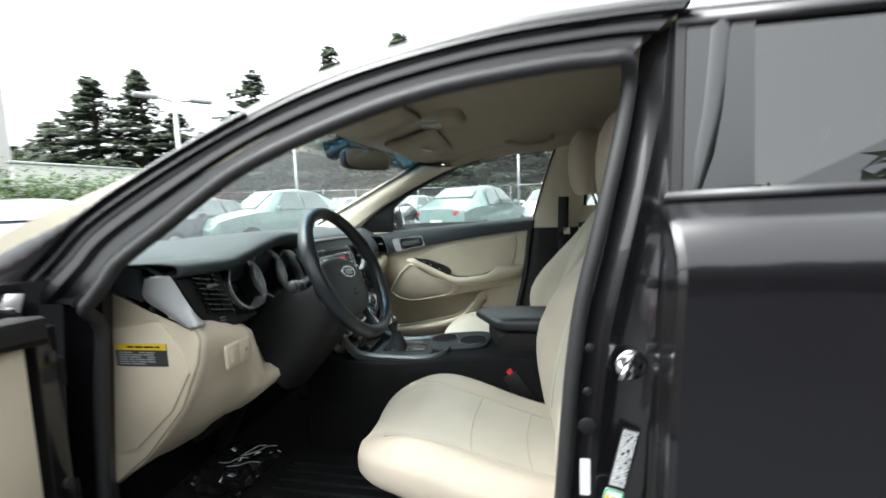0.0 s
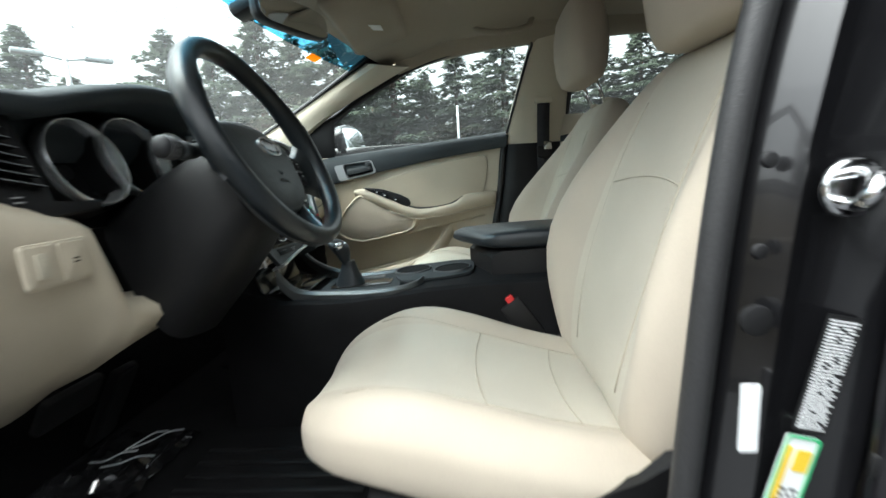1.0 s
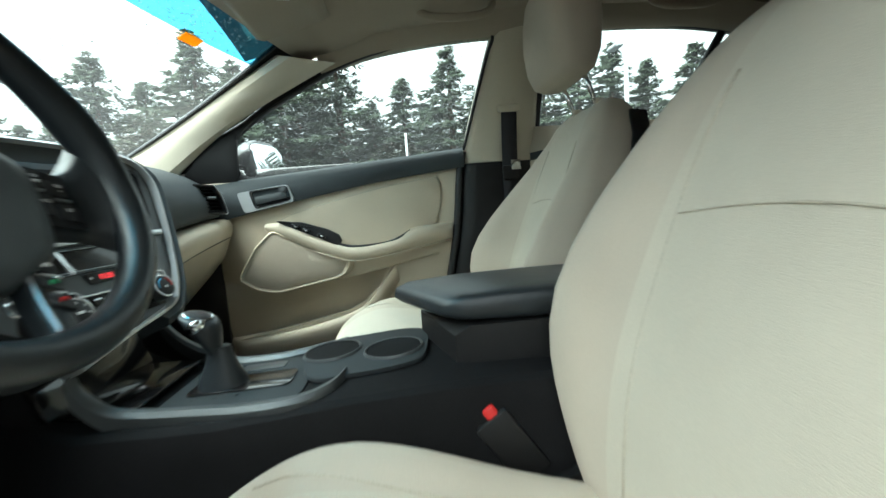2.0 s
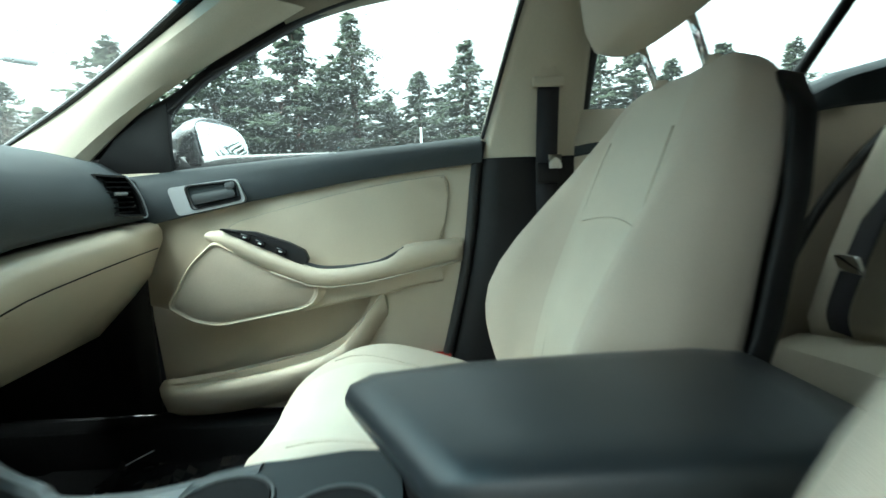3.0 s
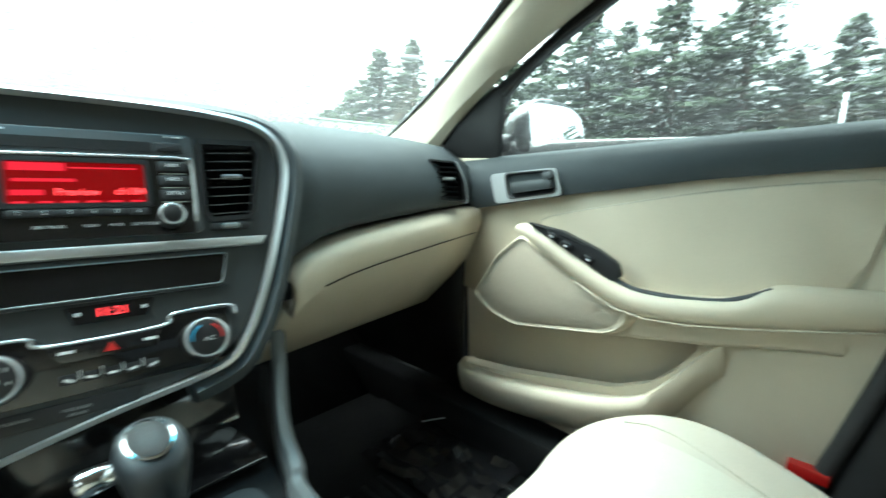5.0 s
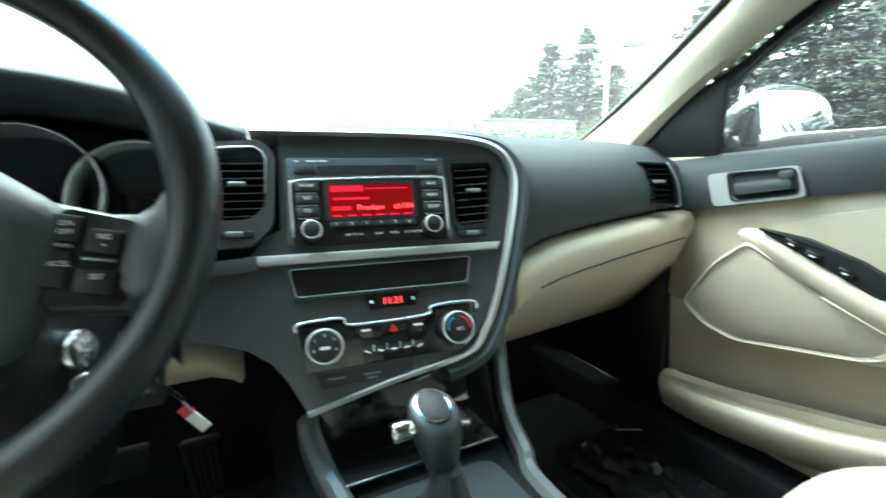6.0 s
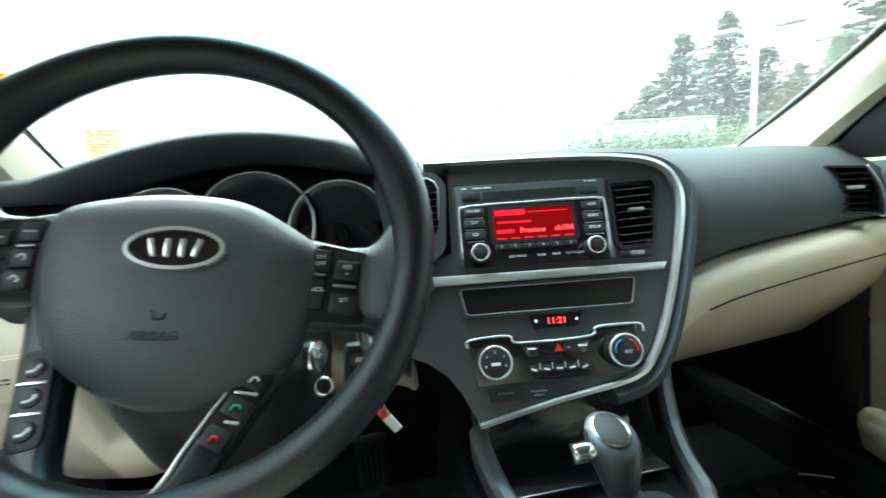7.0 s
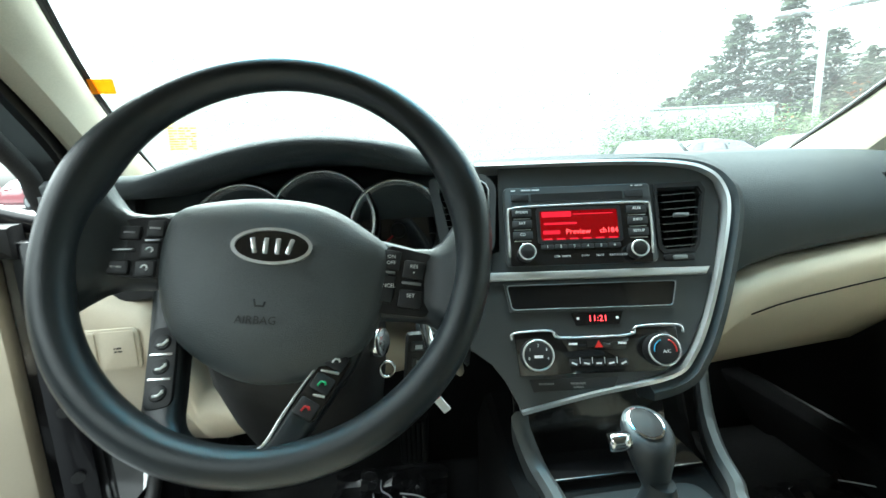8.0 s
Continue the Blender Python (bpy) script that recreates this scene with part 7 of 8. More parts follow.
def rear_right_door():
    d = thing("rear_passenger_door", "closed rear door lined in beige with dark upper trim", "car door", "side doors")
    rings = []
    for k in range(9):
        y = lerp(1.40, 0.42, k / 8)
        top = curve_at(((0.42, 1.235), (0.70, 1.160), (0.94, 1.074), (1.15, 1.035), (1.40, 1.010)), y)
        low = curve_at(((0.42, 1.070), (0.70, 1.047), (0.94, 1.020), (1.15, 0.985), (1.40, 0.945)), y)
        rings.append([(0.74, y, top), (0.71, y, top - 0.003), (0.69, y, top - 0.02), (0.685, y, low + 0.018), (0.70, y, low), (0.74, y, low)])
    loft("upper_trim", rings, DASH, d, "dark upper trim")
    loft("main_panel", [[(x, y, z) for y in (1.40, 1.1, 0.8, 0.42)] for x, z in ((0.70, 0.36), (0.69, 0.60), (0.685, 0.72), (0.685, 0.76), (0.695, 0.80), (0.70, 1.06))], BEIGE, d, "beige rear door panel", closed=False, thick=0.02)
    box("armrest", (0.07, 0.26, 0.05), pose(0.665, 1.26, 0.745), BEIGE, d, 0.015, "beige rear armrest")
    edge = [(1.375, 1.012), (1.36, 1.20), (1.335, 1.325), (1.10, 1.335), (0.85, 1.31), (0.62, 1.275), (0.46, 1.19), (0.42, 1.145)]
    bm = bmesh.new()
    bm.faces.new([bm.verts.new((0.745 - 0.24 * (z - 0.96), y, z)) for y, z in edge])
    pane = part("window_pane", bm, GLASS, d, "clear rear window pane", smooth=False)
    pane.visible_shadow = False
    tube("window_seal", spline([(0.735 - 0.24 * (z - 0.96), y, z) for y, z in edge], 4), 0.011, RUBBER, d, "black rubber window seal")
    tube("division_bar", [(0.695, 0.935, 1.07), (0.668, 0.880, 1.18), (0.640, 0.825, 1.29)], 0.013, DARK, d, "black window division bar")
    rows = [[(0.80 + 0.06 * math.sin(math.pi * min(1, (z - 0.2) / 0.85)), y, z) for y in (1.39, 1.0, 0.7, 0.32)] for z in [lerp(0.33, 1.03, k / 6) for k in range(7)]]
    loft("outer_skin", rows, PAINT, d, "black door skin", closed=False, thick=0.003)
    tube("rear_seal", spline([(0.672, 1.03, 0.48), (0.664, 0.964, 0.612), (0.662, 0.915, 0.720), (0.660, 0.861, 0.827), (0.658, 0.795, 0.915), (0.656, 0.724, 0.994)], 5), 0.011, RUBBER, d, "black rubber seal at the rear edge")
    # roof rail and rear pillar linings on this side
    rr_ = thing("roof_rail_trim", "beige lining along the roof edge and rear pillar", "pillar trim")
    P = [(0.635, 2.0, 1.243), (0.63, 1.85, 1.283), (0.625, 1.65, 1.308), (0.62, 1.40, 1.318), (0.62, 1.10, 1.325), (0.62, 0.85, 1.308), (0.625, 0.62, 1.255), (0.64, 0.46, 1.17), (0.67, 0.38, 1.06)]
    S = spline(P, 5)
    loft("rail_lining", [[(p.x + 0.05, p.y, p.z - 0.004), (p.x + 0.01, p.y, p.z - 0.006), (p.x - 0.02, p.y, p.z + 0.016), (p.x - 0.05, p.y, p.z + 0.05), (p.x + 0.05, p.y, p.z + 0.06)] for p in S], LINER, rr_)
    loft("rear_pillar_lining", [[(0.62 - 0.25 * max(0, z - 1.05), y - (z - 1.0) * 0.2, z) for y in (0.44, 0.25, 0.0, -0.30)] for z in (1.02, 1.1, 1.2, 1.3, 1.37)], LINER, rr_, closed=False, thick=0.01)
    loft("outer_rail", [[(p.x + 0.07, p.y, p.z + 0.02), (p.x + 0.09, p.y, p.z + 0.05), (p.x + 0.05, p.y, p.z + 0.10), (p.x - 0.02, p.y, p.z + 0.10)] for p in S], PAINT, car, closed=False, thick=0.004)


rear_right_door()


def roof_fittings():
    m = thing("interior_mirror", "black framed rear-view mirror on a short stem", "mirror")
    C = Vector((0.012, 2.148, 1.240))
    M = plane(C, (0.92, -0.39, 0.01), (0, 0.10, 1))
    pts = [(0.112 * math.copysign(abs(math.cos(t)) ** 0.45, math.cos(t)), 0.034 * math.copysign(abs(math.sin(t)) ** 0.5, math.sin(t))) for t in [2 * math.pi * i / 36 for i in range(36)]]
    rings = [[tuple(M @ Vector((x * f, y * f, w))) for x, y in pts] for f, w in ((0.75, -0.028), (0.92, -0.020), (1.0, -0.004), (1.0, 0.006), (0.96, 0.010))]
    loft("housing", rings, DARK, m, "black plastic mirror housing")
    slab("glass", [(x * 0.945, y * 0.93) for x, y in pts], M, 0.002, MIRROR, m, 0.0004, 0.0095, "mirror glass")
    tube("stem", [tuple(M @ Vector((0, 0.01, -0.02))), (0.02, 2.20, 1.262), (0.025, 2.255, 1.275)], 0.011, DARK, m)
    box("sensor_foot", (0.06, 0.09, 0.03), pose(0.02, 2.245, 1.275, -22), DARK, m, 0.01)
    # sun visors
    for s in (-1, 1):
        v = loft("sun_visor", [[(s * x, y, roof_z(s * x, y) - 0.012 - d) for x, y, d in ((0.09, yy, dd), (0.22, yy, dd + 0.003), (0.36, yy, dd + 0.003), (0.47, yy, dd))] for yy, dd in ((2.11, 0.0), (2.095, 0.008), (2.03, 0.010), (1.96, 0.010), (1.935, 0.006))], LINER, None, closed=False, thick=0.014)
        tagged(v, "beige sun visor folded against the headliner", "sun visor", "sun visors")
        if s > 0:
            box("visor_label", (0.045, 0.06, 0.001), pose(0.30, 2.02, roof_z(0.30, 2.02) - 0.034, 6, 0, 0), PAPER, v, 0, "white and yellow visor label")
            box("label_strip", (0.045, 0.014, 0.0012), pose(0.30, 2.043, roof_z(0.30, 2.02) - 0.0345, 6, 0, 0), YELLOW, v, 0)
    # overhead console
    o = thing("overhead_console", "beige overhead console with map lamps", "ceiling console")
    rings = []
    for f, w in ((1.0, 0.01), (0.97, -0.012), (0.9, -0.020), (0.75, -0.022)):
        rings.append([(0.0 + x * f, 1.92 + y * f, roof_z(0, 1.92) + w) for x, y in rr(0, 0, 0.20, 0.20, 0.05, 5)])
    loft("housing", rings, LINER, o, "beige moulded housing")
    for x in (-0.05, 0.05):
        slab("lamp_lens", rr(x, 1.935, 0.06, 0.07, 0.012), pose(0, 0, roof_z(0, 1.92) - 0.024), 0.004, LENS, o, 0.001, -0.002, "clear map lamp lens")
    # grab handles
    for s, y in ((1, 1.62), (1, 1.0), (-1, 1.0)):
        x = s * 0.545
        z = roof_z(x, y)
        g = tube("grab_handle", spline([(x, y + 0.10, z - 0.002), (x - s * 0.015, y + 0.085, z - 0.028), (x - s * 0.02, y + 0.04, z - 0.040), (x - s * 0.02, y - 0.04, z - 0.040), (x - s * 0.015, y - 0.085, z - 0.028), (x, y - 0.10, z - 0.002)], 5), 0.010, LINER, None)
        tagged(g, "beige grab handle above the door", "grab handle", "grab handles")
    # stickers on the windscreen
    def on_glass(u, v):
        p = glass_at(u, v)
        x = (glass_at(u + 0.02, v) - p).normalized()
        y = (glass_at(u, v + 0.02) - p).normalized()
        return plane(p - x.cross(y).normalized() * -0.004, x, y)
    st = slab("orange_sticker", rr(0, 0, 0.05, 0.028, 0.004), on_glass(0.695, 0.852), 0.0008, ORANGE, None, 0)
    tagged(st, "small orange sticker on the windscreen", "sticker", "windscreen stickers")
    st = slab("orange_sticker", rr(0, 0, 0.030, 0.036, 0.002), on_glass(-0.986, 0.440), 0.0008, ORANGE, None, 0)
    tagged(st, "orange price flag on the windscreen edge", "sticker", "windscreen stickers")
    M = on_glass(-0.895, 0.222)
    st = slab("paper_sticker", rr(0, 0, 0.055, 0.10, 0.002), M, 0.0008, CREAM, None, 0)
    tagged(st, "cream windscreen sticker with red lines", "sticker", "windscreen stickers")
    bars("print", M @ pose(0, 0.0, 0.001), 0.045, 0.085, 9, REDINK, st, seed=8)


CREAM = paper_mat("cream_paper", (0.86, 0.78, 0.55))
REDINK = paper_mat("red_ink", (0.85, 0.42, 0.32))
roof_fittings()


def driver_door():
    """Open, swung out on its front hinges."""
    d = thing("driver_door", "open driver door with beige lining and black frame", "car door", "side doors")
    a = radians(68)
    along = Vector((-math.sin(a), -math.cos(a), 0))
    H = Vector((-0.815, 2.54, 0))
    D = plane(H, along, (0, 0, 1))
    # x runs from the hinge to the free edge; the face with the lining is on the side of the plane's z
    sgn = 1 if (D.to_3x3() @ Vector((0, 0, 1))).y < 0 else -1
    def S(name, pts, t, material, base, bev=0.006, label=""):
        return slab(name, pts, D, t * sgn, material, d, bev, base * sgn, label)
    panel = [(0.075, 0.885), (0.075, 0.42), (0.12, 0.38), (0.86, 0.40), (0.92, 0.75), (0.93, 0.96)]
    S("lining", panel, 0.05, BEIGE, 0.055, 0.012, "beige door lining")
    S("upper_trim", [(0.04, 0.875), (0.45, 0.945), (0.94, 0.965), (0.94, 1.02), (0.04, 0.925)], 0.06, DARK, 0.058, 0.012, "dark upper trim")
    S("outer_skin", [(0.0, 0.935), (0.0, 0.33), (0.95, 0.33), (1.02, 0.75), (1.02, 1.02)], 0.05, PAINT, 0.0, 0.01, "black painted door")
    S("armrest", [(0.25, 0.80), (0.33, 0.70), (0.80, 0.70), (0.86, 0.76), (0.45, 0.76)], 0.05, BEIGE, 0.10, 0.014, "beige armrest")
    S("door_edge", [(0.0, 0.90), (0.0, 0.36), (0.05, 0.36), (0.05, 0.90)], 0.052, PAINT, 0.05, 0.006, "black hinge edge")
    fr = spline([(0.0, 0.91, 0), (0.12, 0.962, 0), (0.25, 1.07, 0), (0.46, 1.23, 0), (0.72, 1.33, 0), (0.96, 1.35, 0), (0.99, 1.30, 0), (1.01, 1.02, 0)], 6)
    tube("window_frame", [tuple(D @ Vector((p.x, p.y, 0.05 * sgn + 0.18 * (p.y - 1.0) * sgn))) for p in fr], 0.020, PAINT, d, "black window frame")
    for z in (0.50, 0.62, 0.85):
        cyl("bumper_stop", 0.010, 0.008, 0.008, D @ pose(0.025, z, 0.104 * sgn), RUBBER, d)
    # mirror on the open door
    C = D @ Vector((0.30, 1.05, -0.10 * sgn))
    rings = []
    for f, w, h in ((-0.06, 0.06, 0.05), (-0.03, 0.105, 0.075), (0.01, 0.11, 0.08), (0.05, 0.09, 0.065), (0.075, 0.03, 0.03)):
        rings.append([tuple(Matrix.Translation(C) @ Matrix.Rotation(radians(-68), 4, "Z") @ Vector((w * math.cos(t), f, h * math.sin(t)))) for t in [2 * math.pi * i / 24 for i in range(24)]])
    loft("mirror_housing", rings, PAINT, d, "black mirror housing")


driver_door()


def footwell():
    for s, x in ((-1, -0.40), (1, 0.42)):
        m = thing("floor_mat", "black ribbed floor mat in the footwell", "floor mat", "floor mats")
        slab("mat", rr(x, 2.27, 0.46, 0.64, 0.06), pose(0, 0, 0.306), 0.008, MATTE, m, 0.003, label="black mat")
        for i in range(9):
            box("rib", (0.012, 0.36, 0.006), pose(x - 0.16 + 0.04 * i, 2.16, 0.316), DARK, m, 0.002)
    p = thing("pedal", "black ribbed accelerator pedal in the footwell", "pedal", "pedals")
    box("pad", (0.06, 0.02, 0.19), pose(-0.235, 2.54, 0.43, 30), DARK, p, 0.008, "ribbed pedal pad")
    for i in range(5):
        box("rib", (0.008, 0.008, 0.17), pose(-0.255 + 0.010 * i, 2.529, 0.43, 30), RUBBER, p, 0.002)
    p = thing("pedal", "black rubber brake pedal in the footwell", "pedal", "pedals")
    box("pad", (0.12, 0.02, 0.07), pose(-0.36, 2.50, 0.50, 30), RUBBER, p, 0.008, "brake pad")
    tube("arm", [(-0.36, 2.52, 0.51), (-0.36, 2.64, 0.58), (-0.36, 2.72, 0.78)], 0.010, DARK, p)
    # crumpled protective film lying in the footwells
    for x0, y0, w, h, sd in ((-0.29, 2.50, 0.24, 0.20, 3), (0.55, 2.28, 0.22, 0.28, 5)):
        rnd = random.Random(sd)
        n = 15
        rows = []
        for i in range(n):
            row = []
            for j in range(n):
                u, v = i / (n - 1), j / (n - 1)
                z = 0.318 + 0.03 * abs(noise.noise(Vector((u * 5 + sd, v * 5, 0)))) + 0.006 * abs(noise.noise(Vector((u * 9, v * 9 + sd, 3))))
                row.append((x0 + (u - 0.5) * w + 0.02 * noise.noise(Vector((v * 3, sd, 1))), y0 + (v - 0.5) * h, z))
            rows.append(row)
        f = loft("protective_film", rows, FILM, None, closed=False, crisp=12)
        tagged(f, "crumpled clear plastic film on the floor mat", "plastic film", "protective films")
        # glints on the film, drawn as pale flattened rods
        for k in range(4 if sd == 3 else 1):
            a, ln = rnd.uniform(-0.6, 0.3) - 0.8, rnd.uniform(0.05, 0.11)
            p = Vector((x0 + rnd.uniform(-0.3, 0.3) * w, y0 + rnd.uniform(-0.1, 0.4) * h, 0.345))
            d = Vector((math.cos(a), math.sin(a), rnd.uniform(-0.1, 0.1))) * ln
            side = Vector((-math.sin(a), math.cos(a), 0)) * rnd.uniform(-0.012, 0.012)
            tube("film_glint", spline([p, p + d * 0.35 + side, p + d * 0.7 + side * 0.5 + Vector((0, 0, 0.006)), p + d], 4), 0.0015, LENS, f, "pale rod drawn as a glint on the film", seg=6, flat=0.5)


footwell()

# ---------------------------------------------------------------- the lot
def ground():
    bm = bmesh.new()
    bmesh.ops.create_grid(bm, x_segments=24, y_segments=24, size=400)
    g = part("ground", bm, ASPHALT, None)
    tagged(g, "wet dark asphalt of a parking lot", "ground", kind="structure")


ground()


def polar(az, d, z=0.0):
    return Vector((d * math.sin(radians(az)), 1.6 + d * math.cos(radians(az)), z))


def conifer_mesh(seed, h, spread):
    """Crown of drooping boughs set with many small needle sprays."""
    rnd = random.Random(seed)
    V, F = [], []
    levels = int(h * 4.4)
    for k in range(levels):
        t = k / levels
        z0 = h * (0.06 + 0.93 * t)
        r = spread * (1 - t) ** 1.15 * rnd.uniform(0.6, 1.15) + 0.05
        nb = rnd.randint(4, 5)
        a0 = rnd.uniform(0, 6.28)
        for b in range(nb):
            a = a0 + 6.283 * b / nb + rnd.uniform(-0.35, 0.35)
            rl = r * rnd.uniform(0.45, 1.2)
            z = z0 + rnd.uniform(-0.2, 0.2)
            ns = max(7, int(rl * 11))
            for q in range(ns):
                f = ((q + rnd.random()) / ns) ** 0.55
                d = rl * f
                drop = -0.30 * d + 0.16 * d * f + rnd.uniform(-0.09, 0.09)
                side = rnd.uniform(-1, 1) * (0.12 + 0.20 * d * (1.1 - 0.6 * f))
                px, py, pz = d * math.cos(a) - side * math.sin(a), d * math.sin(a) + side * math.cos(a), z + drop
                for w in range(5):
                    sz = rnd.uniform(0.14, 0.40)
                    an, el = a + rnd.uniform(-1.2, 1.2), rnd.uniform(-0.8, 0.25)
                    dx, dy, dz = math.cos(an) * math.cos(el), math.sin(an) * math.cos(el), math.sin(el)
                    i = len(V)
                    V += [(px - dy * sz * 0.24, py + dx * sz * 0.24, pz), (px + dy * sz * 0.24, py - dx * sz * 0.24, pz - 0.06), (px + dx * sz, py + dy * sz, pz + dz * sz)]
                    F.append((i, i + 1, i + 2))
    me = bpy.data.meshes.new("crown")
    me.from_pydata(V, [], F)
    me.materials.append(NEEDLE)
    return me


def conifers():
    crowns = [conifer_mesh(11 + k, 10.0, sp) for k, sp in enumerate((5.0, 4.2, 5.5, 4.0))]
    trunk = bpy.data.meshes.new("trunk")
    bm = tube_bm([(0, 0, 0), (0.02, 0, 3), (-0.03, 0.02, 6), (0, 0, 9.9)], [0.22, 0.17, 0.10, 0.02], 8)
    bm.to_mesh(trunk)
    bm.free()
    trunk.materials.append(BARK)
    # bearing, distance, height
    rows = [(33.3, 33, 4.8), (36.0, 31, 5.8), (39.6, 30, 8.1), (43.6, 29, 8.5), (47.0, 30, 6.7), (49.8, 34, 6.2), (55.6, 33, 10.2), (52.5, 38, 8.0), (60.0, 36, 9.6), (65.0, 33, 12.1), (69.0, 35, 11.0), (73.9, 33, 13.3),
            (77.5, 36, 10.5), (80.9, 33, 13.1), (85.0, 36, 8.6), (89.1, 34, 9.7), (92.0, 38, 8.6), (95.2, 33, 11.3), (99.0, 36, 8.8), (103.0, 34, 8.6), (107.0, 35, 9.6), (111.3, 34, 9.8), (115.2, 34, 10.3), (119, 36, 9.4), (124, 34, 9.4), (130, 36, 9.2)]
    rnd = random.Random(5)
    for i, (az, d, h) in enumerate(rows):
        t = thing("conifer", "tall dark green conifer behind the fence", "tree", "conifers", at=tuple(polar(az, d)))
        s = 1.07 * h / 10.0
        w = 0.55 * s + 0.45 * rnd.uniform(0.8, 1.1)
        t.rotation_euler = (0, 0, rnd.uniform(0, 6.28))
        t.scale = (1.7 * w, 1.7 * w, s)
        for nm, me in (("trunk", trunk), ("crown", crowns[i % 4])):
            o = new(nm, me)
            o.parent = t


conifers()


def woods(a0, a1, d0, d1, high, count, label, seed):
    """A dense dark wood, as one mass of stems and sprays."""
    rnd = random.Random(seed)
    V, F = [], []
    for k in range(count):
        az = rnd.uniform(a0, a1)
        d = rnd.uniform(d0, d1)
        top = high + 1.8 * noise.noise(Vector((az * 0.25, 0, 0))) + 0.8 * noise.noise(Vector((az * 1.1, 4, 0)))
        z = top * rnd.random() ** 0.8
        p = polar(az, d, z)
        sz = rnd.uniform(0.5, 1.1)
        a, el = rnd.uniform(0, 6.28), rnd.uniform(-0.9, 0.5)
        dx, dy, dz = math.cos(a), math.sin(a), math.sin(el)
        i = len(V)
        V += [(p.x - dy * sz * 0.3, p.y + dx * sz * 0.3, p.z), (p.x + dy * sz * 0.3, p.y - dx * sz * 0.3, p.z), (p.x + dx * sz, p.y + dy * sz, p.z + dz * sz)]
        F.append((i, i + 1, i + 2))
    for k in range(260 if a0 > 0 else 0):
        az, d = rnd.uniform(a0, a1), rnd.uniform(d0 - 1.5, d0 + 5)
        h = rnd.uniform(0.75, 1.3) * high
        p = polar(az, d)
        i = len(V)
        w = rnd.uniform(0.06, 0.16)
        for z in (0, h):
            for q in range(4):
                V.append((p.x + w * math.cos(q * 1.571), p.y + w * math.sin(q * 1.571), z))
        for q in range(4):
            F.append((i + q, i + (q + 1) % 4, i + 4 + (q + 1) % 4, i + 4 + q))
    me = bpy.data.meshes.new("woods")
    me.from_pydata(V, [], F)
    me.materials.append(NEEDLE)
    tagged(new("woods", me), label, "woodland", kind="stuff")


woods(50, 134, 37, 47, 5.2, 15000, "dense dark woodland behind the lot", 9)
# unseen tree belt by the driver side, added to block low skylight
woods(-172, -84, 15, 21, 8.0, 22000, "unseen tree belt added across the lane to block skylight, mirrored in the paint", 10)


def foliage_patch(name, label, category, centre, size, count, material, seed, leaf=0.14):
    rnd = random.Random(seed)
    V, F = [], []
    for k in range(count):
        u, v, w = rnd.uniform(-1, 1), rnd.uniform(-1, 1), rnd.random()
        lump = 0.75 + 0.45 * noise.noise(Vector((u * 3 + seed, v * 3, 0)))
        p = Vector((centre[0] + u * size[0], centre[1] + v * size[1], w * size[2] * lump * (1 - 0.35 * v * v)))
        a, el, sz = rnd.uniform(0, 6.28), rnd.uniform(-0.5, 1.0), leaf * rnd.uniform(0.5, 1.3)
        dx, dy, dz = math.cos(a) * math.cos(el), math.sin(a) * math.cos(el), math.sin(el)
        i = len(V)
        V += [(p.x - dy * sz * 0.4, p.y + dx * sz * 0.4, p.z), (p.x + dx * sz * 0.5 + dy * 0.0, p.y + dy * sz * 0.5, p.z + 0.5 * dz * sz + 0.02), (p.x + dy * sz * 0.4, p.y - dx * sz * 0.4, p.z), (p.x + dx * sz * 1.1, p.y + dy * sz * 1.1, p.z + dz * sz)]
        F += [(i, i + 1, i + 3), (i + 1, i + 2, i + 3)]
    me = bpy.data.meshes.new(name)
    me.from_pydata(V, [], F)
    me.materials.append(material)
    return tagged(new(name, me), label, category, kind="stuff")


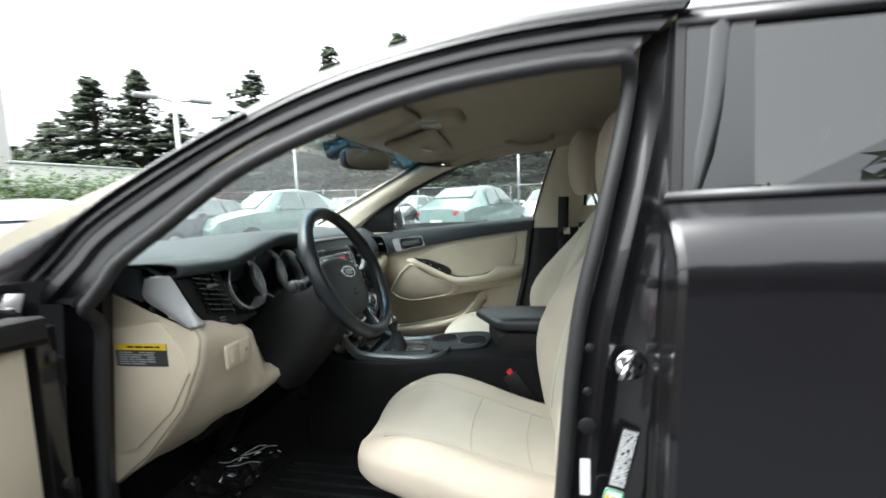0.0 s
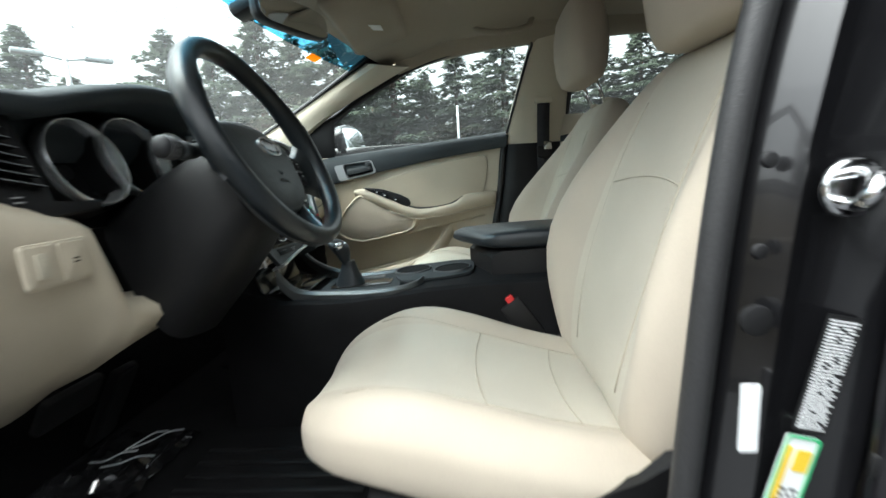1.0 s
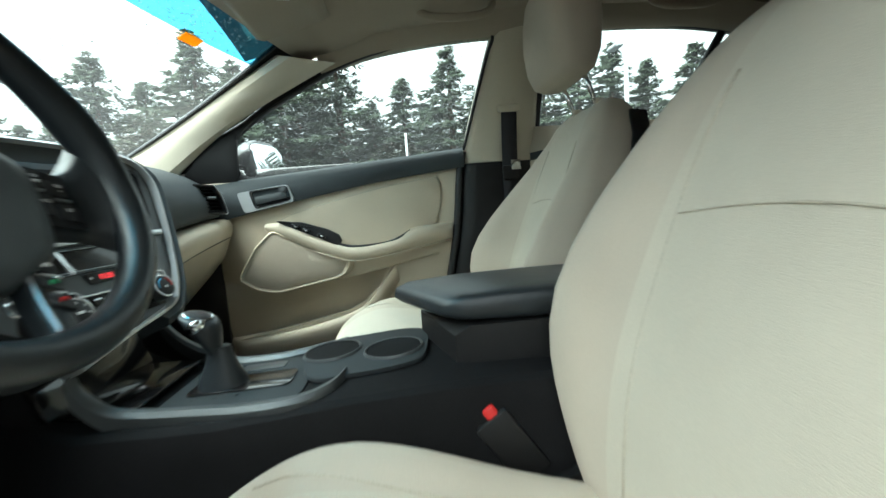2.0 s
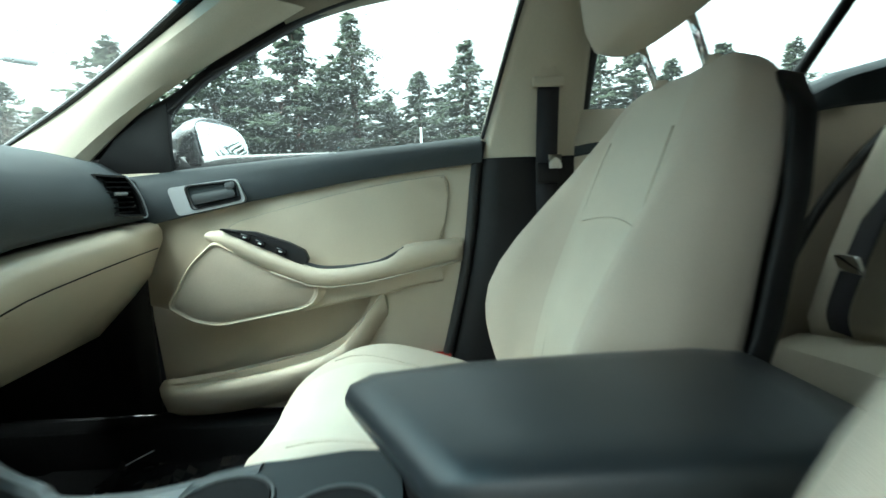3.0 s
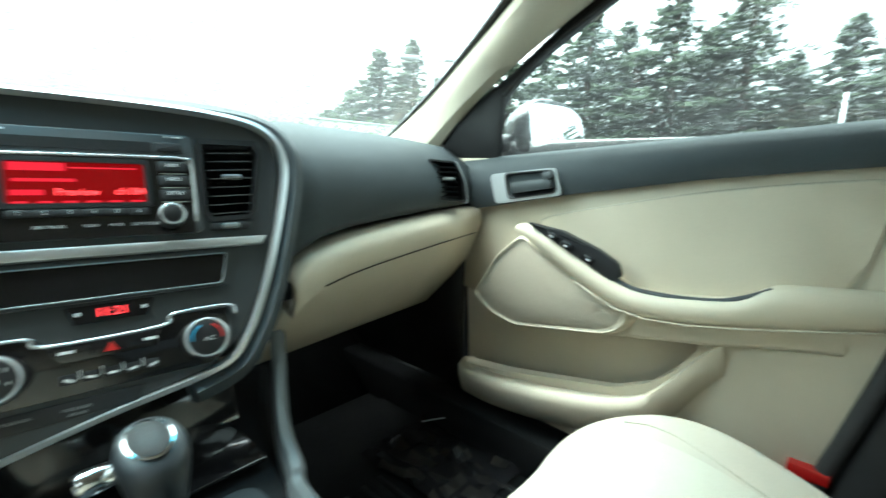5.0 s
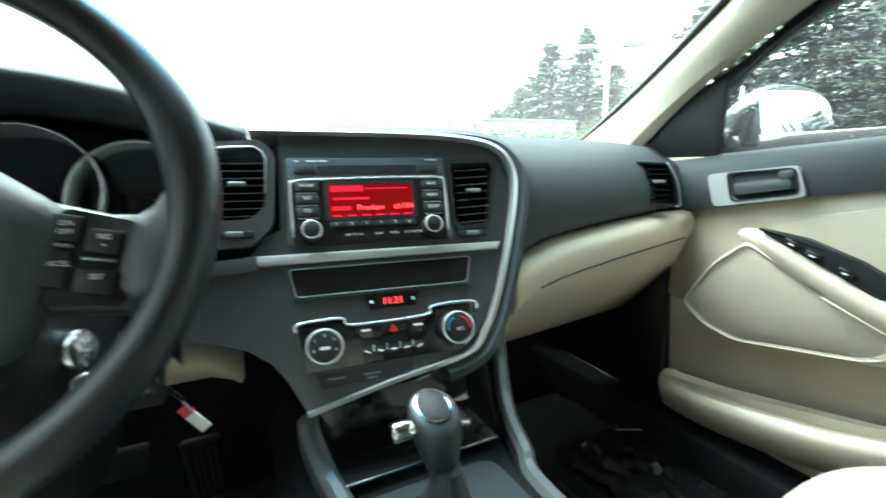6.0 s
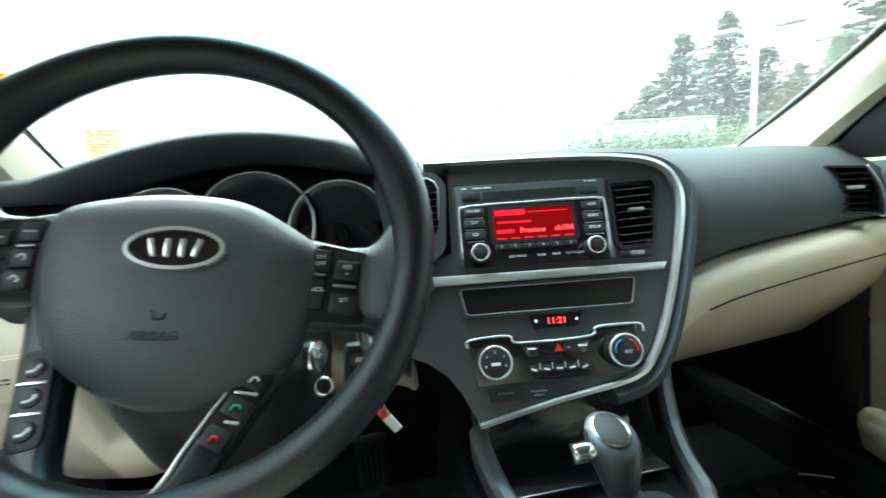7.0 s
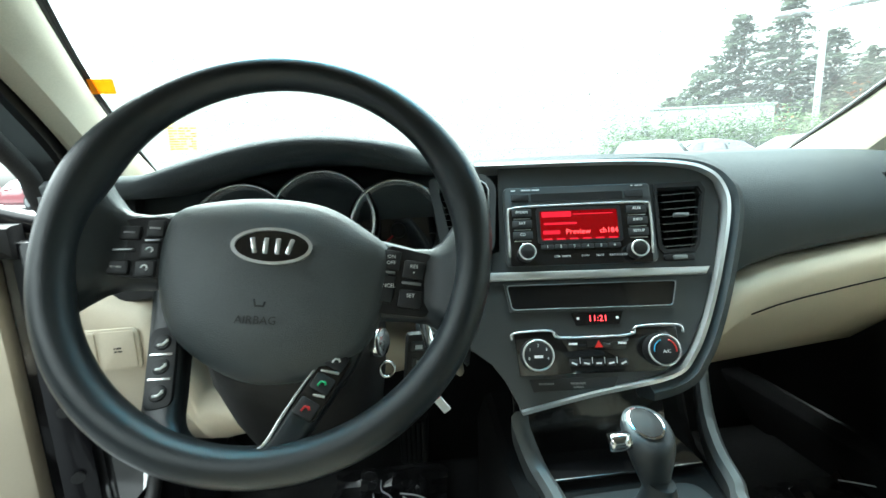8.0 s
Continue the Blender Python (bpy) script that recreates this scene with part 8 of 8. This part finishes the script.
def building():
    # low white building and its yard wall ahead of the car
    b = thing("building", "low white rendered commercial building ahead of the car", "building")
    corner = polar(33.0, 20)
    box("wall", (21, 9, 6.4), pose(corner.x - 10.5, corner.y + 5.2, 3.2), RENDERWALL, b, 0.03, "white rendered wall")
    box("roof", (20.9, 8.9, 0.12), pose(corner.x - 10.5, corner.y + 5.2, 6.44), RENDERWALL, b, 0.03, "flat roof with white coping")
    box("plinth_band", (21.02, 9.02, 0.12), pose(corner.x - 10.5, corner.y + 5.2, 1.75), RENDERWALL, b, 0.02, "painted band")
    y = thing("yard_wall", "white painted yard wall with stone coping", "wall", kind="structure")
    a, c = polar(31.0, 16.6), polar(42.2, 18.3)
    mid, ln = (a + c) / 2, (c - a).length
    ang = math.degrees(math.atan2(c.y - a.y, c.x - a.x))
    box("wall_body", (ln, 0.22, 2.62), pose(mid.x, mid.y, 1.31, 0, 0, ang), RENDERWALL, y, 0.02, "white wall")
    box("coping", (ln + 0.1, 0.30, 0.07), pose(mid.x, mid.y, 2.655, 0, 0, ang), STEEL, y, 0.015, "pale coping")
    # hedge along it
    for k in range(7):
        p = polar(28.5 + 2.8 * k, 15.2 + 0.25 * k)
        foliage_patch("hedge", "unclipped green hedge along the white wall", "hedge", (p.x, p.y), (0.85, 0.65, 2.7), 3600, LEAF, 30 + k, 0.15)
    p = polar(42.0, 24)
    foliage_patch("shrub", "rust-coloured autumn shrub under the conifers", "shrub", (p.x, p.y), (1.6, 1.0, 3.2), 1200, RUST, 51, 0.25)
    p = polar(36.5, 24.5)
    foliage_patch("shrub", "rust-coloured autumn shrub under the conifers", "shrub", (p.x, p.y), (1.5, 1.0, 3.0), 900, RUST, 52, 0.25)
    p = polar(50.0, 27)
    foliage_patch("shrub", "rust-coloured autumn shrub under the conifers", "shrub", (p.x, p.y), (1.4, 1.0, 4.6), 700, RUST, 53, 0.25)


building()


def lamp_post(p, h, label, heads=2, turn=0.0):
    l = thing("street_lamp", label, "lamp post", "lamp posts", at=tuple(p))
    tube("pole", [(p.x, p.y, 0), (p.x, p.y, h)], [0.10, 0.07], STEEL, l, "galvanised pole", seg=12)
    box("base", (0.5, 0.5, 0.6), pose(p.x, p.y, 0.3), RENDERWALL, l, 0.04, "concrete footing")
    for k in range(heads):
        s = 1 if k == 0 else -1
        c, sn = math.cos(turn), math.sin(turn)
        tube("arm", [(p.x, p.y, h - 0.1), (p.x + s * 0.5 * c, p.y + s * 0.5 * sn, h)], 0.04, STEEL, l)
        box("lamp_head", (0.75, 0.34, 0.14), pose(p.x + s * 0.85 * c, p.y + s * 0.85 * sn, h + 0.02, 0, 0, math.degrees(turn)), STEEL, l, 0.05, "grey lamp head")


lamp_post(polar(45.6, 17.5), 5.1, "double-headed galvanised lamp post on the lot", 2, radians(-40))
lamp_post(polar(89.0, 27), 5.0, "slim galvanised pole by the fence", 0)
lamp_post(polar(59.4, 26), 4.6, "slim galvanised pole by the fence", 0)
lamp_post(polar(117.0, 17), 6.0, "tall pale lamp post behind the cars", 1)


def fence():
    f = thing("chain_link_fence", "galvanised chain-link fence along the edge of the lot", "fence")
    n = 22
    pts = [polar(lerp(46, 134, k / (n - 1)), 28.0) for k in range(n)]
    for p in pts:
        tube("post", [(p.x, p.y, 0), (p.x, p.y, 2.3)], 0.035, STEEL, f, "galvanised post", seg=8)
    for a, b in zip(pts, pts[1:]):
        tube("top_rail", [(a.x, a.y, 2.18), (b.x, b.y, 2.18)], 0.028, STEEL, f, seg=6)
    V, E_, F = [], [], []
    for a, b in zip(pts, pts[1:]):
        d = b - a
        ln = d.length
        u = d / ln
        k = 0.0
        while k < ln + 2.1:
            for sg in (1, -1):
                x0, x1 = (k - 2.1, k) if sg > 0 else (k, k - 2.1)
                z0, z1 = 0.06, 2.16
                # clip to the bay
                def clip(x0, z0, x1, z1):
                    t0, t1 = 0.0, 1.0
                    dx = x1 - x0
                    for lim, sign in ((0, 1), (ln, -1)):
                        c0, c1 = sign * (x0 - lim), sign * (x1 - lim)
                        if c0 < 0 and c1 < 0:
                            return None
                        if c0 < 0:
                            t0 = max(t0, c0 / (c0 - c1))
                        elif c1 < 0:
                            t1 = min(t1, c0 / (c0 - c1))
                    return (x0 + dx * t0, z0 + (z1 - z0) * t0, x0 + dx * t1, z0 + (z1 - z0) * t1) if t1 > t0 else None
                c = clip(x0, z0, x1, z1)
                if c:
                    p, q = a + u * c[0], a + u * c[2]
                    i = len(V)
                    w = 0.004
                    V += [(p.x, p.y, c[1] - w), (p.x, p.y, c[1] + w), (q.x, q.y, c[3] + w), (q.x, q.y, c[3] - w)]
                    F.append((i, i + 1, i + 2, i + 3))
            k += 0.16
    me = bpy.data.meshes.new("mesh_wire")
    me.from_pydata(V, [], F)
    me.materials.append(STEEL)
    o = new("mesh_wire", me)
    o.parent = f
    o["kind"] = "stuff"


fence()


def parked_car(p, heading, color, label, tall=0.0):
    """A parked car: shell, panes, wheels, lamps, plate."""
    c = thing("parked_car", label, "car", "parked cars", at=tuple(p))
    paint = mat("car_paint", color, 0.32, grain=0.08, scale=900, coat=1.0, stain=0.06, stain_scale=3)
    M = Matrix.Translation(p) @ Matrix.Rotation(radians(heading), 4, "Z")
    T = tall
    # sections along the length: (y, half width, sill, belt, roof, roof half width)
    sec = [(-2.30, 0.62, 0.42, 0.62, 0.64, 0.60), (-2.25, 0.80, 0.30, 0.80 + T, 0.90 + T, 0.66), (-1.9, 0.88, 0.24, 0.90 + T, 1.02 + T, 0.68), (-1.45, 0.90, 0.22, 0.94 + T, 1.10 + 2 * T, 0.64), (-0.85, 0.91, 0.22, 0.95 + T, 1.40 + 2 * T, 0.58),
           (-0.2, 0.91, 0.22, 0.95 + T, 1.47 + 2 * T, 0.58), (0.4, 0.91, 0.22, 0.94 + T, 1.42 + 2 * T, 0.57), (0.75, 0.90, 0.22, 0.93 + T, 1.26 + 1.5 * T, 0.60), (1.15, 0.90, 0.22, 0.92 + T, 1.00 + T, 0.70), (1.7, 0.88, 0.24, 0.84 + T, 0.92 + T, 0.66), (2.15, 0.82, 0.30, 0.72 + T, 0.80 + T, 0.60), (2.32, 0.66, 0.40, 0.60, 0.64, 0.50)]
    rings = []
    for y, hw, sill, belt, roof, rw in sec:
        half = [(hw * 0.92, sill), (hw, sill + 0.12), (hw, lerp(sill, belt, 0.6)), (hw * 0.975, belt), (lerp(hw * 0.95, rw, 0.5), lerp(belt, roof, 0.5)), (rw, roof - 0.05), (rw * 0.8, roof - 0.01), (0, roof)]
        ring = [(x, y, z) for x, z in half] + [(-x, y, z) for x, z in half[-2::-1]]
        rings.append([tuple(M @ Vector(q)) for q in ring])
    loft("body", rings, paint, c, "painted body shell", crisp=30)
    def poly(name, pts, material, label="", off=0.008):
        n = (Vector(pts[1]) - Vector(pts[0])).cross(Vector(pts[2]) - Vector(pts[0])).normalized()
        if n.dot(Vector((sum(q[0] for q in pts), 0, 6)) if abs(n.z) > 0.3 else Vector((pts[0][0], 0, 0.0))) < 0:
            n = -n
        bm = bmesh.new()
        vs = [bm.verts.new(M @ (Vector(q) + n * off)) for q in pts]
        fc = bm.faces.new(vs)
        ex = bmesh.ops.extrude_face_region(bm, geom=[fc])
        bmesh.ops.translate(bm, verts=[v for v in ex["geom"] if isinstance(v, bmesh.types.BMVert)], vec=(M.to_3x3() @ -n) * 0.006)
        return part(name, bm, material, c, label, smooth=False)
    B, R2 = 0.95 + T, 1.40 + 2 * T
    poly("windscreen", [(-0.60, 1.10, 1.02 + T), (0.60, 1.10, 1.02 + T), (0.50, 0.47, R2 - 0.02), (-0.50, 0.47, R2 - 0.02)], CARGLASS, "pale reflecting windscreen", 0.03)
    poly("rear_window", [(0.58, -1.42, 1.12 + 1.8 * T), (-0.58, -1.42, 1.12 + 1.8 * T), (-0.50, -0.90, R2 - 0.03), (0.50, -0.90, R2 - 0.03)], CARGLASS, "rear window", 0.03)
    for s in (-1, 1):
        for y0, y1, t0, t1 in ((0.68, -0.18, 0.30, -0.16), (-0.24, -1.05, -0.26, -0.78)):
            poly("side_window", [(s * 0.885, y0, B + 0.02), (s * 0.885, y1, B + 0.02), (s * 0.63, t1, R2 - 0.06), (s * 0.63, t0, R2 - 0.06)], CARGLASS, "dark side window", 0.03)
        box("headlamp", (0.34, 0.22, 0.14), M @ pose(s * 0.60, 2.10, 0.70 + 0.6 * T, 0, 0, -s * 18), LENS, c, 0.05, "clear headlamp")
        box("tail_lamp", (0.30, 0.16, 0.16), M @ pose(s * 0.62, -2.18, 0.80 + 0.7 * T, 0, 0, s * 10), REDLENS, c, 0.04, "red tail lamp")
        for y in (1.38, -1.36):
            w = cyl("wheel", 0.33, 0.33, 0.22, M @ pose(s * 0.82, y, 0.33, 0, 90, 0), RUBBER, c, "black tyre", seg=32, bevel=0.03)
            cyl("rim", 0.22, 0.20, 0.02, M @ pose(s * 0.932, y, 0.33, 0, 90 * s, 0), SILVER, w, "alloy rim", seg=20, bevel=0.005)
        box("mirror", (0.18, 0.08, 0.12), M @ pose(s * 0.98, 0.62, 1.02 + T), paint, c, 0.03, "door mirror")
    box("grille", (0.8, 0.06, 0.18), M @ pose(0, 2.24, 0.52), DARK, c, 0.02, "dark grille")
    box("bumper_strip", (1.1, 0.06, 0.10), M @ pose(0, 2.27, 0.38), DARK, c, 0.02)
    box("number_plate", (0.32, 0.02, 0.13), M @ pose(0, -2.30, 0.62), PAPER, c, 0.004, "plain number plate")


CARGLASS = mat("car_window_glass", (0.10, 0.13, 0.13), 0.08, coat=1.0, stain=0.1)
def lot_cars():
    rows = [(55.5, 12.5, 62, (0.20, 0.29, 0.275), "pale green-grey car parked beyond the windscreen", 0.10), (64, 15.5, 64, (0.28, 0.30, 0.31), "silver car parked in the row", 0.0),
            (73.5, 15.5, 66, (0.36, 0.37, 0.37), "pale silver car parked in the row", 0.0), (76.6, 19.0, 70, (0.12, 0.02, 0.02), "dark red car parked in the row", 0.0),
            (82.7, 11.5, -110, (0.16, 0.24, 0.23), "grey-green car parked facing the lane", 0.06), (93, 17.0, 80, (0.70, 0.71, 0.71), "white car parked by the fence", 0.05), (101, 15.5, 84, (0.30, 0.31, 0.33), "grey car parked by the fence", 0.0),
            (111, 15.0, 92, (0.05, 0.06, 0.10), "dark blue car parked by the fence", 0.0), (35, 12.6, 96, (0.03, 0.03, 0.05), "dark car parked along the hedge", 0.0), (30, 11.0, 150, (0.07, 0.08, 0.09), "dark grey car parked by the white building", 0.0),
            (45.5, 12.5, 80, (0.08, 0.09, 0.11), "charcoal car parked by the wall", 0.0), (-62, 9.5, 20, (0.28, 0.03, 0.05), "dark red car parked across the lane", 0.0), (-36.6, 30.0, 62, (0.30, 0.05, 0.07), "wine-red car parked far across the lot", 0.0), (-75, 9.0, 15, (0.45, 0.46, 0.47), "silver car parked across the lane", 0.0), (-92, 9.5, 8, (0.04, 0.04, 0.05), "black car parked across the lane", 0.04)]
    for az, d, hd, col, label, tall in rows:
        parked_car(polar(az, d), hd, col, label, tall)


lot_cars()


def droplets(name, label, fn, count, seed, size=(0.0005, 0.0016)):
    """Rain beads on a pane: small flattened domes, as one mass."""
    rnd = random.Random(seed)
    V, F = [], []
    for k in range(count):
        p, n, t = fn(rnd)
        r = size[0] + (size[1] - size[0]) * rnd.random() ** 2.2
        b = n.cross(t)
        i = len(V)
        for q in range(6):
            a = q * 1.0472
            V.append(tuple(p + (t * math.cos(a) + b * math.sin(a)) * r))
        for q in range(6):
            a = q * 1.0472 + 0.5
            V.append(tuple(p + (t * math.cos(a) + b * math.sin(a)) * r * 0.65 + n * r * 0.4))
        V.append(tuple(p + n * r * 0.58))
        for q in range(6):
            w = (q + 1) % 6
            F += [(i + q, i + w, i + 6 + q), (i + w, i + 6 + w, i + 6 + q), (i + 6 + q, i + 6 + w, i + 12)]
        F.append(tuple(i + q for q in range(5, -1, -1)))
    me = bpy.data.meshes.new(name)
    me.from_pydata(V, [], F)
    for pl in me.polygons:
        pl.use_smooth = len(pl.vertices) == 3
    me.materials.append(WATER)
    o = tagged(new(name, me), label, "rain drops", kind="stuff")
    o.visible_shadow = False
    return o


def screen_drop(rnd):
    u, v = rnd.uniform(-0.92, 0.92), rnd.uniform(0.02, 0.99)
    p = glass_at(u, v)
    x = (glass_at(u + 0.01, v) - p).normalized()
    y = (glass_at(u, v + 0.01) - p).normalized()
    n = x.cross(y).normalized()
    return p + n * 0.001, n, x


def side_drop(rnd):
    while True:
        y, z = rnd.uniform(1.51, 2.28), rnd.uniform(0.97, 1.31)
        if z < 1.305 - 0.40 * max(0, y - 1.66) ** 1.25 and y > 1.52 + (1.3 - z) * 0.28:
            break
    n = Vector((1, 0, 0.24)).normalized()
    return Vector((0.7235 - 0.24 * (z - 0.96), y, z)), n, Vector((0, 1, 0))


def rear_drop(rnd):
    y, z = rnd.uniform(0.50, 1.36), rnd.uniform(1.06, 1.25)
    n = Vector((1, 0, 0.24)).normalized()
    return Vector((0.7465 - 0.24 * (z - 0.96), y, z)), n, Vector((0, 1, 0))


droplets("rain_on_windscreen", "rain beads on the windscreen", screen_drop, 15000, 71, (0.0007, 0.0023))
droplets("rain_on_side_window", "rain beads on the passenger window", side_drop, 8000, 72, (0.0005, 0.0017))
droplets("rain_on_rear_window", "rain beads on the rear side window", rear_drop, 1500, 73)
